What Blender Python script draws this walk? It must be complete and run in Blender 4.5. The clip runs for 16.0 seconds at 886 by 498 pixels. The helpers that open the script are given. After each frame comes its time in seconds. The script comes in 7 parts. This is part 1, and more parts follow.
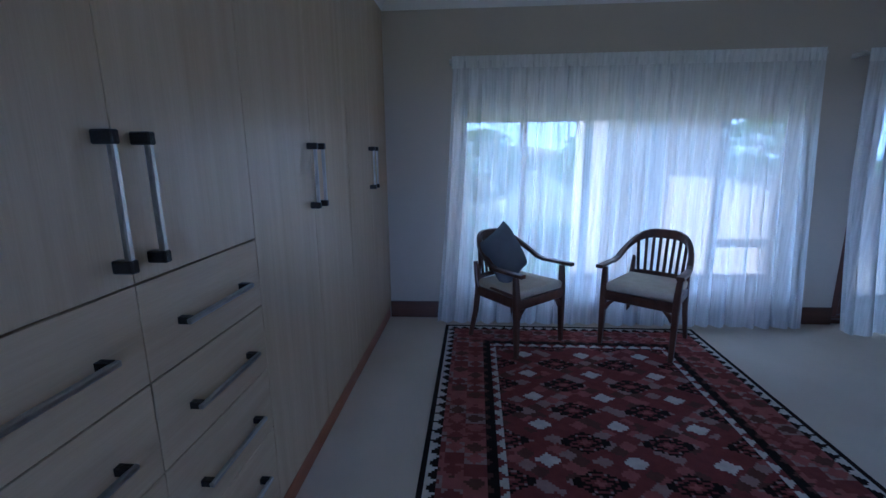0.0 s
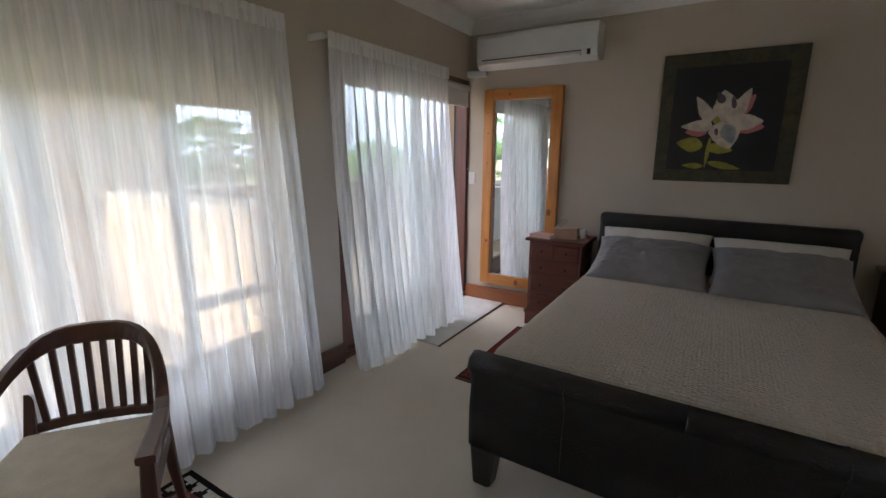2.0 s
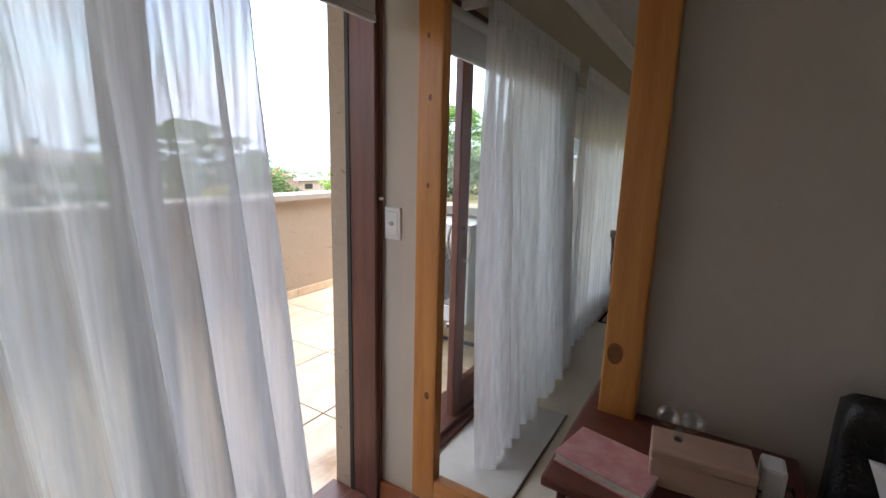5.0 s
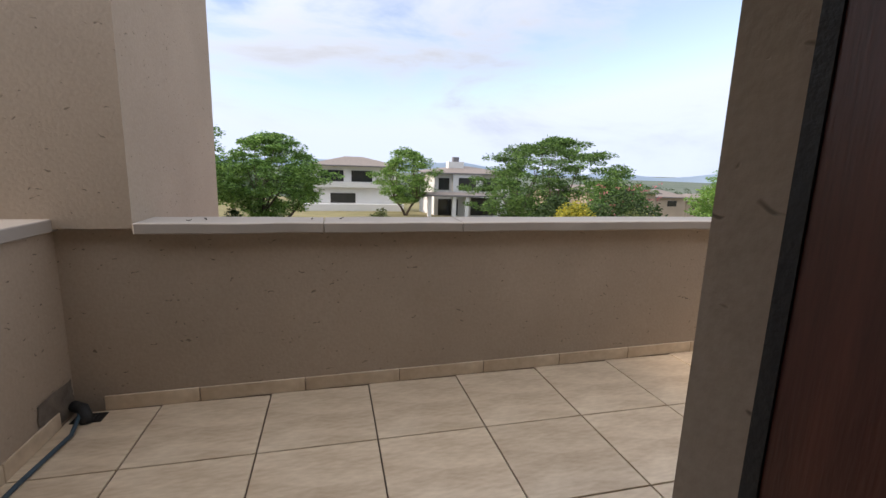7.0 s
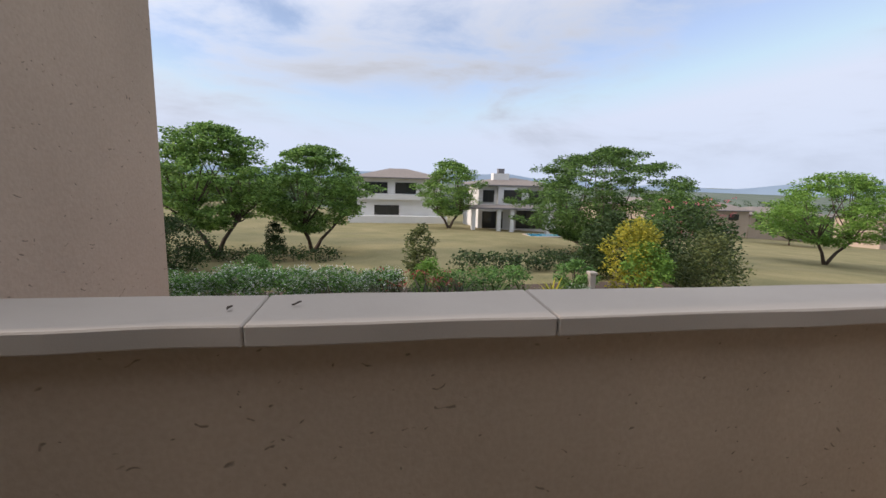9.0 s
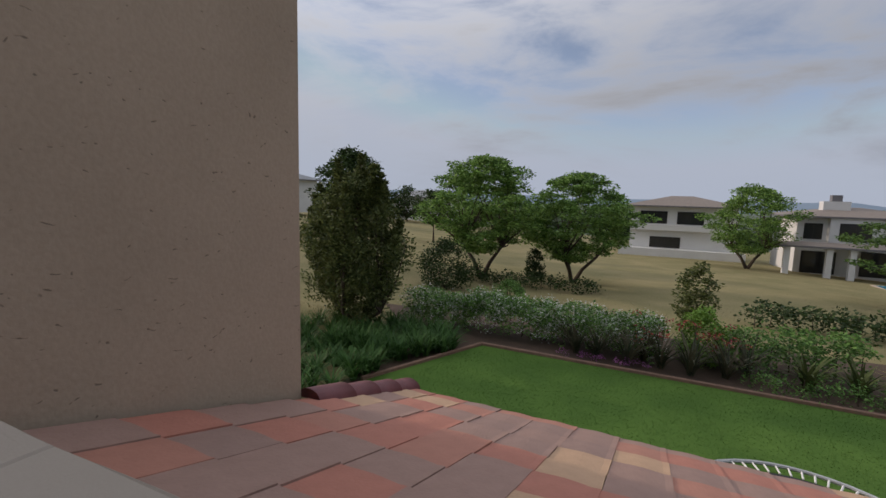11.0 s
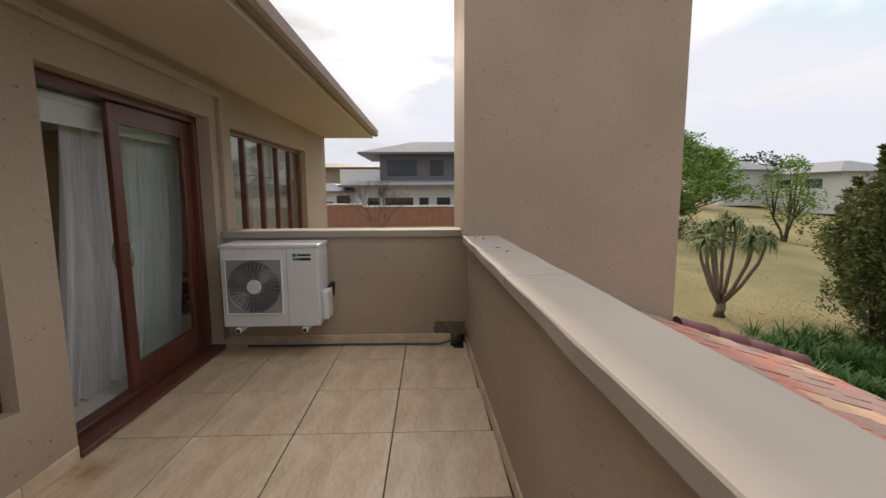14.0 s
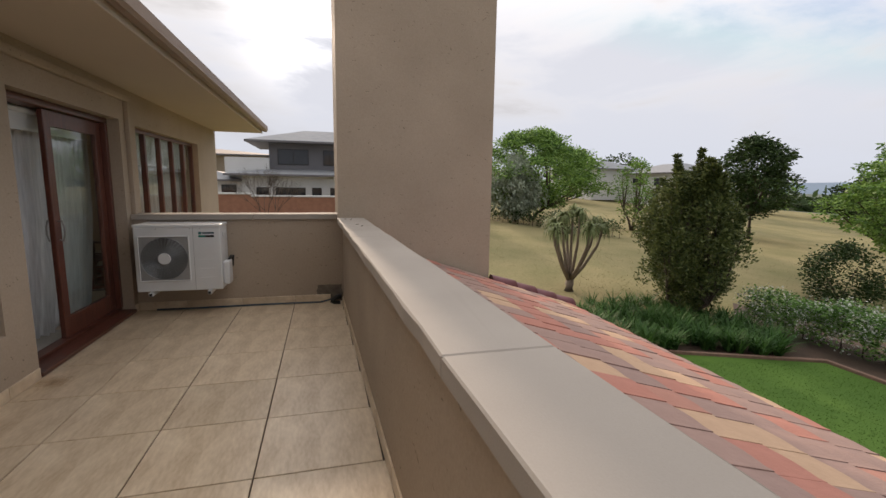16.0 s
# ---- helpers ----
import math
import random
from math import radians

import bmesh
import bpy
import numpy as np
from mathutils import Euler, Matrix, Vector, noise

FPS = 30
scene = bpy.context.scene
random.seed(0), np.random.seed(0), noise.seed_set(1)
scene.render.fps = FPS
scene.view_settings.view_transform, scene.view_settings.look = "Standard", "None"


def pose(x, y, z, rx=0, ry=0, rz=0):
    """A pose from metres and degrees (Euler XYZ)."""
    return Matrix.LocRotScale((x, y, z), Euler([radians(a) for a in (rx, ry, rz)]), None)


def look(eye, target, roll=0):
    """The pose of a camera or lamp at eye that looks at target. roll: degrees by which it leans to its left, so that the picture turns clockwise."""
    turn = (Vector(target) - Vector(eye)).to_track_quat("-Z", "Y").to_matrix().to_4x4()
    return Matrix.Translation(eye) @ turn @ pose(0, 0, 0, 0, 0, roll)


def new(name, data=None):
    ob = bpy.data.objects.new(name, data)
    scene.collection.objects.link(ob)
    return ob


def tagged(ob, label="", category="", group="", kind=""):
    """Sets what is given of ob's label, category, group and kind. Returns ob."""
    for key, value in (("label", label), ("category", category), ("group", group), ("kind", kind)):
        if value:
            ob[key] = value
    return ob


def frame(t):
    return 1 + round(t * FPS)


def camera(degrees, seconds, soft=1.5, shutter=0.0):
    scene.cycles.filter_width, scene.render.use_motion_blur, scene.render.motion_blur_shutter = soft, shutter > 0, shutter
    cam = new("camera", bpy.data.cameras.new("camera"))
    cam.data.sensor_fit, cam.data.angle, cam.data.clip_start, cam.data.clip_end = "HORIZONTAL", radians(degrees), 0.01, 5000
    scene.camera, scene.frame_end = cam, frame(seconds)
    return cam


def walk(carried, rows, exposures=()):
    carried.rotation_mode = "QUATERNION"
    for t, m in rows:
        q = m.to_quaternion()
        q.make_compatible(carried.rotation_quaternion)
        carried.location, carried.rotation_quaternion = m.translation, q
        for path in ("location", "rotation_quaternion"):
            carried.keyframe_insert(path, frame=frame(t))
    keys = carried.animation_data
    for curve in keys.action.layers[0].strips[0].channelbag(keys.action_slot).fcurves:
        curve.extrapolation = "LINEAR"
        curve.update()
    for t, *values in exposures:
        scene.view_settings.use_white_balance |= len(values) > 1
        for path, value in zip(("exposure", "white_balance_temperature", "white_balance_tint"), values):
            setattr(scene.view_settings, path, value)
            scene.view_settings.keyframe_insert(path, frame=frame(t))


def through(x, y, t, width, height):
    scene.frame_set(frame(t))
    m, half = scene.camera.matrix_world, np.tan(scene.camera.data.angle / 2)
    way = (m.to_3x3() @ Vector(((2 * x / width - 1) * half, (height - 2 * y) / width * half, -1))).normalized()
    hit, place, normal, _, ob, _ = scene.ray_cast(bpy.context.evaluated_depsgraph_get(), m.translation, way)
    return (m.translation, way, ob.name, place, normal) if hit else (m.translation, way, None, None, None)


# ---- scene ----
cam = camera(89.8, 16.0)
PATH = [
    (0, (0.65, 0.29, 1.407), (0.503, 2.24, 0.988), -0.5),
    (0.5, (0.69, 0.671, 1.391), (1.233, 2.547, 0.961), -0.2),
    (1, (0.887, 1.092, 1.409), (1.983, 2.71, 0.979), 0.2),
    (1.5, (1.157, 1.51, 1.434), (2.632, 2.792, 1.008), 0.2),
    (2, (1.474, 1.877, 1.442), (3.136, 2.906, 1.019), 0.5),
    (2.5, (1.848, 2.22, 1.389), (3.619, 3.059, 0.99), 1.2),
    (3, (2.292, 2.485, 1.376), (4.133, 3.157, 0.977), 1.3),
    (3.2, (2.481, 2.583, 1.391), (4.344, 3.187, 0.984), 1.3),
    (5.5, (4.379, 2.992, 1.425), (5.765, 4.39, 1.068), 2.0),
    (6, (4.587, 3.106, 1.419), (5.476, 4.866, 1.083), 2.5),
    (6.5, (4.758, 3.425, 1.42), (5.408, 5.285, 1.074), 2.0),
    (7, (4.883, 3.808, 1.413), (5.368, 5.713, 1.049), 1.8),
    (7.5, (4.961, 4.171, 1.433), (5.357, 6.096, 1.061), 1.4),
    (8, (5.018, 4.504, 1.455), (5.379, 6.435, 1.078), 1.0),
    (8.2, (5.045, 4.655, 1.459), (5.398, 6.588, 1.086), 1.0),
    (10.3, (5.447, 6.324, 1.451), (5.364, 8.307, 1.201), 1.9),
    (10.5, (5.493, 6.412, 1.453), (5.269, 8.384, 1.202), 1.2),
    (11, (5.652, 6.461, 1.462), (4.792, 8.252, 1.231), 1.6),
    (11.5, (5.847, 6.386, 1.439), (4.424, 7.777, 1.232), 1.2),
    (12, (6.147, 6.261, 1.427), (4.363, 7.146, 1.24), 0.6),
    (12.5, (6.505, 6.214, 1.429), (4.571, 6.683, 1.229), 0.1),
    (13, (6.852, 6.196, 1.416), (4.884, 6.484, 1.206), 0.1),
    (13.5, (7.25, 6.179, 1.426), (5.27, 6.33, 1.193), -0.1),
    (14, (7.658, 6.175, 1.442), (5.675, 6.234, 1.187), -0.3),
    (14.5, (8.072, 6.175, 1.443), (6.091, 6.168, 1.17), -0.4),
    (15, (8.472, 6.231, 1.452), (6.494, 6.202, 1.16), -0.3),
    (15.5, (8.829, 6.247, 1.457), (6.856, 6.385, 1.16), 0.3),
    (16, (9.127, 6.319, 1.476), (7.216, 6.83, 1.186), 0.9),
]
walk(cam, [(t, look(eye, target, roll)) for t, eye, target, roll in PATH],
     [(0, 4.05, 3900, 14), (0.5, 4.0, 4300, 14), (1.0, 4.1, 4850, 14), (1.5, 4.25, 5300, 14), (3.0, 4.4, 5850, 14), (5.5, 3.1, 5750, 14),
      (6.0, 2.2, 5800, 14), (6.5, 2.05, 6100, 14), (7.0, 1.7, 5900, 14), (8.0, 1.4, 5850, 14), (10.5, 0.95, 5900, 14), (11.0, 0.6, 6000, 14), (12.0, 0.5, 6400, 14), (13.0, 0.92, 6700, 14), (13.5, 1.3, 6600, 14), (14.5, 1.52, 6550, 14), (15.5, 1.5, 6500, 14), (16.0, 1.3, 6500, 14)])
w = bpy.data.worlds.new("sky")
scene.world = w
w.use_nodes = True


def sky_world():
    nt = w.node_tree
    nt.nodes.clear()
    N = nt.nodes.new
    link = nt.links.new
    out, bg = N("ShaderNodeOutputWorld"), N("ShaderNodeBackground")
    bg.inputs[1].default_value = 0.1
    sky = N("ShaderNodeTexSky")
    sky.sky_type, sky.sun_disc = "NISHITA", False
    sky.sun_elevation, sky.sun_rotation = radians(16.5), radians(-92.4)
    sky.air_density, sky.dust_density, sky.ozone_density, sky.altitude = 1.0, 0.5, 2.5, 1500
    dim = N("ShaderNodeHueSaturation")
    dim.inputs["Saturation"].default_value, dim.inputs["Value"].default_value = 0.56, 0.78
    link(sky.outputs[0], dim.inputs["Color"])
    # the veil of cloud hides the bright ring round the sun
    veil = N("ShaderNodeMixRGB")
    veil.blend_type = "DARKEN"
    veil.inputs[0].default_value, veil.inputs[2].default_value = 1.0, (3.0, 3.1, 3.3, 1)
    link(dim.outputs[0], veil.inputs[1])
    co = N("ShaderNodeTexCoord")
    mp = N("ShaderNodeMapping")
    mp.inputs[3].default_value = (1.0, 1.0, 3.4)
    link(co.outputs["Generated"], mp.inputs[0])
    n1 = N("ShaderNodeTexNoise")
    n1.inputs["Scale"].default_value, n1.inputs["Detail"].default_value, n1.inputs["Roughness"].default_value = 2.3, 8, 0.58
    n1.inputs["Distortion"].default_value = 0.35
    link(mp.outputs[0], n1.inputs["Vector"])
    sep = N("ShaderNodeSeparateXYZ")
    link(co.outputs["Generated"], sep.inputs[0])
    # cloud cover thickens towards the zenith, as under a broken overcast
    high = N("ShaderNodeMapRange")
    high.interpolation_type = "SMOOTHSTEP"
    high.inputs[1].default_value, high.inputs[2].default_value = 0.15, 0.75
    link(sep.outputs[2], high.inputs[0])
    cover = N("ShaderNodeMath")
    cover.operation = "MULTIPLY_ADD"
    link(high.outputs[0], cover.inputs[0])
    cover.inputs[1].default_value = 0.28
    link(n1.outputs[0], cover.inputs[2])
    thick = N("ShaderNodeMapRange")
    thick.interpolation_type = "SMOOTHSTEP"
    thick.inputs[1].default_value, thick.inputs[2].default_value = 0.42, 0.70
    link(cover.outputs[0], thick.inputs[0])
    # overcast brightness grows with elevation
    lum = N("ShaderNodeMapRange")
    lum.inputs[1].default_value, lum.inputs[2].default_value, lum.inputs[3].default_value, lum.inputs[4].default_value = 0.0, 1.0, 2.7, 9.0
    link(sep.outputs[2], lum.inputs[0])
    # glow of the veiled sun through the clouds
    dot = N("ShaderNodeVectorMath")
    dot.operation = "DOT_PRODUCT"
    e, a = radians(16.5), radians(-92.4)
    dot.inputs[1].default_value = (math.cos(e) * math.sin(a), math.cos(e) * math.cos(a), math.sin(e))
    link(co.outputs["Generated"], dot.inputs[0])
    pos = N("ShaderNodeMath")
    pos.operation = "MAXIMUM"
    pos.inputs[1].default_value = 0.0
    link(dot.outputs["Value"], pos.inputs[0])
    glow = N("ShaderNodeMath")
    glow.operation = "POWER"
    glow.inputs[1].default_value = 260.0
    link(pos.outputs[0], glow.inputs[0])
    gl = N("ShaderNodeMath")
    gl.operation = "MULTIPLY_ADD"
    gl.inputs[1].default_value = 8.0
    link(glow.outputs[0], gl.inputs[0])
    link(lum.outputs[0], gl.inputs[2])
    shade = N("ShaderNodeMapRange")
    shade.inputs[1].default_value, shade.inputs[2].default_value, shade.inputs[3].default_value, shade.inputs[4].default_value = 0.38, 0.72, 1.22, 0.66
    link(n1.outputs[0], shade.inputs[0])
    br = N("ShaderNodeMath")
    br.operation = "MULTIPLY"
    # clouds on the north-western, sunward side of the sky are brighter than those opposite
    side = N("ShaderNodeMapRange")
    side.inputs[1].default_value, side.inputs[2].default_value, side.inputs[3].default_value, side.inputs[4].default_value = -1.0, 1.0, 0.32, 0.96
    nw = N("ShaderNodeVectorMath")
    nw.operation = "DOT_PRODUCT"
    nw.inputs[1].default_value = (-0.90, 0.40, 0.16)
    link(co.outputs["Generated"], nw.inputs[0])
    link(nw.outputs["Value"], side.inputs[0])
    sb = N("ShaderNodeMath")
    sb.operation = "MULTIPLY"
    link(gl.outputs[0], sb.inputs[0])
    link(side.outputs[0], sb.inputs[1])
    link(sb.outputs[0], br.inputs[0])
    link(shade.outputs[0], br.inputs[1])
    col = N("ShaderNodeVectorMath")
    col.operation = "SCALE"
    col.inputs[0].default_value = (1.0, 0.985, 0.97)
    link(br.outputs[0], col.inputs["Scale"])
    mx = N("ShaderNodeMixRGB")
    link(thick.outputs[0], mx.inputs[0])
    link(veil.outputs[0], mx.inputs[1])
    link(col.outputs[0], mx.inputs[2])
    # pale haze along the horizon
    hz = N("ShaderNodeMapRange")
    hz.interpolation_type = "SMOOTHSTEP"
    hz.inputs[1].default_value, hz.inputs[2].default_value, hz.inputs[3].default_value, hz.inputs[4].default_value = 0.0, 0.22, 0.75, 0.0
    link(sep.outputs[2], hz.inputs[0])
    hm = N("ShaderNodeMixRGB")
    hm.inputs[2].default_value = (2.7, 2.9, 3.2, 1)
    link(hz.outputs[0], hm.inputs[0])
    link(mx.outputs[0], hm.inputs[1])
    link(hm.outputs[0], bg.inputs[0])
    link(bg.outputs[0], out.inputs[0])


sky_world()
sun = new("sun", bpy.data.lights.new("sun", "SUN"))
sun.data.energy, sun.data.angle, sun.data.color = 1.5, radians(2.5), (1.0, 0.80, 0.60)
sun.matrix_world = look((0, 0, 0), (math.cos(radians(16.5)) * math.sin(radians(92.4)), -math.cos(radians(16.5)) * math.cos(radians(92.4)), -math.sin(radians(16.5))))


# ---- materials ----
def mat(name, c1, c2=None, rough=0.6, metal=0.0, scale=6.0, bump=0.1, bscale=80.0, spec=0.5, stretch=(1, 1, 1), fine=0.25, rand=0.0, pits=0.0):
    m = bpy.data.materials.new(name)
    m.use_nodes = True
    nt = m.node_tree
    b = nt.nodes["Principled BSDF"]
    c2 = c2 or tuple(v * 0.82 for v in c1)
    co = nt.nodes.new("ShaderNodeTexCoord")
    mp = nt.nodes.new("ShaderNodeMapping")
    mp.inputs[3].default_value = stretch
    nt.links.new(co.outputs["Object"], mp.inputs[0])
    n1 = nt.nodes.new("ShaderNodeTexNoise")
    n1.inputs["Scale"].default_value, n1.inputs["Detail"].default_value = scale, 6
    nt.links.new(mp.outputs[0], n1.inputs["Vector"])
    n2 = nt.nodes.new("ShaderNodeTexNoise")
    n2.inputs["Scale"].default_value, n2.inputs["Detail"].default_value = bscale, 4
    nt.links.new(mp.outputs[0], n2.inputs["Vector"])
    mixf = nt.nodes.new("ShaderNodeMath")
    mixf.operation = "MULTIPLY_ADD"
    nt.links.new(n2.outputs[0], mixf.inputs[0])
    mixf.inputs[1].default_value = fine
    nt.links.new(n1.outputs[0], mixf.inputs[2])
    ramp = nt.nodes.new("ShaderNodeMapRange")
    ramp.inputs[1].default_value, ramp.inputs[2].default_value = 0.32 + fine * 0.35, 0.68 + fine * 0.65
    nt.links.new(mixf.outputs[0], ramp.inputs[0])
    mx = nt.nodes.new("ShaderNodeMixRGB")
    mx.inputs[1].default_value, mx.inputs[2].default_value = (*c1, 1), (*c2, 1)
    nt.links.new(ramp.outputs[0], mx.inputs[0])
    last = mx
    if rand:
        oi = nt.nodes.new("ShaderNodeObjectInfo")
        hs = nt.nodes.new("ShaderNodeHueSaturation")
        mr = nt.nodes.new("ShaderNodeMapRange")
        mr.inputs[3].default_value, mr.inputs[4].default_value = 1 - rand, 1 + rand
        nt.links.new(oi.outputs["Random"], mr.inputs[0])
        nt.links.new(mr.outputs[0], hs.inputs["Value"])
        nt.links.new(mx.outputs[0], hs.inputs["Color"])
        last = hs
    nt.links.new(last.outputs[0], b.inputs["Base Color"])
    b.inputs["Roughness"].default_value, b.inputs["Metallic"].default_value = rough, metal
    b.inputs["Specular IOR Level"].default_value = spec
    if bump:
        bp = nt.nodes.new("ShaderNodeBump")
        bp.inputs["Strength"].default_value, bp.inputs["Distance"].default_value = min(1.0, bump * 3), 0.01
        height = n2.outputs[0]
        if pits:
            vo = nt.nodes.new("ShaderNodeTexVoronoi")
            vo.inputs["Scale"].default_value = 15
            flat = nt.nodes.new("ShaderNodeMapping")
            flat.inputs[3].default_value = (0.6, 0.6, 2.0)
            nt.links.new(co.outputs["Object"], flat.inputs[0])
            n3 = nt.nodes.new("ShaderNodeTexNoise")
            n3.inputs["Scale"].default_value = 9
            nt.links.new(mp.outputs[0], n3.inputs["Vector"])
            dist = nt.nodes.new("ShaderNodeVectorMath")
            dist.operation = "MULTIPLY_ADD"
            nt.links.new(n3.outputs["Color"], dist.inputs[0])
            dist.inputs[1].default_value = (0.25, 0.25, 0.25)
            nt.links.new(flat.outputs[0], dist.inputs[2])
            nt.links.new(dist.outputs[0], vo.inputs["Vector"])
            ga = nt.nodes.new("ShaderNodeMapRange")
            ga.inputs[1].default_value, ga.inputs[2].default_value = 0.07, 0.17
            nt.links.new(vo.outputs["Distance"], ga.inputs[0])
            pick = nt.nodes.new("ShaderNodeMath")
            pick.operation = "GREATER_THAN"
            pick.inputs[1].default_value = 0.5
            nt.links.new(vo.outputs["Color"], pick.inputs[0])
            inv = nt.nodes.new("ShaderNodeMath")
            inv.operation = "SUBTRACT"
            inv.inputs[0].default_value = 1.0
            nt.links.new(ga.outputs[0], inv.inputs[1])
            mul = nt.nodes.new("ShaderNodeMath")
            mul.operation = "MULTIPLY"
            nt.links.new(inv.outputs[0], mul.inputs[0])
            nt.links.new(pick.outputs[0], mul.inputs[1])
            sub = nt.nodes.new("ShaderNodeMath")
            sub.operation = "MULTIPLY_ADD"
            nt.links.new(mul.outputs[0], sub.inputs[0])
            sub.inputs[1].default_value = -pits
            nt.links.new(n2.outputs[0], sub.inputs[2])
            height = sub.outputs[0]
            # shade inside the pits, painted as a darker base colour
            dk = nt.nodes.new("ShaderNodeMixRGB")
            dk.inputs[2].default_value = (*(v * 0.55 for v in c2), 1)
            nt.links.new(mul.outputs[0], dk.inputs[0])
            nt.links.new(last.outputs[0], dk.inputs[1])
            nt.links.new(dk.outputs[0], b.inputs["Base Color"])
        nt.links.new(height, bp.inputs["Height"])
        nt.links.new(bp.outputs[0], b.inputs["Normal"])
    return m


def wood(name, c1, c2, scale=3.0, along=(1, 12, 12), rough=0.35):
    return mat(name, c1, c2, rough=rough, scale=scale, bump=0.03, bscale=scale * 9, stretch=along, fine=0.5)


def leafy(name, c1, c2, through=0.24):
    m = bpy.data.materials.new(name)
    m.use_nodes = True
    nt = m.node_tree
    b = nt.nodes["Principled BSDF"]
    ge = nt.nodes.new("ShaderNodeNewGeometry")
    mx = nt.nodes.new("ShaderNodeMixRGB")
    mx.inputs[1].default_value, mx.inputs[2].default_value = (*c1, 1), (*c2, 1)
    nt.links.new(ge.outputs["Random Per Island"], mx.inputs[0])
    nt.links.new(mx.outputs[0], b.inputs["Base Color"])
    b.inputs["Roughness"].default_value = 0.6
    b.inputs["Specular IOR Level"].default_value = 0.25
    tr = nt.nodes.new("ShaderNodeBsdfTranslucent")
    nt.links.new(mx.outputs[0], tr.inputs[0])
    ms = nt.nodes.new("ShaderNodeMixShader")
    ms.inputs[0].default_value = through
    nt.links.new(b.outputs[0], ms.inputs[1])
    nt.links.new(tr.outputs[0], ms.inputs[2])
    nt.links.new(ms.outputs[0], nt.nodes["Material Output"].inputs[0])
    return m


def sheer(name, colour, clear=0.42, through_share=0.48):
    m = bpy.data.materials.new(name)
    m.use_nodes = True
    nt = m.node_tree
    nt.nodes.remove(nt.nodes["Principled BSDF"])
    co = nt.nodes.new("ShaderNodeTexCoord")
    mp = nt.nodes.new("ShaderNodeMapping")
    mp.inputs[3].default_value = (60, 60, 3)
    nt.links.new(co.outputs["Object"], mp.inputs[0])
    no = nt.nodes.new("ShaderNodeTexNoise")
    no.inputs["Scale"].default_value, no.inputs["Detail"].default_value = 1.0, 5
    nt.links.new(mp.outputs[0], no.inputs["Vector"])
    mr = nt.nodes.new("ShaderNodeMapRange")
    mr.inputs[1].default_value, mr.inputs[2].default_value = 0.3, 0.7
    mr.inputs[3].default_value, mr.inputs[4].default_value = clear - 0.12, clear + 0.1
    nt.links.new(no.outputs[0], mr.inputs[0])
    t = nt.nodes.new("ShaderNodeBsdfTransparent")
    d = nt.nodes.new("ShaderNodeBsdfDiffuse")
    d.inputs[0].default_value = (*colour, 1)
    l = nt.nodes.new("ShaderNodeBsdfTranslucent")
    l.inputs[0].default_value = (*colour, 1)
    a = nt.nodes.new("ShaderNodeMixShader")
    a.inputs[0].default_value = through_share
    nt.links.new(d.outputs[0], a.inputs[1])
    nt.links.new(l.outputs[0], a.inputs[2])
    c = nt.nodes.new("ShaderNodeMixShader")
    nt.links.new(mr.outputs[0], c.inputs[0])
    nt.links.new(a.outputs[0], c.inputs[1])
    nt.links.new(t.outputs[0], c.inputs[2])
    nt.links.new(c.outputs[0], nt.nodes["Material Output"].inputs[0])
    return m


def clear_glass(name, tint=(0.95, 0.98, 0.97), gloss=1.0):
    m = bpy.data.materials.new(name)
    m.use_nodes = True
    nt = m.node_tree
    nt.nodes.remove(nt.nodes["Principled BSDF"])
    t = nt.nodes.new("ShaderNodeBsdfTransparent")
    t.inputs[0].default_value = (*tint, 1)
    g = nt.nodes.new("ShaderNodeBsdfGlossy")
    g.inputs["Roughness"].default_value = 0.01
    f = nt.nodes.new("ShaderNodeLayerWeight")
    f.inputs[0].default_value = 0.5
    p = nt.nodes.new("ShaderNodeMath")
    p.operation = "POWER"
    p.inputs[1].default_value = 4.0
    nt.links.new(f.outputs["Facing"], p.inputs[0])
    k = nt.nodes.new("ShaderNodeMath")
    k.operation = "MULTIPLY_ADD"
    k.inputs[1].default_value, k.inputs[2].default_value = 0.5 * gloss, 0.03 * gloss
    k.use_clamp = True
    nt.links.new(p.outputs[0], k.inputs[0])
    c = nt.nodes.new("ShaderNodeMixShader")
    nt.links.new(k.outputs[0], c.inputs[0])
    nt.links.new(t.outputs[0], c.inputs[1])
    nt.links.new(g.outputs[0], c.inputs[2])
    nt.links.new(c.outputs[0], nt.nodes["Material Output"].inputs[0])
    return m


M_WALL = mat("taupe_wall_paint", (0.54, 0.48, 0.40), (0.51, 0.45, 0.375), rough=0.7, scale=1.5, bump=0.04, bscale=140)
M_CEIL = mat("ceiling_paint", (0.82, 0.81, 0.79), (0.79, 0.78, 0.76), rough=0.8, bump=0.02)
M_CARPET = mat("beige_carpet", (0.74, 0.655, 0.535), (0.65, 0.57, 0.455), rough=0.95, scale=2.0, bump=0.3, bscale=260, spec=0.1, fine=0.5)
M_PLASTER = mat("bagged_plaster", (0.43, 0.35, 0.268), (0.345, 0.28, 0.213), rough=0.85, scale=1.2, bump=0.07, bscale=55, spec=0.25, fine=0.6, pits=9.0)
M_CAP = mat("plastered_coping", (0.385, 0.345, 0.30), (0.33, 0.295, 0.255), rough=0.85, scale=1.6, bump=0.03, bscale=220, spec=0.2)
M_SOFFIT = mat("soffit_paint", (0.53, 0.455, 0.365), (0.49, 0.42, 0.335), rough=0.75, scale=1.0, bump=0.03)
M_FASCIA = mat("fascia_paint", (0.30, 0.22, 0.17), (0.26, 0.19, 0.145), rough=0.5, scale=3)
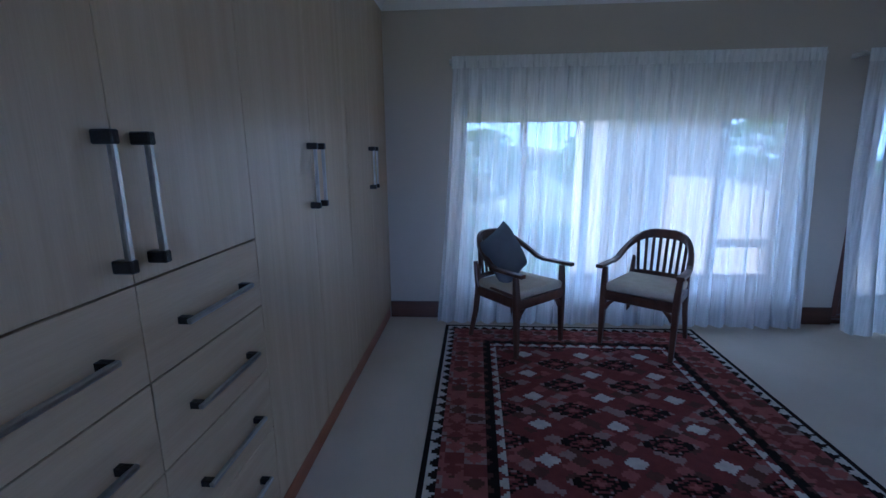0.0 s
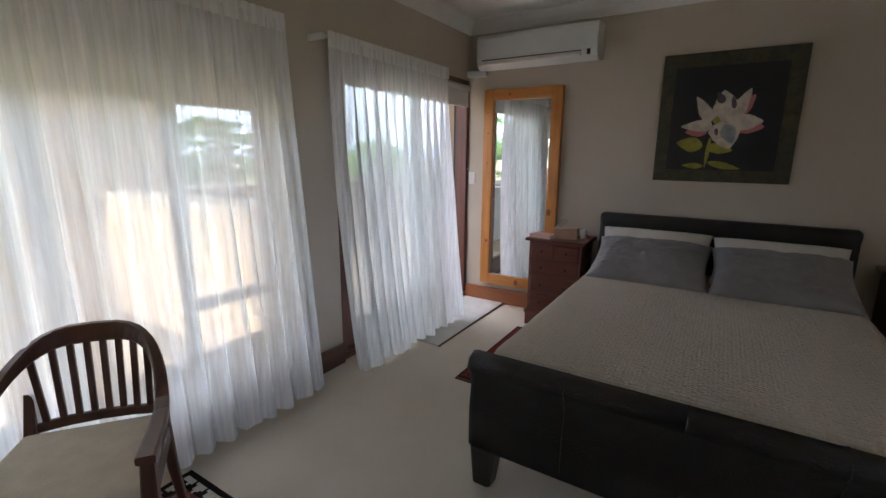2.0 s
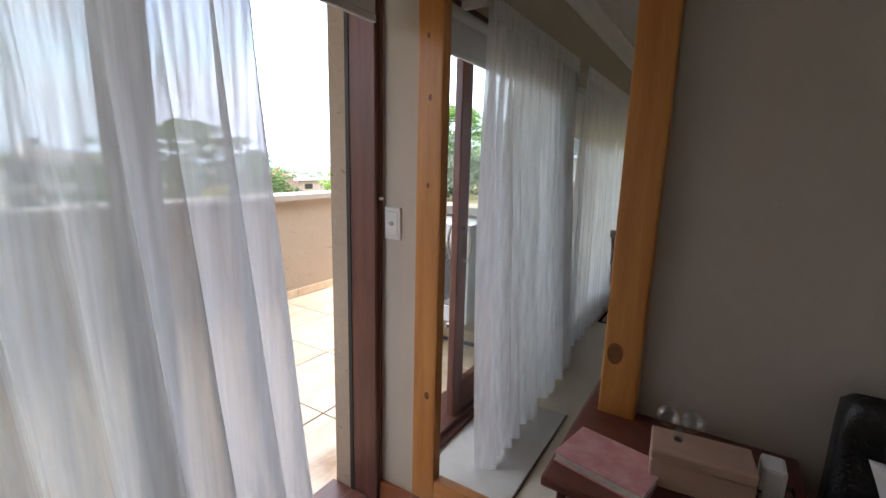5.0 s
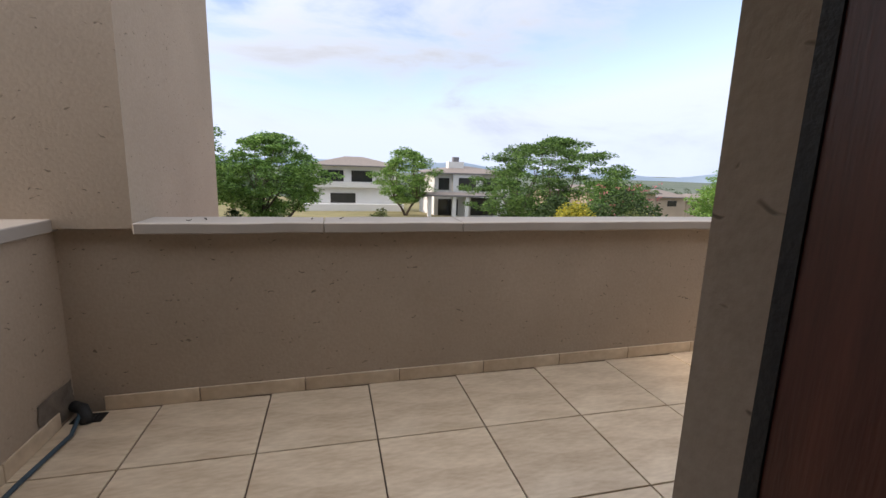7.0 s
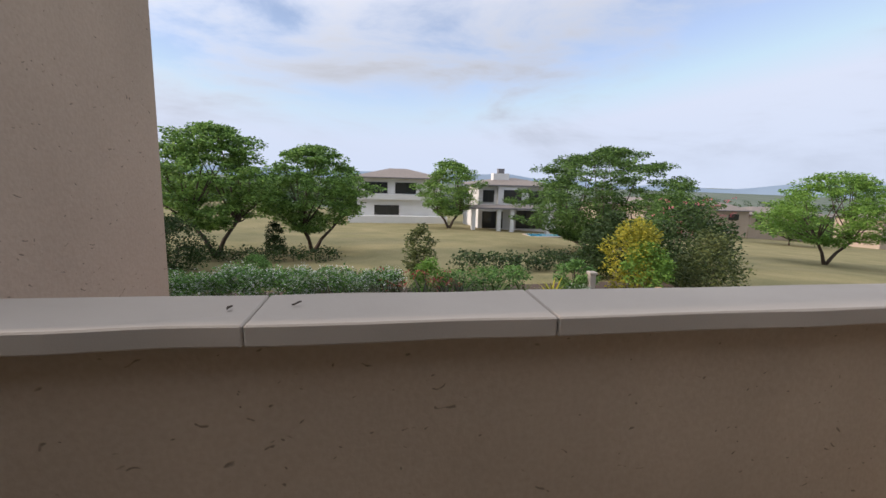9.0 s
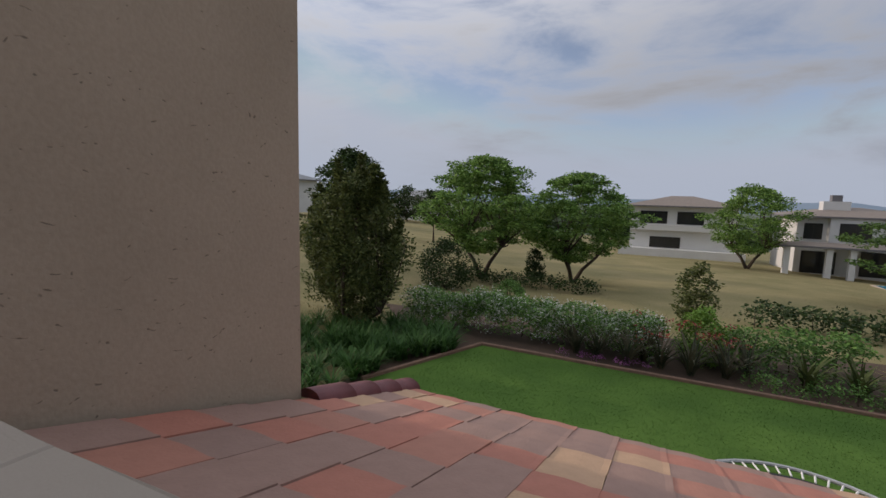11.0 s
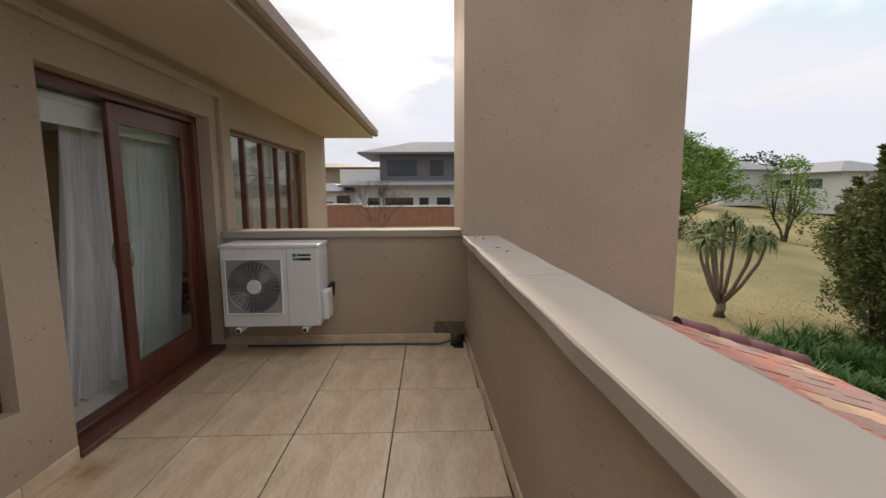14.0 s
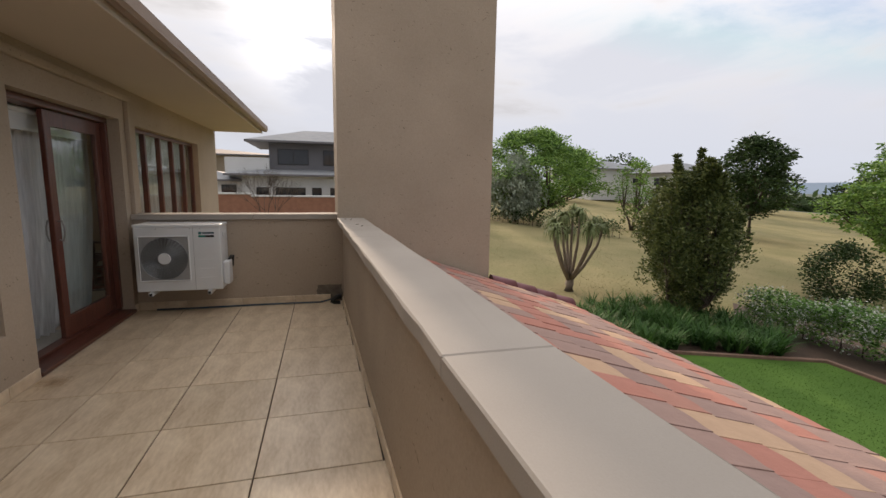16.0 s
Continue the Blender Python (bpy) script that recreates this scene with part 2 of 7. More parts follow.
M_TILE = mat("porcelain_tile", (0.70, 0.58, 0.42), (0.43, 0.32, 0.205), rough=0.34, scale=2.4, bump=0.02, bscale=16, stretch=(1, 3.2, 1), fine=0.5, rand=0.07)
M_GROUT = mat("dark_grout", (0.13, 0.095, 0.065), (0.075, 0.055, 0.038), rough=0.9, scale=7)
M_MERANTI = wood("meranti_wood", (0.155, 0.052, 0.033), (0.074, 0.027, 0.019), scale=2.4, along=(14, 14, 1.2))
M_MERANTI_H = wood("meranti_wood_rail", (0.135, 0.047, 0.030), (0.066, 0.025, 0.017), scale=2.4, along=(1.2, 14, 14))
M_PINE = wood("orange_pine", (0.60, 0.27, 0.065), (0.43, 0.165, 0.035), scale=2.2, along=(14, 14, 1.0), rough=0.38)
M_PINE_H = wood("orange_pine_rail", (0.60, 0.27, 0.065), (0.43, 0.165, 0.035), scale=2.2, along=(14, 1.0, 14), rough=0.38)
M_KNOT = mat("pine_knot", (0.23, 0.085, 0.025), (0.16, 0.055, 0.02), rough=0.45, scale=40)
M_OAK = wood("pale_oak_laminate", (0.60, 0.48, 0.32), (0.51, 0.40, 0.26), scale=2.0, along=(12, 12, 0.5), rough=0.27)
M_OAK_H = wood("pale_oak_drawer", (0.60, 0.48, 0.32), (0.51, 0.40, 0.26), scale=2.0, along=(12, 0.6, 12), rough=0.27)
M_SKIRT = wood("stained_skirting", (0.115, 0.052, 0.032), (0.065, 0.030, 0.020), scale=2.0, along=(1, 1, 10), rough=0.4)
M_SKIRT_E = wood("orange_skirting", (0.36, 0.13, 0.05), (0.24, 0.085, 0.035), scale=2.0, along=(10, 1, 10), rough=0.4)
M_CHERRY = wood("mahogany_cabinet", (0.17, 0.052, 0.034), (0.10, 0.030, 0.021), scale=3.0, along=(8, 1, 8), rough=0.3)
M_CHAIR = wood("dark_chair_wood", (0.105, 0.045, 0.026), (0.055, 0.024, 0.015), scale=4.0, along=(4, 4, 1), rough=0.35)
M_LEATHER = mat("black_brown_leather", (0.013, 0.010, 0.009), (0.008, 0.0065, 0.006), rough=0.45, scale=4, bump=0.12, bscale=120)
M_SEATPAD = mat("cream_seat_fabric", (0.62, 0.54, 0.42), (0.53, 0.45, 0.34), rough=0.9, scale=14, bump=0.15, bscale=200, spec=0.1)
M_BEDSPREAD = mat("woven_bedspread", (0.42, 0.36, 0.29), (0.34, 0.29, 0.23), rough=0.95, scale=3, bump=0.3, bscale=95, spec=0.1)
M_PILLOW = mat("grey_satin_cotton", (0.235, 0.22, 0.215), (0.19, 0.178, 0.175), rough=0.42, scale=3, bump=0.33, bscale=11, stretch=(1, 1.6, 1))
M_SHEET = mat("cream_pillow", (0.62, 0.57, 0.50), (0.56, 0.51, 0.44), rough=0.85, scale=5, bump=0.05)
M_CUSHION = mat("slate_cushion", (0.115, 0.118, 0.135), (0.085, 0.088, 0.10), rough=0.85, scale=6, bump=0.1, bscale=150)
M_SHEER = sheer("white_sheer", (0.87, 0.87, 0.88), 0.15, 0.36)
M_SHEER_HEAD = sheer("white_sheer_heading", (0.90, 0.90, 0.90), 0.04, 0.3)
M_SHEER_BLUE = sheer("pale_blue_curtain", (0.80, 0.84, 0.92), 0.06, 0.15)
M_BLIND = mat("grey_roller_fabric", (0.44, 0.42, 0.38), (0.40, 0.38, 0.345), rough=0.85, scale=3, bump=0.05, bscale=300)
M_BLIND_W = mat("white_roller_fabric", (0.66, 0.67, 0.66), (0.61, 0.62, 0.61), rough=0.8, scale=3, bump=0.03, bscale=300)
M_GLASS = clear_glass("window_glass", gloss=1.0)
M_GLASS_EXT = clear_glass("balcony_glass", (0.94, 0.97, 0.95), 1.0)
M_WHITE = mat("white_plastic", (0.74, 0.73, 0.70), (0.69, 0.68, 0.65), rough=0.38, scale=4, bump=0.01)
M_ACW = mat("white_enamel", (0.70, 0.71, 0.71), (0.63, 0.64, 0.63), rough=0.4, scale=3, bump=0.01)
# near-black: painted shade for gaps and slots, also the trampoline's black mat
M_DARK = mat("black_and_gap_shade", (0.012, 0.012, 0.013), (0.02, 0.02, 0.02), rough=0.7)
M_GREYW = mat("grey_wire", (0.42, 0.43, 0.43), (0.36, 0.37, 0.37), rough=0.4, metal=0.5)
M_STEEL = mat("brushed_steel", (0.42, 0.41, 0.39), (0.34, 0.33, 0.31), rough=0.3, metal=1.0, scale=20, bump=0.0)
M_BLACKM = mat("black_metal", (0.022, 0.02, 0.019), (0.03, 0.027, 0.025), rough=0.4, metal=0.6)
M_RUBBER = mat("black_rubber", (0.014, 0.014, 0.014), (0.02, 0.02, 0.02), rough=0.6)
M_MAT = mat("off_white_mat", (0.62, 0.60, 0.56), (0.55, 0.53, 0.49), rough=0.95, scale=8, bump=0.25, bscale=180, spec=0.1)
M_MIRROR = bpy.data.materials.new("mirror_silver")
M_MIRROR.use_nodes = True
for key, value in (("Base Color", (0.88, 0.9, 0.89, 1)), ("Metallic", 1.0), ("Roughness", 0.015)):
    M_MIRROR.node_tree.nodes["Principled BSDF"].inputs[key].default_value = value


# ---- mesh helpers ----
def obj(name, bm, material, parent=None, label="", smooth=False):
    me = bpy.data.meshes.new(name)
    bm.to_mesh(me)
    bm.free()
    for m in material if isinstance(material, (list, tuple)) else [material]:
        me.materials.append(m)
    if smooth:
        for p in me.polygons:
            p.use_smooth = True
    ob = new(name, me)
    if parent:
        ob.parent = parent
    if label:
        tagged(ob, label=label)
    return ob


part = obj


def thing(name, at, label, category, group="", rz=0.0):
    e = new(name)
    e.empty_display_size = 0.1
    e.matrix_world = pose(*at, 0, 0, rz)
    return tagged(e, label, category, group)


def box(bm, x0, x1, y0, y1, z0, z1, bevel=0.0, seg=1):
    made = bmesh.ops.create_cube(bm, size=1)["verts"]
    for v in made:
        v.co = ((v.co.x + 0.5) * (x1 - x0) + x0, (v.co.y + 0.5) * (y1 - y0) + y0, (v.co.z + 0.5) * (z1 - z0) + z0)
    if bevel:
        edges = list({e for v in made for e in v.link_edges})
        bmesh.ops.bevel(bm, geom=edges, offset=bevel, segments=seg, affect="EDGES", profile=0.6)
    return bm


def one_box(*a, **k):
    return box(bmesh.new(), *a, **k)


def cyl(bm, p, q, r0, r1=None, seg=12, caps=True):
    p, q = Vector(p), Vector(q)
    m = Matrix.Translation((p + q) / 2) @ (q - p).to_track_quat("Z", "Y").to_matrix().to_4x4()
    bmesh.ops.create_cone(bm, cap_ends=caps, segments=seg, radius1=r0, radius2=r0 if r1 is None else r1, depth=(q - p).length, matrix=m)
    return bm


def sweep(bm, pts, wide, tall=None, seg=8, up=(0, 0, 1), square=False):
    """A tube, or a bar of wide x tall, along the points; the sizes may be one number or one for each point."""
    pts = [Vector(p) for p in pts]
    n = len(pts)
    wide = [wide] * n if isinstance(wide, (int, float)) else wide
    tall = wide if tall is None else ([tall] * n if isinstance(tall, (int, float)) else tall)
    rings = []
    for i, p in enumerate(pts):
        d = (pts[min(i + 1, n - 1)] - pts[max(i - 1, 0)]).normalized()
        side = d.cross(Vector(up))
        side = side.normalized() if side.length > 1e-4 else Vector((1, 0, 0))
        top = side.cross(d).normalized()
        if square:
            k = 0.72
            shape = [(1, k), (k, 1), (-k, 1), (-1, k), (-1, -k), (-k, -1), (k, -1), (1, -k)]
        else:
            shape = [(math.cos(a * math.tau / seg), math.sin(a * math.tau / seg)) for a in range(seg)]
        rings.append([bm.verts.new(p + side * (a * wide[i] / 2) + top * (b * tall[i] / 2)) for a, b in shape])
    for a, b in zip(rings, rings[1:]):
        m = len(a)
        for j in range(m):
            bm.faces.new((a[j], a[(j + 1) % m], b[(j + 1) % m], b[j]))
    bm.faces.new(rings[0][::-1])
    bm.faces.new(rings[-1])
    return bm


def structure(name, bm, material, parent=None, label="", smooth=False):
    return tagged(obj(name, bm, material, parent, label, smooth), kind="structure")


def panel_y(bm, x0, x1, z0, z1, y0, y1, holes):
    """A wall between y0 and y1 with holes (x0, x1, z0, z1), sorted along x, none overlapping."""
    at = x0
    for a, b, c, d in holes:
        if a > at:
            box(bm, at, a, y0, y1, z0, z1)
        if c > z0:
            box(bm, a, b, y0, y1, z0, c)
        if d < z1:
            box(bm, a, b, y0, y1, d, z1)
        at = b
    if at < x1:
        box(bm, at, x1, y0, y1, z0, z1)
    bmesh.ops.remove_doubles(bm, verts=bm.verts, dist=1e-5)
    return bm


# ---- the shell of the house ----
NI, NO = 4.0, 4.24            # inside and outside of the north wall
EI = 5.33                     # inside of the bedroom's east wall
ZB = -0.01                    # balcony tiles
CZ = 2.60                     # ceiling
WIN = (0.52, 3.16, 0.33, 2.08)
DOOR = (3.57, 5.32, 0.0, 2.10)
WIN2 = (5.62, 7.55, 0.42, 2.12)
SOUTH = -1.7

structure("floor", one_box(-0.62, EI + 0.2, SOUTH - 0.2, NI, -0.25, 0.0), M_CARPET)
bm = bmesh.new()
panel_y(bm, -0.82, 11.2, -0.25, 2.95, NI, NO, [WIN, DOOR, WIN2])
structure("wall_north", bm, [M_PLASTER])
# painted inner skin of the north wall, with the same openings
bm = bmesh.new()
panel_y(bm, -0.6, EI, 0.0, CZ, NI - 0.012, NI, [WIN, DOOR])
structure("wall_north_lining", bm, M_WALL)
bm = bmesh.new()
for a, b, c, d in (WIN, DOOR):
    for y0, y1 in ((NI - 0.012, NI + 0.09),):
        if a > 3:
            continue
        box(bm, a, a + 0.006, y0, y1, c, d)
        box(bm, b - 0.006, b, y0, y1, c, d)
        box(bm, a, b, y0, y1, d - 0.006, d)
structure("window_reveal", bm, M_WALL)
structure("wall_east", one_box(EI, EI + 0.2, SOUTH, NI, 0.0, CZ), M_WALL)
bm = bmesh.new()
# the wide doorway is unseen too, added to let that daylight in
panel_y(bm, -0.62, EI + 0.2, 0.0, CZ, SOUTH - 0.2, SOUTH, [(0.1, 2.3, 0.0, 2.08)])
structure("wall_south", bm, M_WALL)
# unseen passage with a wide window, added to brighten the bedroom from behind
bm = bmesh.new()
panel_y(bm, -1.2, 3.2, 0.0, CZ, SOUTH - 2.0, SOUTH - 1.8, [(-0.2, 2.2, 0.6, 2.2)])
box(bm, 3.0, 3.2, SOUTH - 1.8, SOUTH - 0.2, 0.0, CZ)
box(bm, -1.4, -1.2, SOUTH - 2.0, SOUTH - 0.2, 0.0, CZ)
structure("wall_added_passage", bm, M_CEIL)
structure("floor_added_passage", one_box(-1.4, 3.2, SOUTH - 2.0, SOUTH - 0.2, -0.25, 0.0), M_CARPET)
structure("ceiling_added_passage", one_box(-1.4, 3.2, SOUTH - 2.0, SOUTH - 0.2, CZ, CZ + 0.12), M_CEIL)
structure("wall_west", one_box(-0.82, -0.62, SOUTH - 0.2, NI, -0.25, CZ), M_WALL)
structure("ceiling", one_box(-0.82, EI + 0.2, SOUTH - 0.2, NI, CZ, CZ + 0.12), M_CEIL)


def cornice():
    bm = bmesh.new()
    prof = [(0.0, -0.11), (0.012, -0.11), (0.02, -0.095), (0.05, -0.06), (0.085, -0.03), (0.10, -0.018), (0.10, 0.0), (0, 0)]
    ring = [(-0.10, SOUTH), (EI, SOUTH), (EI, NI - 0.012), (-0.10, NI - 0.012)]
    loops = []
    for i, (x, y) in enumerate(ring):
        sx, sy = (1 if i in (0, 3) else -1), (1 if i in (0, 1) else -1)
        loops.append([bm.verts.new((x + sx * d, y + sy * d, CZ - 0.002 + z)) for d, z in prof])
    for i in range(4):
        a, b = loops[i], loops[(i + 1) % 4]
        for j in range(len(prof)):
            k = (j + 1) % len(prof)
            bm.faces.new((a[j], b[j], b[k], a[k]))
    bmesh.ops.recalc_face_normals(bm, faces=bm.faces)
    structure("cornice", bm, M_CEIL)


cornice()


def skirting(name, x0, x1, y0, y1, m, top=0.145):
    structure(name, one_box(x0, x1, y0, y1, 0.0, top, bevel=0.006, seg=2), m)


skirting("baseboard", -0.09, DOOR[0], NI - 0.034, NI - 0.012, M_SKIRT)
skirting("baseboard_east", EI - 0.022, EI, SOUTH, NI - 0.012, M_SKIRT_E)
skirting("baseboard_south", 2.3, EI - 0.022, SOUTH, SOUTH + 0.02, M_SKIRT)


# ---- windows and the sliding door ----
def pane(x0, x1, z0, z1, y, parent, m=None):
    ob = part("pane", one_box(x0, x1, y - 0.003, y + 0.003, z0, z1), m or M_GLASS, parent)
    ob.visible_shadow = False
    return ob


def bar_x(x0, x1, z0, z1, y0, y1, parent, name="window_frame"):
    return part(name, one_box(x0, x1, y0, y1, z0, z1, bevel=0.005), M_MERANTI_H, parent)


def bar_z(x0, x1, z0, z1, y0, y1, parent, name="window_frame"):
    return part(name, one_box(x0, x1, y0, y1, z0, z1, bevel=0.005), M_MERANTI, parent)


def bedroom_window():
    a, b, c, d = WIN
    root = tagged(new("window_1"), "dark meranti window of five lights in the bedroom wall", "window", kind="structure")
    y0, y1 = NI + 0.10, NI + 0.16
    bar_x(a, b, d - 0.05, d, y0, y1, root)
    bar_x(a, b, c, c + 0.05, y0, y1, root)
    bar_z(a, a + 0.05, c + 0.05, d - 0.05, y0, y1, root)
    bar_z(b - 0.05, b, c + 0.05, d - 0.05, y0, y1, root)
    for x in (1.035, 1.57, 2.10, 2.64):
        bar_z(x - 0.028, x + 0.028, c + 0.05, d - 0.05, y0, y1, root)
    xs = (a + 0.05, 1.035, 1.57, 2.10, 2.64, b - 0.05)
    for i in range(5):
        x0, x1 = xs[i] + (0.028 if i else 0), xs[i + 1] - (0.028 if i < 4 else 0)
        if i in (0, 4):
            bar_x(x0, x1, 0.62, 0.68, y0, y1, root)
            pane(x0, x1, c + 0.05, 0.62, y0 + 0.03, root)
            pane(x0, x1, 0.68, d - 0.05, y0 + 0.03, root)
        else:
            pane(x0, x1, c + 0.05, d - 0.05, y0 + 0.03, root)
    part("window_sill", one_box(a, b, NI - 0.03, NI + 0.10, c - 0.03, c, bevel=0.006), M_CEIL, root)


def second_window():
    a, b, c, d = WIN2
    root = tagged(new("window_2"), "meranti casement window of the next room with a roller blind", "window", kind="structure")
    y0, y1 = NO - 0.14, NO - 0.075
    bar_x(a, b, d - 0.06, d, y0, y1, root)
    bar_x(a, b, c, c + 0.06, y0, y1, root)
    bar_z(a, a + 0.06, c + 0.06, d - 0.06, y0, y1, root)
    bar_z(b - 0.06, b, c + 0.06, d - 0.06, y0, y1, root)
    for x in (6.20, 6.98):
        bar_z(x - 0.045, x + 0.045, c + 0.06, d - 0.06, y0 - 0.005, y1 + 0.005, root)
    bar_x(a + 0.06, b - 0.06, 0.66, 0.73, y0, y1 - 0.004, root)
    for x0, x1 in ((a + 0.06, 6.155), (6.245, 6.935), (7.025, b - 0.06)):
        pane(x0, x1, c + 0.06, 0.66, y0 + 0.03, root, M_GLASS_EXT)
        pane(x0, x1, 0.73, d - 0.06, y0 + 0.03, root, M_GLASS_EXT)
    part("window_sill", one_box(a + 0.002, b - 0.002, NO - 0.08, NO - 0.002, c - 0.02, c + 0.004, bevel=0.004), M_PLASTER, root)


def sliding_door():
    a, b, c, d = DOOR
    root = tagged(new("door_1"), "meranti glass sliding door standing partly open", "door", kind="structure")
    y0, y1 = NI - 0.012, NI + 0.13
    bar_x(a, b, d - 0.055, d, y0, y1, root, "door_frame")
    bar_z(a, a + 0.055, 0.06, d - 0.055, y0, y1, root, "door_frame")
    bar_z(b - 0.03, b, 0.06, d - 0.055, y0, y1, root, "door_frame")
    part("weather_strip", one_box(b - 0.033, b - 0.03, y1 - 0.022, y1 - 0.004, 0.06, d - 0.06), M_RUBBER, root)
    part("cable", cyl(bmesh.new(), (b - 0.004, y0 - 0.006, 0.02), (b - 0.004, y0 - 0.006, d), 0.004, seg=6), M_MERANTI, root, "thin cable along the frame")
    part("cable_clip", one_box(b - 0.016, b + 0.004, y0 - 0.012, y0 - 0.002, 1.285, 1.297, bevel=0.002), M_WHITE, root)
    part("threshold", one_box(a, b, NI - 0.01, NO + 0.02, 0.0, 0.035, bevel=0.006), M_MERANTI_H, root)
    part("track", one_box(a + 0.002, b - 0.002, y0 + 0.03, y1 - 0.01, 0.035, 0.065, bevel=0.004), M_MERANTI_H, root)
    # the sliding leaf
    x0, x1, ya, yb = 3.63, 4.61, y0 + 0.052, y0 + 0.095
    leaf = part("sliding_leaf", bar(x0, x1, ya, yb), M_MERANTI, root)
    g = part("pane", one_box(x0 + 0.11, x1 - 0.10, (ya + yb) / 2 - 0.003, (ya + yb) / 2 + 0.003, 0.24, d - 0.19), M_GLASS_EXT, leaf)
    g.visible_shadow = False
    for face, out in ((yb, 1), (ya, -1)):
        h = bmesh.new()
        sweep(h, [(x1 - 0.05, face + out * dy, z) for dy, z in ((0.002, 1.10), (0.03, 1.11), (0.045, 1.05), (0.045, 0.99), (0.03, 0.93), (0.002, 0.94))], 0.014, up=(1, 0, 0))
        part("handle", h, M_STEEL, leaf, "chrome pull handle", True)


def bar(x0, x1, y0, y1):
    d = DOOR[3]
    bm = bmesh.new()
    box(bm, x0, x0 + 0.11, y0, y1, 0.066, d - 0.06, bevel=0.005)
    box(bm, x1 - 0.10, x1, y0, y1, 0.066, d - 0.06, bevel=0.005)
    box(bm, x0 + 0.11, x1 - 0.10, y0 + 0.002, y1 - 0.002, d - 0.19, d - 0.06)
    box(bm, x0 + 0.11, x1 - 0.10, y0 + 0.002, y1 - 0.002, 0.066, 0.24)
    return bm


bedroom_window()
second_window()
sliding_door()


# ---- curtains and blinds ----
def curtain(name, x0, x1, ztop, zbot, y, folds, depth, label, spread=(0.0, 0.0), back=0.0, material=None, hem=0.0, seed=1, group="", fabric="fabric", bunch=0.0, head=True):
    rnd = random.Random(seed)
    root = thing(name, ((x0 + x1) / 2, y, 0), label, "curtain", group)
    nx, nz = int(folds * 20), 30
    ph = [rnd.uniform(-0.8, 0.8) for _ in range(folds + 2)]
    am = [rnd.uniform(0.55, 1.25) for _ in range(folds + 2)]
    bm = bmesh.new()
    rows = []
    cx = (x0 + x1) / 2
    for k in range(nz + 1):
        f = k / nz
        z = ztop + (zbot - ztop) * f
        row = []
        for i in range(nx + 1):
            u = i / nx
            q = u * folds
            j = int(min(q, folds - 1))
            a = am[j] * (1 - (q - j)) + am[j + 1] * (q - j)
            p = ph[j] * (1 - (q - j)) + ph[j + 1] * (q - j)
            ang = (q + 0.22 * p * f) * math.tau
            ease = f ** 1.3
            x = x0 + (x1 - x0) * u + (spread[0] * (1 - u) + spread[1] * u) * ease
            x += 0.022 * math.sin(ang * 1.0 + 1.2) * a * (0.4 + 0.6 * f)
            dd = depth * a * (0.22 + 0.78 * min(1, f * 2.2)) * (math.sin(ang) + 0.35 * math.sin(2 * ang + p * 3))
            dd += depth * 0.30 * (0.6 - abs(math.sin(ang * 1.5 + p * 2.0 + 0.6 * f))) * (0.3 + 0.7 * f)
            yy = y + dd - back * f * f
            zz = z + (hem * math.sin(q * 2.1 + seed) * f ** 6)
            row.append(bm.verts.new((x - cx, yy - y, zz)))
        rows.append(row)
    for a, b in zip(rows, rows[1:]):
        for i in range(nx):
            bm.faces.new((a[i], a[i + 1], b[i + 1], b[i]))
    part(fabric, bm, material or M_SHEER, root, "", True)
    if head:
        bm = bmesh.new()
        n = folds * 10
        up, lo = [], []
        for i in range(n + 1):
            u = i / n
            x = x0 + (x1 - x0) * u - cx
            yy = 0.006 * math.sin(u * folds * math.tau * 2.3)
            up.append(bm.verts.new((x, yy - 0.012, ztop + 0.035)))
            lo.append(bm.verts.new((x, yy * 1.5 - 0.012, ztop - 0.055)))
        for i in range(n):
            bm.faces.new((up[i], up[i + 1], lo[i + 1], lo[i]))
        part("heading", bm, M_SHEER_HEAD, root, "", True)
        part("rod", cyl(bmesh.new(), (x0 - cx - 0.02, 0.012, ztop + 0.005), (x1 - cx + 0.02, 0.012, ztop + 0.005), 0.011), M_WHITE, root, "white curtain rod", True)
        for xx in (x0 - cx - 0.01, x1 - cx + 0.01):
            part("bracket", one_box(xx - 0.012, xx + 0.012, 0.012, NI - 0.012 - y, ztop - 0.012, ztop + 0.022, bevel=0.003), M_WHITE, root)
    return root


curtain("sheer_curtain", 0.46, 3.13, 2.09, 0.02, 3.875, 25, 0.036, "white sheer curtain hanging across the wide bedroom window", spread=(-0.14, 0.10), back=0.03, seed=3, group="bedroom sheers")
curtain("sheer_curtain", 3.41, 4.72, 2.075, 0.015, 3.86, 13, 0.05, "white sheer curtain drawn over part of the sliding door", spread=(0.06, 0.10), back=0.11, seed=8, group="bedroom sheers", hem=0.02)
curtain("blue_curtain", 5.64, 7.52, 2.08, 0.30, 3.95, 16, 0.04, "pale blue curtain behind the casement of the next room", seed=5, material=M_SHEER_BLUE, head=False)


def roller_blind(x0, x1, top, bottom, y, label, m, rod=True):
    root = thing("roller_blind", ((x0 + x1) / 2, y, bottom), label, "blind", "roller blinds")
    h, half = top - bottom, (x1 - x0) / 2
    part("fabric", one_box(-half, half, -0.002, 0.002, 0.0, h), m, root)
    part("roller", cyl(bmesh.new(), (-half, 0.0, h), (half, 0.0, h), 0.026, seg=16), m, root, "", True)
    part("hem_bar", one_box(-half, half, -0.008, 0.008, -0.006, 0.018, bevel=0.003), m, root)


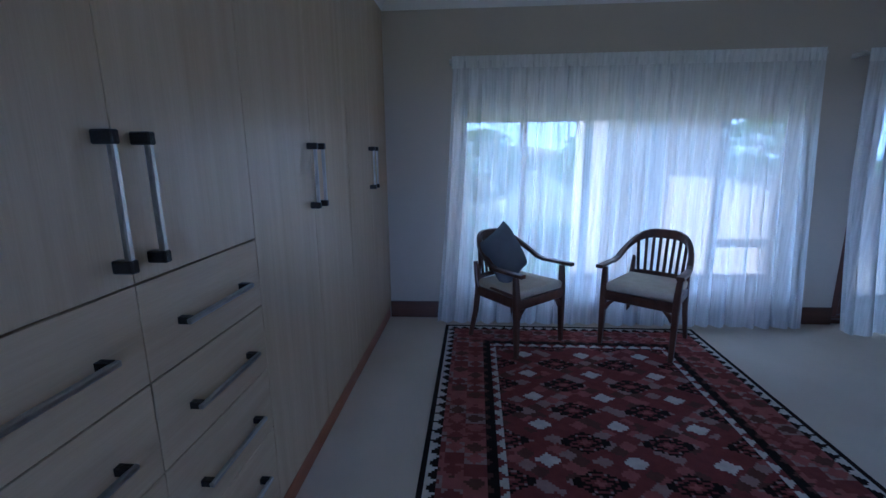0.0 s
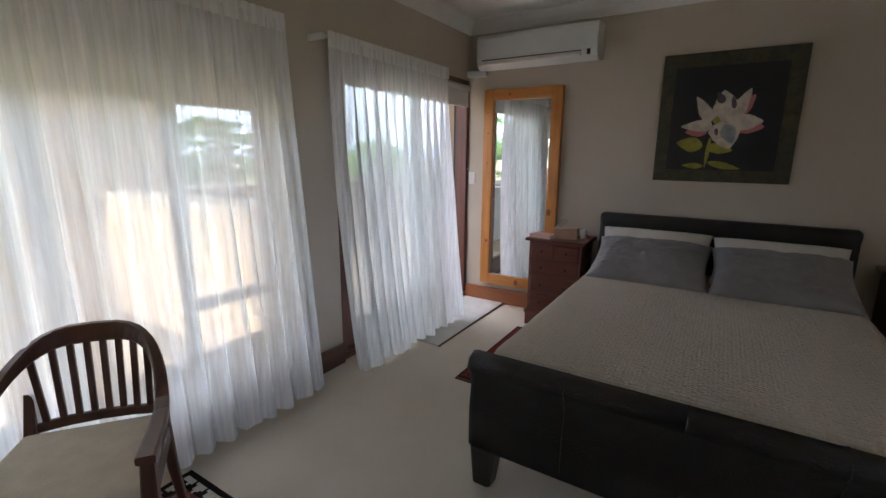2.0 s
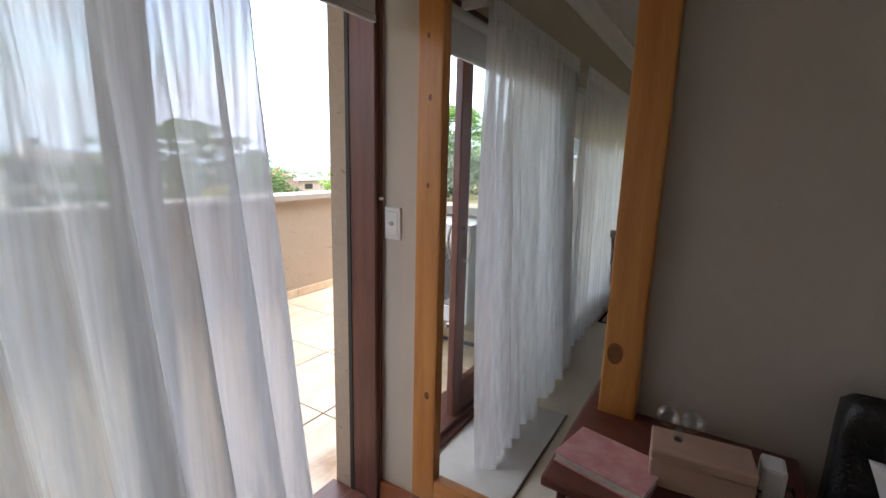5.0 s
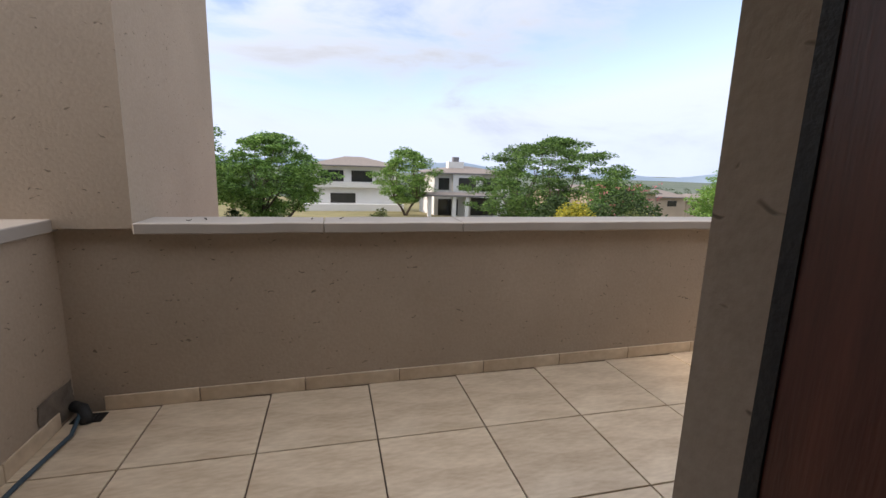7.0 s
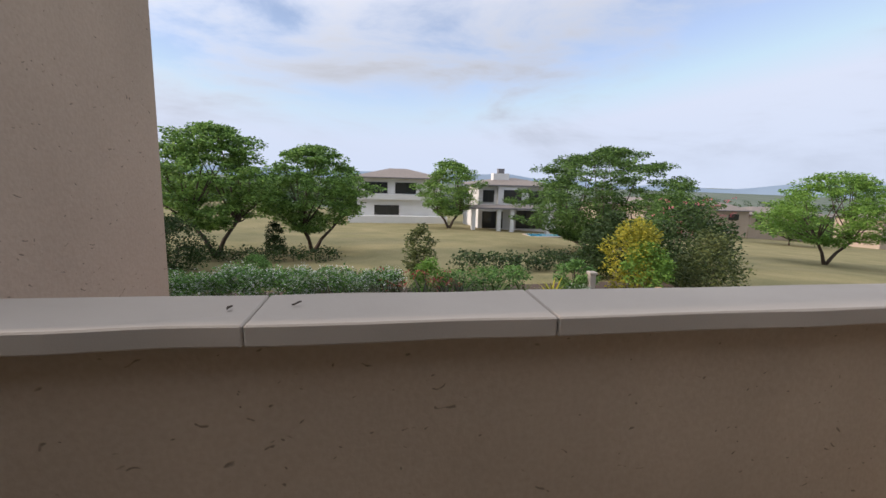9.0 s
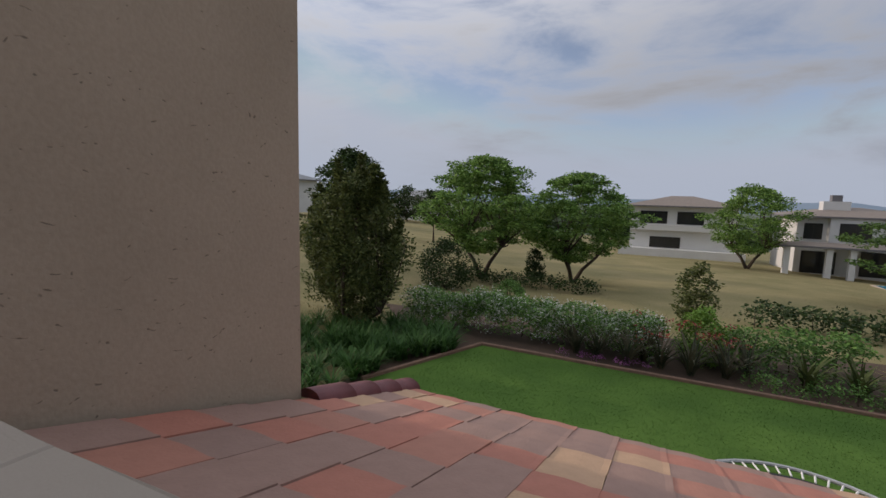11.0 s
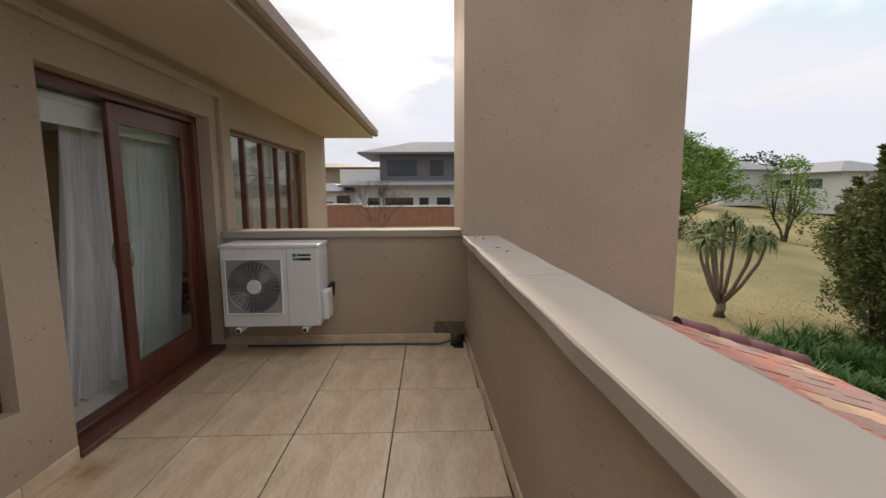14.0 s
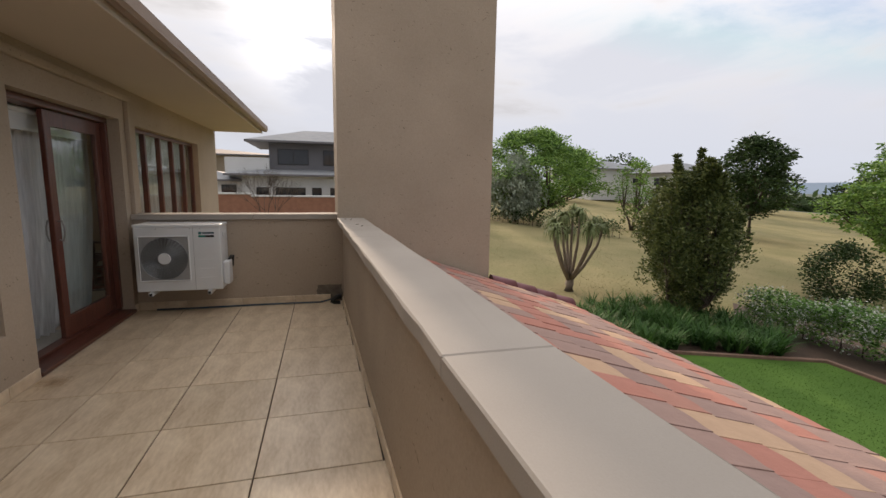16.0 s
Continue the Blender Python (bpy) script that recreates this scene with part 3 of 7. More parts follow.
roller_blind(0.53, 3.15, 2.045, 1.655, NI + 0.05, "pale fabric roller blind pulled a quarter down the bedroom window", M_BLIND_W)
roller_blind(3.62, 5.25, 2.02, 1.86, NI - 0.045, "pale fabric roller blind rolled up over the sliding door", M_BLIND_W)
roller_blind(5.63, 7.5, 2.08, 1.50, NI + 0.06, "white roller blind half down behind the casement window", M_BLIND_W)


# ---- bedroom furniture ----
def wardrobe():
    fx = -0.09
    group = "built-in wardrobe units"

    def handle_v(root, y, z0, z1):
        bm = bmesh.new()
        box(bm, fx + 0.028, fx + 0.042, y - 0.008, y + 0.008, z0, z1, bevel=0.003)
        h = part("handle", bm, M_STEEL, root, "brushed steel bar handle with black ends")
        for z in (z0, z1):
            part("handle_end", one_box(fx, fx + 0.046, y - 0.011, y + 0.011, z - 0.014, z + 0.014, bevel=0.003), M_BLACKM, h)

    def handle_h(root, y0, y1, z):
        h = part("handle", one_box(fx + 0.026, fx + 0.040, y0, y1, z - 0.007, z + 0.007, bevel=0.003), M_STEEL, root, "brushed steel bar handle")
        for y in (y0 + 0.015, y1 - 0.015):
            part("handle_end", one_box(fx, fx + 0.03, y - 0.009, y + 0.009, z - 0.009, z + 0.009), M_BLACKM, h)

    # pairs of leaves make one unit
    units = [(-1.0, 0.09, "tall"), (0.09, 0.63, "tall"), (0.63, 1.71, "drawers"), (1.71, 2.86, "tall"), (2.86, 3.985, "tall")]
    for y0, y1, kind in units:
        root = thing("wardrobe_unit", (0, 0, 0), "pale oak built-in wardrobe unit with " + ("two doors over drawers" if kind == "drawers" else "tall doors"), "wardrobe", group)
        part("body", one_box(-0.61, fx - 0.022, y0 + 0.001, y1 - 0.001, 0.085, CZ - 0.006), M_OAK, root)
        part("plinth", one_box(-0.61, fx - 0.008, y0 + 0.001, y1 - 0.001, 0.0, 0.085), M_SKIRT_E, root, "stained timber plinth")
        mid = (y0 + y1) / 2 if y1 - y0 > 0.8 else y1
        leaves = [(y0, mid), (mid, y1)] if mid < y1 else [(y0, y1)]
        low = 1.135 if kind == "drawers" else 0.10
        for i, (a, b) in enumerate(leaves):
            door = part("door", one_box(fx - 0.020, fx, a + 0.002, b - 0.002, low, CZ - 0.016, bevel=0.0015), M_OAK, root)
            if len(leaves) == 2:
                handle_v(door, b - 0.045 if i == 0 else a + 0.055, 1.185, 1.445)
            else:
                handle_v(door, b - 0.05, 1.185, 1.445)
            if kind == "drawers":
                z = 1.130
                for k in range(4):
                    z0 = z - (0.235 if k < 3 else 0.32)
                    d = part("drawer", one_box(fx - 0.020, fx, a + 0.002, b - 0.002, z0 + 0.004, z, bevel=0.0015), M_OAK_H, root)
                    m = (a + b) / 2
                    handle_h(d, m - 0.16, m + 0.16, z - 0.125)
                    z = z0
    # deeper end by the camera's start: the run goes on to the south wall
    root = thing("wardrobe_unit", (0, 0, 0), "pale oak built-in wardrobe unit with a plain end panel", "wardrobe", group)
    part("body", one_box(-0.61, fx - 0.022, SOUTH + 0.025, -1.001, 0.085, CZ - 0.006), M_OAK, root)
    part("plinth", one_box(-0.61, fx - 0.045, SOUTH + 0.025, -1.001, 0.0, 0.085), M_SKIRT_E, root)
    part("door", one_box(fx - 0.020, fx, SOUTH + 0.03, -1.003, 0.10, CZ - 0.016, bevel=0.0015), M_OAK, root)


wardrobe()


def wool(name, c):
    return mat(name, c, tuple(v * 0.72 for v in c), rough=0.95, scale=22, bump=0.25, bscale=240, spec=0.08, fine=0.5)


RUG = [wool("rug_maroon", (0.20, 0.055, 0.050)), wool("rug_black", (0.020, 0.014, 0.013)), wool("rug_cream", (0.70, 0.64, 0.56)), wool("rug_mauve", (0.36, 0.235, 0.20)),
       wool("rug_rose", (0.34, 0.12, 0.10)), wool("rug_brown", (0.12, 0.055, 0.042))]


def kilim():
    """A flat-woven rug; each knot row is a strip of small woven cells."""
    cell = 0.0132
    W, L = 1.98, 3.30
    nx, ny = int(W / cell), int(L / cell)
    cx = W / 2

    def tri(v, p):
        v = v % p
        return min(v, p - v)

    def colour(x, y):
        ex, ey = min(x, W - x), min(y, L - y)
        e = min(ex, ey)
        along = y if ex < ey else x
        if e < 0.03:
            return 1
        if e < 0.085:
            return 2 if (e - 0.03) < tri(along, 0.08) * 1.3 else 1
        bx = 0.40
        by = 0.40
        inb = ex < bx or ey < by
        if inb:
            d = bx - ex if ex < bx and (ex / bx < ey / by or ey >= by) else by - ey
            if d < 0.045:
                return 2 if d < tri(along, 0.09) * 1.1 + 0.004 else 0
            if d < 0.10:
                return 1 if tri(along, 0.09) * 1.2 + 0.05 > d - 0.015 else 5
            a = tri(x, 0.10) / 0.05 + tri(y, 0.08) / 0.04
            k = int(math.floor(x / 0.10) + math.floor(y / 0.08)) % 4
            if a < 0.95:
                return (4, 0, 3, 4)[k]
            return (5, 0, 0, 4)[(k + int(y / 0.3)) % 4]
        # field: cream lozenges, serrated black medallions between them, on a mosaic of small diamonds
        px, py = 0.40, 0.28
        u, v = x - cx, y - L / 2
        du = abs((u / px + 0.5) % 1 - 0.5) * px
        dv = abs((v / py + 0.5) % 1 - 0.5) * py
        r = du / 0.064 + dv / 0.050
        if r < 1.0:
            return 2
        if r < 1.6:
            return 0
        du2, dv2 = px / 2 - du, py / 2 - dv
        r2 = du2 / 0.15 + dv2 / 0.085
        if r2 < 0.22:
            return 4
        if r2 < 0.40:
            return 0
        if r2 < 1.0:
            return 1 if r2 < 0.62 or (int(du2 / 0.04) + int(dv2 / 0.028)) % 2 == 0 else (3 if r2 > 0.8 else 0)
        p, q = math.floor((u / 0.10) + (v / 0.08)), math.floor((u / 0.10) - (v / 0.08))
        return (0, 4, 0, 0, 5, 0, 3)[(p * 3 + q * 5 + (p * q) % 3) % 7]

    bm = bmesh.new()
    rnd = random.Random(4)
    ver = [[bm.verts.new((i * cell - cx, j * cell - L / 2, 0.008 + 0.0012 * noise.noise((i * 0.11, j * 0.11, 3)))) for i in range(nx + 1)] for j in range(ny + 1)]
    for j in range(ny):
        for i in range(nx):
            f = bm.faces.new((ver[j][i], ver[j][i + 1], ver[j + 1][i + 1], ver[j + 1][i]))
            f.material_index = colour((i + 0.5) * cell, (j + 0.5) * cell)
    rim = [e for e in bm.edges if e.is_boundary]
    low = bmesh.ops.extrude_edge_only(bm, edges=rim)["geom"]
    for v in low:
        if isinstance(v, bmesh.types.BMVert):
            v.co.z = 0.001
    root = thing("kilim_rug", (1.395, 3.79 - L / 2, 0.0), "maroon, black and cream flat-woven kilim rug lying on the carpet", "rug")
    part("weave", bm, RUG, root)


kilim()


def bedside_rug():
    cell = 0.0125
    W, L = 0.50, 1.06
    nx, ny = int(W / cell), int(L / cell)

    def colour(x, y):
        ex, ey = min(x, W - x), min(y, L - y)
        if ey < 0.03:
            return 5
        e = min(ex, ey - 0.03)
        if e < 0.015:
            return 1
        if e < 0.05:
            return 4 if int((x + y) / 0.025) % 2 else 0
        if e < 0.065:
            return 1
        if ey < 0.24:
            k = ((x - 0.09) / 0.115) % 1
            if 0.18 < ey < 0.235 or 0.11 < ey < 0.18:
                if 0.2 < k < 0.8 and 0.115 < ey < 0.185:
                    return 3 if abs(k - 0.5) + abs(ey - 0.15) * 6 < 0.34 else 3
            return 1 if int(x / 0.018) % 2 and ey < 0.1 else 0
        if 0.10 < ex < 0.125:
            return 1
        a = abs(x - W / 2) / 0.10 + abs(y - L / 2) / 0.22
        if a < 1 and a > 0.85:
            return 1
        return 4 if int(x / 0.0125 * 0.7 + 3 * math.sin(y * 40)) % 3 == 0 else 0

    bm = bmesh.new()
    ver = [[bm.verts.new((j * cell - L / 2, i * cell - W / 2, 0.009 + 0.0015 * noise.noise((i * 0.2, j * 0.2, 1)))) for i in range(nx + 1)] for j in range(ny + 1)]
    for j in range(ny):
        for i in range(nx):
            bm.faces.new((ver[j][i], ver[j + 1][i], ver[j + 1][i + 1], ver[j][i + 1])).material_index = colour((i + 0.5) * cell, (j + 0.5) * cell)
    low = bmesh.ops.extrude_edge_only(bm, edges=[e for e in bm.edges if e.is_boundary])["geom"]
    for v in low:
        if isinstance(v, bmesh.types.BMVert):
            v.co.z = 0.001
    bmesh.ops.recalc_face_normals(bm, faces=bm.faces)
    root = thing("bedside_rug", (4.31, 2.955, 0.0), "small deep red oriental rug beside the bed", "rug")
    part("weave", bm, [wool("pile_red", (0.13, 0.026, 0.024)), RUG[1], RUG[2], RUG[3], wool("pile_rust", (0.22, 0.035, 0.028)), RUG[5], wool("pile_blue", (0.03, 0.028, 0.05))], root)


bedside_rug()

bm = bmesh.new()
box(bm, -0.60, 0.60, -0.21, 0.21, 0.002, 0.012, bevel=0.004, seg=2)
door_mat = thing("door_mat", (4.735, 3.765, 0.0), "off-white woven mat lying inside the sliding door", "mat")
part("mat", bm, M_MAT, door_mat)
part("edging", box(bmesh.new(), -0.603, 0.603, -0.216, -0.206, 0.001, 0.013, bevel=0.002), M_SKIRT, door_mat, "dark bound edge")


def armchair(at, rz, label):
    """A dark wooden chair with a horseshoe arm rail; it faces -y."""
    root = thing("armchair", at, label, "chair", "chairs on the kilim", rz)
    hw, d = 0.245, 0.44
    zs = 0.415
    # seat frame
    for a, b, c, e in ((-hw, hw, -0.02, 0.02), (-hw + 0.03, hw - 0.03, d - 0.05, d - 0.015)):
        part("seat_rail", one_box(a, b, c - 0.0, e, zs - 0.07, zs, bevel=0.006), M_CHAIR, root)
    for s in (-1, 1):
        bm = bmesh.new()
        sweep(bm, [(s * (hw - 0.02), 0.0, zs - 0.035), (s * (hw - 0.045), d - 0.02, zs - 0.035)], 0.035, 0.07, square=True)
        part("seat_rail", bm, M_CHAIR, root)
        # front leg rises to carry the arm
        bm = bmesh.new()
        sweep(bm, [(s * hw, -0.01, 0.0), (s * hw, -0.005, 0.2), (s * hw, 0.0, zs), (s * hw * 1.02, 0.01, 0.585)], [0.030, 0.038, 0.046, 0.034], square=True, up=(0, 1, 0))
        part("leg", bm, M_CHAIR, root)
        bm = bmesh.new()
        sweep(bm, [(s * (hw - 0.03), d + 0.06, 0.0), (s * (hw - 0.04), d + 0.01, 0.22), (s * (hw - 0.045), d - 0.01, zs), (s * (hw - 0.05), d + 0.03, 0.60)], [0.028, 0.034, 0.038, 0.028], square=True, up=(0, 1, 0))
        part("leg", bm, M_CHAIR, root)
        # shaped bracket under the seat
        bm = bmesh.new()
        sweep(bm, [(s * (hw - 0.02), 0.0, zs - 0.14), (s * (hw - 0.035), 0.0, zs - 0.10), (s * (hw - 0.075), 0.0, zs - 0.068)], [0.02, 0.03, 0.015], 0.03, square=True, up=(0, 1, 0))
        part("bracket", bm, M_CHAIR, root)
        bm = bmesh.new()
        sweep(bm, [(s * hw, 0.0, zs + 0.02), (s * (hw - 0.05), d * 0.95, zs + 0.025)], 0.02, 0.022, square=True)
        part("side_rail", bm, M_CHAIR, root)
    # horseshoe rail: arms rise into the crest
    pts, wide, tall = [], [], []
    n = 28
    for i in range(n + 1):
        a = math.pi * i / n
        k = math.sin(a)
        x = -(hw + 0.02) * math.copysign(abs(math.cos(a)) ** 0.62, math.cos(a))
        y = -0.07 + (d + 0.15) * k ** 0.75
        z = 0.60 + 0.185 * max(0.0, (k - 0.40) / 0.60) ** 0.9
        pts.append((x, y, z))
        wide.append(0.050 - 0.018 * k)
        tall.append(0.026 + 0.044 * k ** 4)
    bm = bmesh.new()
    sweep(bm, pts, wide, tall, square=True)
    part("arm_rail", bm, M_CHAIR, root)
    # lower back rail and slats
    bm = bmesh.new()
    sweep(bm, [(x, d + 0.01 + 0.03 * (1 - (x / 0.2) ** 2), zs + 0.06) for x in (-0.2, -0.1, 0, 0.1, 0.2)], 0.022, 0.035, square=True)
    part("back_rail", bm, M_CHAIR, root)
    for i in range(8):
        x = -0.165 + 0.33 * i / 7
        c = 1 - (x / 0.2) ** 2
        k = math.sqrt(max(0, 1 - abs(x * 1.04 / (hw + 0.02)) ** (2 / 0.62)))
        bm = bmesh.new()
        sweep(bm, [(x * 0.95, d + 0.01 + 0.03 * c, zs + 0.06), (x * 1.04, -0.075 + (d + 0.15) * k ** 0.75, 0.59 + 0.185 * max(0, (k - 0.40) / 0.60) ** 0.9)], 0.022, 0.011, square=True, up=(0, 1, 0))
        part("slat", bm, M_CHAIR, root)
    bm = bmesh.new()
    box(bm, -hw + 0.005, hw - 0.005, -0.015, d - 0.02, zs, zs + 0.058, bevel=0.026, seg=4)
    for v in bm.verts:
        v.co.x *= 1 - 0.12 * max(0, v.co.y / d)
        v.co.z += 0.012 * (1 - (v.co.x / hw) ** 2) * (v.co.z > zs + 0.03)
    part("seat", bm, M_SEATPAD, root, "cream upholstered seat pad with worn spots", True)
    return root


def pillow_mesh(w, h, t, seed, crease=0.01, n=26):
    bm = bmesh.new()
    rows = {}
    for side in (1, -1):
        for i in range(n + 1):
            for j in range(n + 1):
                u, v = 2 * i / n - 1, 2 * j / n - 1
                edge = i in (0, n) or j in (0, n)
                if edge and side < 0:
                    rows[side, i, j] = rows[1, i, j]
                    continue
                pin = 1 - 0.06 * (1 - v * v) if abs(u) > 0.98 else 1
                x = u * w / 2 * (1 - 0.05 * (1 - v * v) * abs(u) ** 3)
                y = v * h / 2 * (1 - 0.07 * (1 - u * u) * abs(v) ** 3)
                p = max(0.0, (1 - u ** 4) * (1 - v ** 4)) ** 0.55
                z = side * t / 2 * p
                c = 0.6 * noise.noise((x * 6 + seed, y * 9, seed * 1.3)) + 0.4 * noise.noise((x * 15, y * 13 + seed, side)) + 1.0 * (0.25 - abs(noise.noise((x * 24 - y * 6, y * 17 + x * 8, seed * 3.3)))) + 0.8 * (0.35 - abs(noise.noise((x * 11 + y * 5, y * 7 - x * 4, seed * 2.1))))
                rows[side, i, j] = bm.verts.new((x, y, z + (0 if edge else crease * c * p * side)))
    for side in (1, -1):
        for i in range(n):
            for j in range(n):
                q = [rows[side, i, j], rows[side, i + 1, j], rows[side, i + 1, j + 1], rows[side, i, j + 1]]
                bm.faces.new(q if side > 0 else q[::-1])
    return bm


CH1 = math.degrees(math.atan2(0.676, 0.737))
armchair((1.11, 3.365, 0.009), CH1, "dark wooden armchair with slatted back and a grey cushion on it")
armchair((1.785, 3.345, 0.009), -37.0, "dark wooden armchair with slatted back and cream seat")
cushion = tagged(obj("cushion", pillow_mesh(0.40, 0.40, 0.15, 7, 0.006, 18), M_CUSHION, smooth=True), "slate grey scatter cushion leaning in the armchair", "cushion")
cushion.matrix_world = Matrix.Translation((1.11, 3.365, 0.009)) @ pose(0, 0, 0, 0, 0, CH1) @ pose(-0.03, 0.325, 0.655, 66, 0, 12) @ pose(0, 0, 0, 0, 0, 17)


def bed():
    root = thing("bed", (0, 0, 0), "dark leather sleigh bed with a woven beige bedspread", "bed")
    y0, y1 = 1.06, 2.70
    # scrolled footboard
    prof = [(3.03, 0.17), (3.03, 0.36), (3.045, 0.46), (3.02, 0.53), (3.00, 0.56), (3.02, 0.60), (3.07, 0.615), (3.115, 0.59), (3.125, 0.54), (3.12, 0.36), (3.12, 0.17)]

    def extruded(profile, a, b, parts=1):
        bm = bmesh.new()
        rings = []
        steps = [a, a + 0.02] + [a + (b - a) * i / 6 for i in range(1, 6)] + [b - 0.02, b]
        for k, y in enumerate(steps):
            sh = 0.012 if k in (0, len(steps) - 1) else 0.0
            cxx = sum(p[0] for p in profile) / len(profile)
            rings.append([bm.verts.new((x + (cxx - x) * sh * 8 * (1 if sh else 0), y, z - (z - 0.4) * sh * 2)) for x, z in profile])
        for p, q in zip(rings, rings[1:]):
            for j in range(len(profile)):
                bm.faces.new((p[j], p[(j + 1) % len(profile)], q[(j + 1) % len(profile)], q[j]))
        bm.faces.new(rings[0][::-1])
        bm.faces.new(rings[-1])
        bmesh.ops.recalc_face_normals(bm, faces=bm.faces)
        return bm

    foot = part("footboard", extruded(prof, y0, y1), M_LEATHER, root, "scrolled leather footboard with stitched seams", True)
    for y in (1.47, 1.88, 2.29):
        bm = bmesh.new()
        sweep(bm, [(x - 0.0015 if x < 3.06 else x + 0.0015, y, z + (0.0015 if z > 0.6 else 0)) for x, z in prof[:9]], 0.004, seg=6, up=(0, 1, 0))
        part("seam", bm, M_BLACKM, foot)
    head = [(5.20, 0.17), (5.20, 0.80), (5.215, 0.90), (5.19, 0.95), (5.20, 0.975), (5.24, 0.985), (5.29, 0.965), (5.30, 0.90), (5.30, 0.17)]
    hb = part("headboard", extruded(head, y0 + 0.02, y1 - 0.02), M_LEATHER, root, "padded dark leather headboard", True)
    for y in (1.47, 1.88, 2.29):
        bm = bmesh.new()
        sweep(bm, [(x - 0.0015, y, z) for x, z in head[:6]], 0.004, seg=6, up=(0, 1, 0))
        part("seam", bm, M_BLACKM, hb)
    for y in (y0 + 0.06, y1 - 0.085):
        part("side_rail", one_box(3.12, 5.20, y, y + 0.028, 0.17, 0.42, bevel=0.008), M_LEATHER, root)
    for x in (3.075, 5.24):
        for y in (y0 + 0.07, y1 - 0.07):
            bm = bmesh.new()
            sweep(bm, [(x - 0.015 if x < 4 else x, y, 0.0), (x, y, 0.175)], [0.085, 0.12], [0.085, 0.12], square=True, up=(0, 1, 0))
            part("leg", bm, M_LEATHER, root)
    part("mattress", one_box(3.13, 5.19, y0 + 0.09, y1 - 0.09, 0.24, 0.565, bevel=0.05, seg=4), M_SHEET, root, "", True)
    # bedspread, draped over the mattress
    bm = bmesh.new()
    nx, ny = 60, 54
    x0, x1 = 3.128, 5.12
    ver = []
    for i in range(nx + 1):
        row = []
        for j in range(ny + 1):
            u, v = i / nx, j / ny
            x = x0 + (x1 - x0) * u
            s = (v - 0.5) * (y1 - y0 + 0.10)
            half = (y1 - y0) / 2 - 0.035
            over = abs(s) - half
            y = (y0 + y1) / 2 + max(-half, min(half, s)) + math.copysign(min(0.03, max(0, over)), s)
            z = 0.592 - 0.9 * max(0.0, over + 0.02) * (2.2) + 0.008 * noise.noise((x * 2.5, s * 2.5, 0.0)) + 0.003 * noise.noise((x * 9, s * 9, 4.0))
            z -= 0.03 * max(0, 1 - (x - x0) / 0.06)
            row.append(bm.verts.new((x, y, z)))
        ver.append(row)
    for i in range(nx):
        for j in range(ny):
            bm.faces.new((ver[i][j], ver[i + 1][j], ver[i + 1][j + 1], ver[i][j + 1]))
    part("bedspread", bm, M_SPREAD, root, "beige honeycomb-woven bedspread", True)
    g = "pillows on the bed"
    for i, (x, y, z, a, b, m, nm, lab) in enumerate((
            (4.84, 2.25, 0.70, 0, -26, M_PILLOW, "pillow", "creased grey satin pillow lying at the headboard"),
            (4.83, 1.50, 0.70, 2, -26, M_PILLOW, "pillow", "creased grey satin pillow lying at the headboard"),
            (5.05, 2.26, 0.72, 0, -46, M_SHEET, "cream_pillow", "cream pillow standing behind the grey ones"),
            (5.05, 1.50, 0.71, 0, -46, M_SHEET, "cream_pillow", "cream pillow standing behind the grey ones"))):
        ob = tagged(obj(nm, pillow_mesh(0.50 if i < 2 else 0.42, 0.76, 0.17, i * 3.1 + 1, 0.016 if i < 2 else 0.010, 60), m, smooth=True), lab, "pillow", g)
        ob.matrix_world = pose(x, y, z, 0, b, a)


def spread_material():
    m = bpy.data.materials.new("honeycomb_bedspread")
    m.use_nodes = True
    nt = m.node_tree
    b = nt.nodes["Principled BSDF"]
    co = nt.nodes.new("ShaderNodeTexCoord")
    v = nt.nodes.new("ShaderNodeTexVoronoi")
    v.inputs["Scale"].default_value = 62
    v.inputs["Randomness"].default_value = 0.35
    nt.links.new(co.outputs["Object"], v.inputs["Vector"])
    n = nt.nodes.new("ShaderNodeTexNoise")
    n.inputs["Scale"].default_value = 3
    nt.links.new(co.outputs["Object"], n.inputs["Vector"])
    mx = nt.nodes.new("ShaderNodeMixRGB")
    mx.inputs[1].default_value, mx.inputs[2].default_value = (0.62, 0.54, 0.44, 1), (0.53, 0.455, 0.37, 1)
    nt.links.new(n.outputs[0], mx.inputs[0])
    nt.links.new(mx.outputs[0], b.inputs["Base Color"])
    b.inputs["Roughness"].default_value = 0.95
    b.inputs["Specular IOR Level"].default_value = 0.1
    bp = nt.nodes.new("ShaderNodeBump")
    bp.inputs["Strength"].default_value, bp.inputs["Distance"].default_value = 1.0, 0.012
    nt.links.new(v.outputs["Distance"], bp.inputs["Height"])
    nt.links.new(bp.outputs[0], b.inputs["Normal"])
    return m


M_SPREAD = spread_material()
bed()


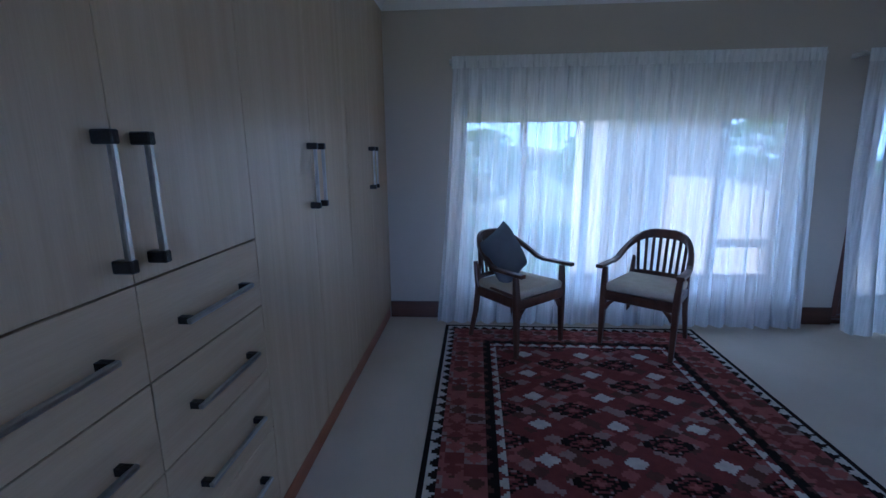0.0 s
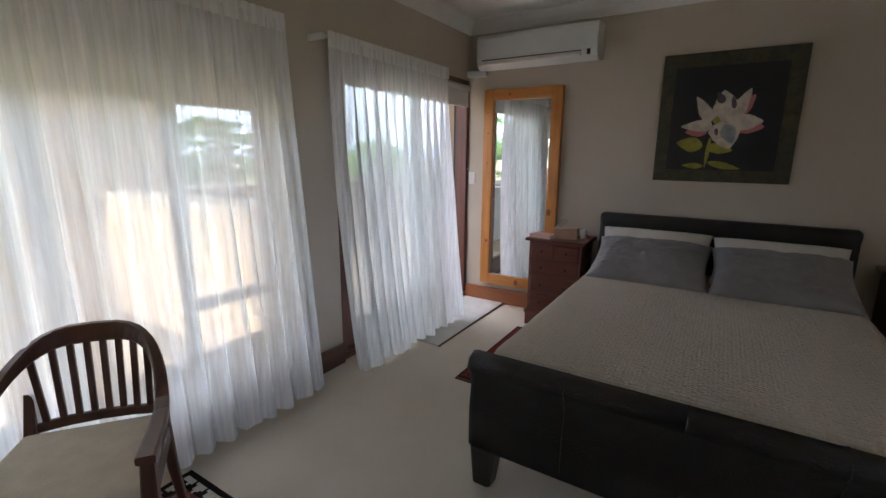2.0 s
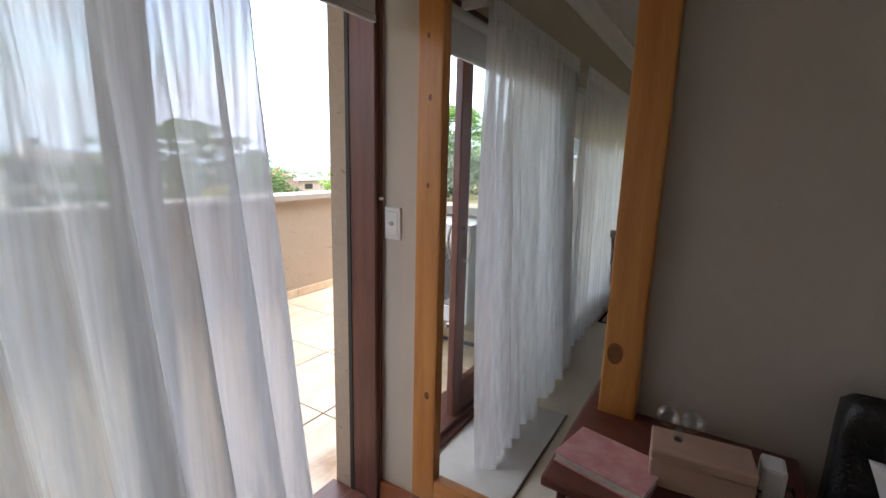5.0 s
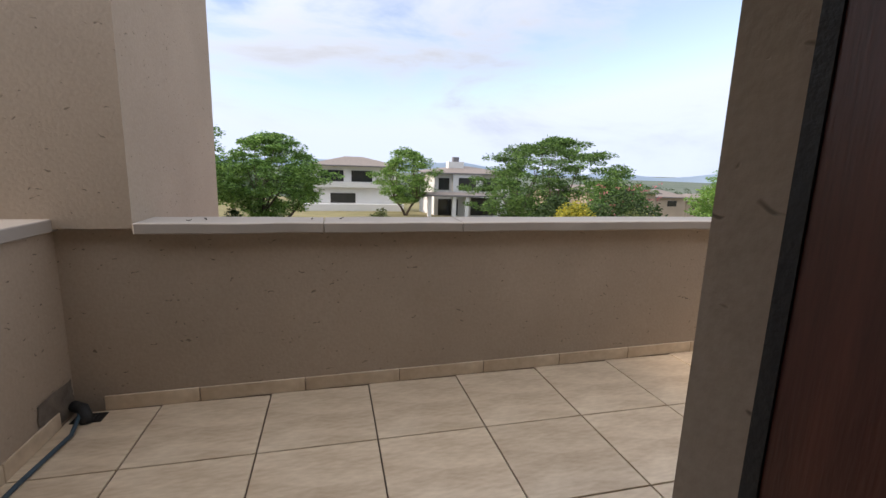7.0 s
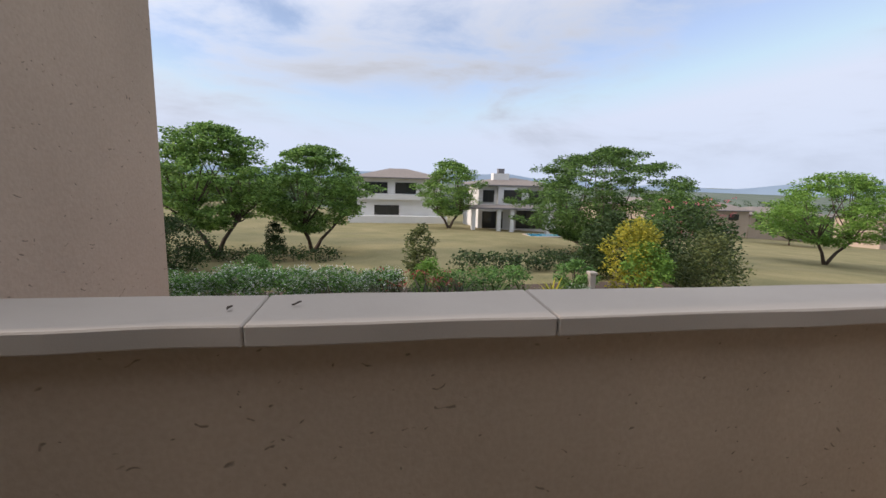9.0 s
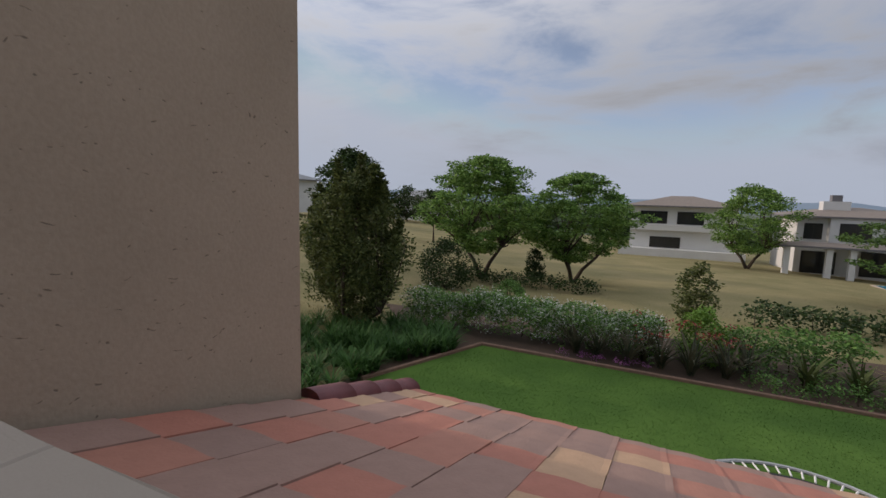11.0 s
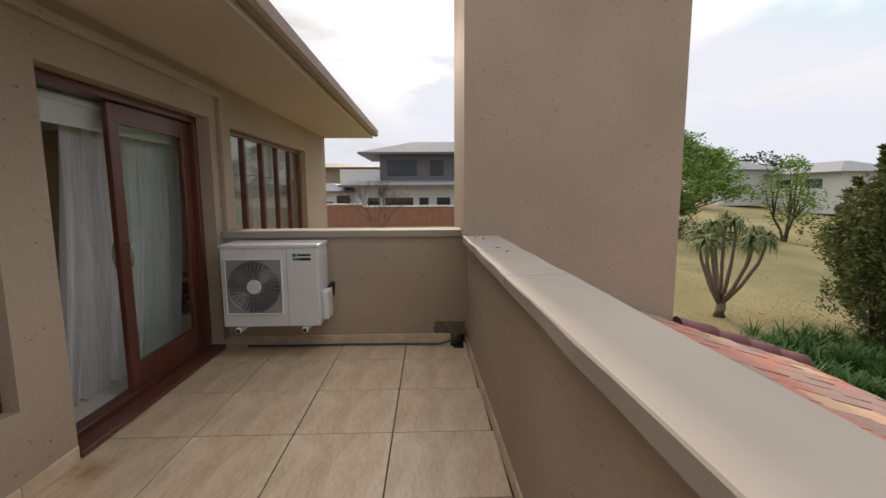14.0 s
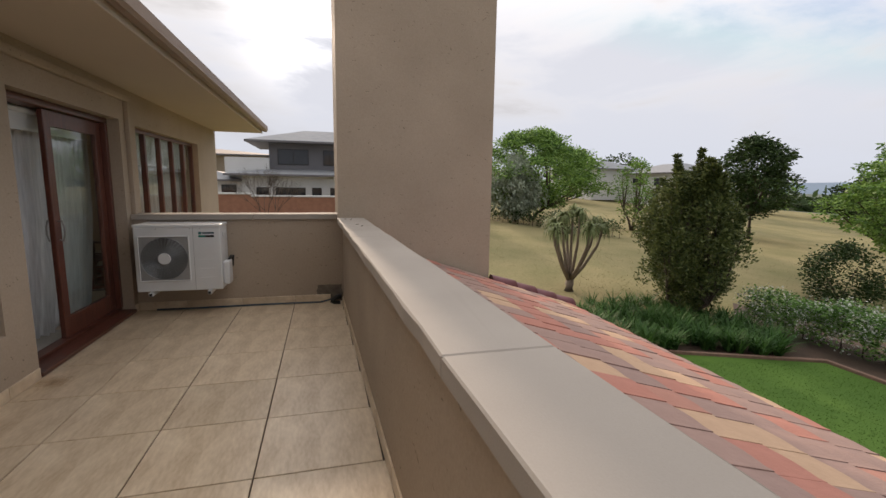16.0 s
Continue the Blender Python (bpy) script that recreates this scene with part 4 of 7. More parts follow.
def nightstand(at, label):
    root = thing("nightstand", at, label, "nightstand", "bedside chests")
    # faces -x; local x 0 is the front, y runs along the wall
    part("top", one_box(-0.03, 0.37, -0.245, 0.245, 0.735, 0.76, bevel=0.008, seg=2), M_CHERRY, root)
    part("body", one_box(0.0, 0.355, -0.215, 0.215, 0.12, 0.735, bevel=0.003), M_CHERRY, root)
    part("base_moulding", one_box(-0.022, 0.36, -0.235, 0.235, 0.10, 0.135, bevel=0.012, seg=2), M_CHERRY, root)
    for s in (-1, 1):
        part("plinth_side", one_box(0.006, 0.35, s * 0.216 - 0.009, s * 0.216 + 0.009, 0.0, 0.10), M_CHERRY, root)
    part("plinth", one_box(-0.012, 0.006, -0.225, 0.225, 0.0, 0.10, bevel=0.003), M_CHERRY, root)
    rows = [(0.60, 0.715, 2), (0.455, 0.585, 1), (0.30, 0.44, 1), (0.15, 0.285, 1)]
    for z0, z1, k in rows:
        for i in range(k):
            a = -0.20 + (0.40 / k) * i + 0.006
            b = -0.20 + (0.40 / k) * (i + 1) - 0.006
            d = part("drawer", one_box(-0.014, 0.01, a, b, z0, z1, bevel=0.005), M_CHERRY, root)
            for y in ([(a + b) / 2] if k == 2 else [-0.10, 0.10]):
                bm = bmesh.new()
                bmesh.ops.create_uvsphere(bm, u_segments=10, v_segments=8, radius=0.011, matrix=Matrix.Translation((-0.028, y, (z0 + z1) / 2)))
                cyl(bm, (-0.022, y, (z0 + z1) / 2), (-0.012, y, (z0 + z1) / 2), 0.005, seg=8)
                part("knob", bm, M_BLACKM, d, "", True)


nightstand((4.955, 2.965, 0), "mahogany bedside chest with five drawers and dark knobs")
nightstand((4.955, 0.72, 0), "mahogany bedside chest on the far side of the bed")

M_BOOKPINK = mat("pink_book_cover", (0.52, 0.20, 0.19), (0.62, 0.36, 0.33), rough=0.5, scale=30)
M_PAGES = mat("book_pages", (0.62, 0.56, 0.47), (0.52, 0.46, 0.38), rough=0.9, scale=60)
M_BOXW = wood("pale_wood_box", (0.50, 0.33, 0.23), (0.42, 0.27, 0.18), along=(8, 1, 8))
M_CRYSTAL = clear_glass("clear_crystal", (0.93, 0.95, 0.96), 2.5)
book = thing("book", (5.04, 3.09, 0.76), "pink-covered paperback lying on the bedside chest", "book", rz=-12)
part("cover", one_box(-0.07, 0.07, -0.10, 0.10, 0.020, 0.024, bevel=0.001), M_BOOKPINK, book)
part("pages", one_box(-0.067, 0.067, -0.097, 0.097, 0.004, 0.020), M_PAGES, book)
part("back_cover", one_box(-0.07, 0.07, -0.10, 0.10, 0.0, 0.004), M_BOOKPINK, book)
wbox = thing("wooden_box", (5.09, 2.92, 0.76), "pale wooden box with a closed lid on the chest", "box", rz=6)
part("body", one_box(-0.05, 0.05, -0.095, 0.095, 0.0, 0.06, bevel=0.003), M_BOXW, wbox)
part("lid", one_box(-0.051, 0.051, -0.096, 0.096, 0.062, 0.084, bevel=0.003), M_BOXW, wbox)
orn = thing("glass_ornament", (5.10, 2.965, 0.844), "clear glass ornament of two balls on the box", "ornament")
for x, y, z, r in ((-0.008, 0.026, 0.052, 0.022), (0.008, -0.022, 0.048, 0.024)):
    bm = bmesh.new()
    bmesh.ops.create_uvsphere(bm, u_segments=18, v_segments=12, radius=r, matrix=Matrix.Translation((x, y, z)))
    part("ball", bm, M_CRYSTAL, orn, "", True)
part("stem", cyl(bmesh.new(), (0, 0, 0), (0, 0, 0.034), 0.012, 0.005), M_CRYSTAL, orn, "", True)
plug = thing("plug_adapter", (5.14, 2.79, 0.76), "white plug adapter with a black cable on the chest", "adapter")
part("body", one_box(-0.03, 0.03, -0.022, 0.022, 0.0, 0.075, bevel=0.008, seg=2), M_WHITE, plug)
bm = bmesh.new()
sweep(bm, [(-0.06, 0.05, 0.012), (-0.03, 0.03, 0.014), (-0.02, -0.01, 0.03), (0.0, -0.035, 0.03), (0.0, -0.05, 0.0), (0.0, -0.052, -0.15), (0.0, -0.05, -0.4)], 0.008, seg=6, up=(1, 0, 0))
part("cable", bm, M_RUBBER, plug, "black cable hanging down", True)


def wall_mirror():
    root = thing("wall_mirror", (0, 0, 0), "tall mirror in a broad knotty orange pine frame", "mirror")
    a, b, c, d = 3.075, 3.80, 0.20, 2.0
    w_ = 0.095
    x0, x1 = 5.272, EI - 0.003
    for name, box_, m in (("stile", (x0, x1, a, a + w_, c, d), M_PINE), ("stile", (x0, x1, b - w_, b, c, d), M_PINE)):
        part(name, one_box(*box_, bevel=0.006, seg=2), m, root)
    for z0, z1 in ((c, c + w_), (d - w_, d)):
        part("rail", one_box(x0 + 0.001, x1, a + w_, b - w_, z0, z1, bevel=0.004, seg=2), M_PINE_H, root)
    part("glass", one_box(x0 + 0.022, x0 + 0.028, a + w_ - 0.01, b - w_ + 0.01, c + w_ - 0.01, d - w_ + 0.01), M_MIRROR, root, "silvered mirror glass")
    for y, z, r in ((3.140, 0.935, 0.020),  (3.75, 1.62, 0.007), (3.752, 1.35, 0.006), (3.74, 0.62, 0.010), (3.42, 0.245, 0.018), (3.11, 0.40, 0.010), (3.55, 1.95, 0.009), (3.76, 1.80, 0.006)):
        bm = bmesh.new()
        bmesh.ops.create_circle(bm, cap_ends=True, segments=14, radius=r, matrix=Matrix.Translation((x0 - 0.0012, y, z)) @ Matrix.Rotation(radians(-90), 4, "Y") @ Matrix.Diagonal((1.5, 1, 1, 1)))
        part("knot", bm, M_KNOT, root)


wall_mirror()


def indoor_aircon():
    root = thing("air_conditioner", (0, 0, 0), "white split air conditioner unit high on the wall", "air conditioner")
    y0, y1, z0, z1 = 2.79, 3.81, 2.15, 2.425
    prof = [(EI, z0 + 0.02), (EI - 0.13, z0), (EI - 0.185, z0 + 0.03), (EI - 0.205, z0 + 0.075), (EI - 0.205, z1 - 0.03), (EI - 0.19, z1 - 0.005), (EI - 0.16, z1), (EI, z1)]
    bm = bmesh.new()
    ra, rb = [bm.verts.new((x, y0, z)) for x, z in prof], [bm.verts.new((x, y1, z)) for x, z in prof]
    for j in range(len(prof)):
        k = (j + 1) % len(prof)
        bm.faces.new((ra[j], ra[k], rb[k], rb[j]))
    bm.faces.new(ra[::-1])
    bm.faces.new(rb)
    bmesh.ops.recalc_face_normals(bm, faces=bm.faces)
    part("body", bm, M_ACW, root)
    part("front_panel", one_box(EI - 0.211, EI - 0.204, y0 + 0.008, y1 - 0.008, z0 + 0.085, z1 - 0.035, bevel=0.003), M_ACW, root)
    part("louvre", one_box(EI - 0.207, EI - 0.18, y0 + 0.12, y1 - 0.05, z0 + 0.028, z0 + 0.062, bevel=0.008), M_WHITE, root)
    # dark strip painted as the shade in the gap over the louvre
    part("slot_shade", one_box(EI - 0.2085, EI - 0.2045, y0 + 0.12, y1 - 0.05, z0 + 0.066, z0 + 0.073), M_DARK, root)
    part("display", one_box(EI - 0.209, EI - 0.203, y0 + 0.05, y0 + 0.075, z0 + 0.035, z0 + 0.075), M_BLACKM, root)
    part("pipe_trunking", one_box(EI - 0.06, EI, y1 - 0.02, NI - 0.014, z0 - 0.03, z0 + 0.025, bevel=0.006), M_ACW, root)


indoor_aircon()

sw = thing("light_switch", (EI, 3.938, 1.205), "white plastic one-button light switch on the wall", "switch")
part("plate", one_box(-0.009, 0, -0.036, 0.036, -0.058, 0.058, bevel=0.004, seg=2), M_WHITE, sw)
part("rocker", one_box(-0.012, -0.008, -0.026, 0.026, -0.043, 0.043, bevel=0.002), M_WHITE, sw)
part("button", cyl(bmesh.new(), (-0.017, 0, 0), (-0.011, 0, 0), 0.0085, seg=16), M_WHITE, sw, "", True)


def flower_painting():
    root = thing("painting", (EI - 0.03, 1.912, 1.70), "unframed square painting of a cream magnolia on black", "painting")
    H = 0.45
    w2 = 0.425
    part("canvas", one_box(0.0, 0.03, -w2, w2, -H, H, bevel=0.002), mat("painted_border", (0.085, 0.075, 0.038), (0.014, 0.015, 0.010), rough=0.55, scale=15, fine=0.5), root)
    part("ground", one_box(-0.002, 0.001, -w2 + 0.085, w2 - 0.095, -H + 0.085, H - 0.095), mat("painted_night", (0.004, 0.005, 0.010), (0.009, 0.010, 0.016), rough=0.5, scale=7), root)
    cream = mat("painted_cream", (0.70, 0.62, 0.50), (0.40, 0.34, 0.29), rough=0.6, scale=16, bump=0.08)
    pink = mat("painted_pink", (0.55, 0.14, 0.15), (0.42, 0.16, 0.16), rough=0.6, scale=14)
    leaf = mat("painted_leaf", (0.42, 0.36, 0.04), (0.20, 0.19, 0.03), rough=0.6, scale=13)
    mauve = mat("painted_mauve_shade", (0.13, 0.09, 0.10), (0.07, 0.05, 0.06), rough=0.6, scale=20)
    greyp = mat("painted_grey_petal", (0.52, 0.49, 0.42), (0.20, 0.22, 0.25), rough=0.6, scale=8)

    def petal(y, z, ang, ln, wd, m, lift, bend=0.0, name="petal", blunt=0.75):
        bm = bmesh.new()
        n = 18
        mid = []
        for i in range(n + 1):
            t = i / n
            r = wd * math.sin(math.pi * min(1, t ** blunt)) ** 0.75 * (1 + 0.12 * noise.noise((t * 6, ang * 3, ln * 9)))
            a = ang + bend * t
            cy, cz = y + ln * t * math.cos(a), z + ln * t * math.sin(a)
            mid.append((bm.verts.new((-lift, cy - r * math.sin(a), cz + r * math.cos(a))), bm.verts.new((-lift, cy + r * math.sin(a), cz - r * math.cos(a)))))
        for (a0, b0), (a1, b1) in zip(mid, mid[1:]):
            bm.faces.new((a0, b0, b1, a1))
        bmesh.ops.remove_doubles(bm, verts=bm.verts, dist=1e-5)
        part(name, bm, m, root)

    # local y runs to the viewer's right, as the root is mirrored
    R = radians
    petal(-0.073, -0.13, R(266), 0.225, 0.013, leaf, 0.003, name="stem")
    petal(-0.096, -0.338, R(178), 0.14, 0.02, leaf, 0.0034, name="leaf")
    petal(-0.073, -0.31, R(-12), 0.21, 0.024, leaf, 0.0034, name="leaf")
    petal(-0.115, -0.195, R(171), 0.175, 0.05, leaf, 0.0036, name="leaf")
    petal(-0.085, -0.20, R(-9), 0.16, 0.037, leaf, 0.0036, name="leaf")
    petal(-0.088, -0.03, R(124), 0.17, 0.035, mauve, 0.0040)
    petal(-0.088, -0.03, R(112), 0.21, 0.040, cream, 0.0044, 0.12, blunt=0.6)
    petal(-0.09, -0.075, R(188), 0.15, 0.042, pink, 0.0040)
    petal(-0.070, -0.048, R(182), 0.20, 0.042, cream, 0.0046, blunt=0.6)
    petal(0.052, -0.015, R(56), 0.20, 0.042, pink, 0.0040)
    petal(0.045, -0.012, R(66), 0.225, 0.044, cream, 0.0046, blunt=0.6)
    petal(0.049, -0.045, R(-7), 0.19, 0.055, pink, 0.0042)
    petal(0.045, -0.035, R(2), 0.185, 0.056, cream, 0.0050, blunt=0.62)
    petal(0.012, -0.023, R(95), 0.215, 0.090, cream, 0.0054, 0.08, blunt=0.55)
    petal(-0.02, 0.10, R(118), 0.085, 0.026, mauve, 0.0058)
    petal(0.05, 0.06, R(100), 0.09, 0.016, mauve, 0.0058)
    petal(-0.012, -0.020, R(-72), 0.205, 0.098, cream, 0.0060, blunt=0.6)
    petal(0.012, -0.045, R(-70), 0.14, 0.048, greyp, 0.0064)
    petal(-0.045, -0.07, R(-80), 0.055, 0.012, mauve, 0.0064)
    petal(-0.05, -0.04, R(85), 0.055, 0.022, leaf, 0.0068, name="bud")
    root.scale = (1, -1, 1)


flower_painting()

lampc = thing("ceiling_light", (2.75, 1.55, CZ), "round white ceiling light with a cream glass bowl", "ceiling light")
bm = bmesh.new()
bmesh.ops.create_uvsphere(bm, u_segments=28, v_segments=12, radius=0.19, matrix=Matrix.Translation((0, 0, -0.02)) @ Matrix.Diagonal((1, 1, 0.42, 1)))
bmesh.ops.delete(bm, geom=[v for v in bm.verts if v.co.z > 0.001], context="VERTS")
part("bowl", bm, mat("opal_glass", (0.72, 0.66, 0.52), (0.68, 0.62, 0.48), rough=0.25), lampc, "", True)
part("rim", cyl(bmesh.new(), (0, 0, -0.018), (0, 0, 0.0), 0.195, seg=28), M_WHITE, lampc, "", True)


# ---- the balcony ----
PX = 3.47                     # inside of the west parapet
PY = 6.53                     # inside of the north parapet
CAPZ = 1.068
EASTX = 11.0

bm = one_box(PX - 0.25, EASTX, NO, PY + 0.40, -0.30, ZB - 0.012)
balcony_floor = structure("balcony_floor", bm, M_GROUT)
structure("parapet_west", one_box(PX - 0.24, PX, NO, PY, -3.2, CAPZ - 0.045), M_PLASTER)
structure("parapet_east", one_box(EASTX, EASTX + 0.24, NO, PY + 0.24, -3.2, CAPZ - 0.06), M_PLASTER)
structure("wall_below", one_box(-0.82, EASTX, NO - 0.02, NO, -3.4, -0.25), M_PLASTER)


SKEW = 0.03                   # the north parapet runs out slightly from the wall


def skewed(bm):
    for v in bm.verts:
        v.co.y += SKEW * (v.co.x - 4.0)
    return bm


def coping(name, x0, x1, y0, y1, z0, z1, joints, axis):
    cuts = [x0 if axis == "x" else y0, *joints, x1 if axis == "x" else y1]
    root = tagged(new(name), "plastered parapet coping with hairline joints", "coping", kind="structure")
    for a, b in zip(cuts, cuts[1:]):
        bm = bmesh.new()
        if axis == "x":
            box(bm, a + 0.0015, b - 0.0015, y0, y1, z0, z1)
        else:
            box(bm, x0, x1, a + 0.0015, b - 0.0015, z0, z1)
        bmesh.ops.subdivide_edges(bm, edges=[e for e in bm.edges if e.calc_length() > 0.3], cuts=10)
        for v in bm.verts:
            k = 0.004 * noise.noise((v.co.x * 3, v.co.y * 3, v.co.z * 3 + 9))
            v.co += Vector((0, k * 1.3, k)) if axis == "x" else Vector((k * 1.3, 0, k))
        bmesh.ops.bevel(bm, geom=[e for e in bm.edges if e.calc_face_angle(0) > 0.9], offset=0.005, segments=1, affect="EDGES")
        if axis == "x":
            skewed(bm)
        part("coping_slab", bm, M_CAP, root)


structure("parapet_north", skewed(one_box(3.86, EASTX, PY, PY + 0.21, -3.2, CAPZ - 0.06)), M_PLASTER)
coping("coping_north", 3.862, EASTX + 0.2, PY - 0.07, PY + 0.235, CAPZ - 0.06, CAPZ, [4.84, 5.70, 8.14], "x")
coping("coping_west", PX - 0.27, PX + 0.03, NO + 0.002, PY - 0.001, CAPZ - 0.045, CAPZ + 0.02, [5.5], "y")



def dry_leaf(x, y, turn):
    ob = tagged(obj("dry_leaf", leaf_bm(turn), mat("dry_brown_leaf", (0.05, 0.035, 0.022), (0.03, 0.02, 0.014), rough=0.9)), "small dry brown leaf lying on the parapet coping", "leaf", "dry leaves on the coping")
    ob.matrix_world = pose(x, y, CAPZ + 0.004, 0, 0, turn)


def leaf_bm(seed):
    bm = bmesh.new()
    mid, side = [], []
    for i in range(6):
        t = i / 5
        r = 0.007 * math.sin(math.pi * (0.06 + 0.9 * t))
        lift = 0.006 * t * t + 0.002 * math.sin(seed + 5 * t)
        mid.append(bm.verts.new((0.028 * (t - 0.5), 0.0, lift)))
        side.append((bm.verts.new((0.028 * (t - 0.5), r, lift + 0.004)), bm.verts.new((0.028 * (t - 0.5), -r, lift + 0.003))))
    for i in range(5):
        bm.faces.new((mid[i], mid[i + 1], side[i + 1][0], side[i][0]))
        bm.faces.new((side[i][1], side[i + 1][1], mid[i + 1], mid[i]))
    return bm


for x, y, turn in ((4.113, 6.537, 20), (4.183, 6.599, 130), (4.77, 6.62, 75), (4.946, 6.654, 10)):
    dry_leaf(x, y, turn)

# tall plastered shaft at the corner
bm = one_box(2.36, 3.86, PY, 8.34, -3.2, 6.2)
box(bm, 2.36, 3.86, PY - 0.06, PY, CAPZ - 0.03, 6.2)
structure("shaft_wall", bm, M_PLASTER)


def tiles():
    w, gap = 0.6, 0.008
    xs = [PX, 3.905]
    while xs[-1] < EASTX - 0.6:
        xs.append(xs[-1] + w)
    xs.append(EASTX)
    ys = [NO, 4.74, 5.34, 5.94, PY]
    cache = {}
    for i in range(len(xs) - 1):
        for j in range(4):
            end = ys[j + 1] + (SKEW * (xs[i] - 4.0) if j == 3 else 0.0)
            sx, sy = xs[i + 1] - xs[i] - gap, end - ys[j] - gap
            key = (round(sx, 3), round(sy, 3))
            if key not in cache:
                me = bpy.data.meshes.new("tile")
                b = bmesh.new()
                box(b, -sx / 2, sx / 2, -sy / 2, sy / 2, -0.011, 0.0, bevel=0.002)
                b.to_mesh(me)
                b.free()
                me.materials.append(M_TILE)
                cache[key] = me
            o = new("tile", cache[key])
            o.parent = balcony_floor
            o.location = ((xs[i] + xs[i + 1]) / 2, (ys[j] + end) / 2, ZB + random.Random(i * 7 + j).uniform(-0.0008, 0.0006))
    # upright skirting tiles
    def row(x0, y0, x1, y1, nx, ny, name, first):
        root = tagged(new(name), "row of upright skirting tiles", "skirting", kind="structure")
        ln = math.hypot(x1 - x0, y1 - y0)
        d = Vector((x1 - x0, y1 - y0, 0)) / ln
        at = 0.0
        step = first
        while at < ln - 0.01:
            e = min(ln, at + step)
            b = bmesh.new()
            box(b, 0.002, e - at - 0.002, 0.0, 0.012, 0.0, 0.088, bevel=0.003)
            o = part("skirting_tile", b, M_TILE, root)
            o.matrix_world = Matrix.Translation((x0 + d.x * at, y0 + d.y * at, ZB)) @ Matrix.Rotation(math.atan2(d.y, d.x), 4, "Z")
            at, step = e, 0.6
    row(EASTX, PY + SKEW * (EASTX - 4), 3.62, PY - 0.011, 0, 0, "tile_skirting_north", 0.295)
    row(PX, PY - 0.16, PX, NO + 0.01, 0, 0, "tile_skirting_west", 0.43)
    row(5.325, NO, EASTX, NO, 0, 0, "tile_skirting_wall", 0.35)
    row(PX, NO, 3.565, NO, 0, 0, "tile_skirting_pier", 0.2)


tiles()

# drain in the corner, with the hose
drain = thing("floor_drain", (3.60, 6.43, ZB), "black grated drain in the corner of the balcony", "drain")
part("frame", one_box(-0.10, 0.05, -0.04, 0.055, 0.0, 0.006, bevel=0.002), M_BLACKM, drain)
# dark strips on the solid frame paint the shade between the bars
for i in range(6):
    part("slot_shade", one_box(-0.09 + i * 0.024, -0.078 + i * 0.024, -0.03, 0.045, 0.006, 0.0075), M_DARK, drain)
M_HOSE = mat("grey_blue_hose", (0.05, 0.085, 0.115), (0.035, 0.06, 0.08), rough=0.5)
hose = thing("drain_hose", (3.55, 5.4, ZB), "dark blue-grey drain hose along the foot of the parapet", "hose")
bm = bmesh.new()
sweep(bm, [(0.0, -0.95, 0.016), (0.005, -0.5, 0.014), (-0.01, 0.0, 0.013), (0.0, 0.5, 0.014), (0.03, 0.85, 0.018), (0.0, 1.0, 0.045), (-0.03, 1.07, 0.07)], 0.022, seg=8)
part("pipe", bm, M_HOSE, hose, "", True)
bm = bmesh.new()
sweep(bm, [(-0.06, 1.08, 0.06), (0.0, 1.04, 0.06), (0.03, 1.0, 0.04), (0.035, 0.99, 0.0)], 0.06, seg=10)
part("elbow", bm, M_RUBBER, hose, "", True)
stain = thing("patched_hole", (PX + 0.002, 6.36, 0.10), "rough dark cement patch round the drain pipe", "patch")
bm = bmesh.new()
bmesh.ops.create_grid(bm, x_segments=10, y_segments=8, size=0.5, matrix=Matrix.Rotation(radians(90), 4, "Y"))
for v in bm.verts:
    v.co = Vector((0.004 + 0.004 * noise.noise(v.co * 9), v.co.y * 0.30 + 0.03 * noise.noise(v.co * 4), v.co.z * 0.19 + 0.02 * noise.noise(v.co * 5 + Vector((3, 0, 0)))))
part("cement", bm, mat("damp_cement", (0.20, 0.165, 0.13), (0.12, 0.10, 0.08), rough=0.9, scale=16), stain)


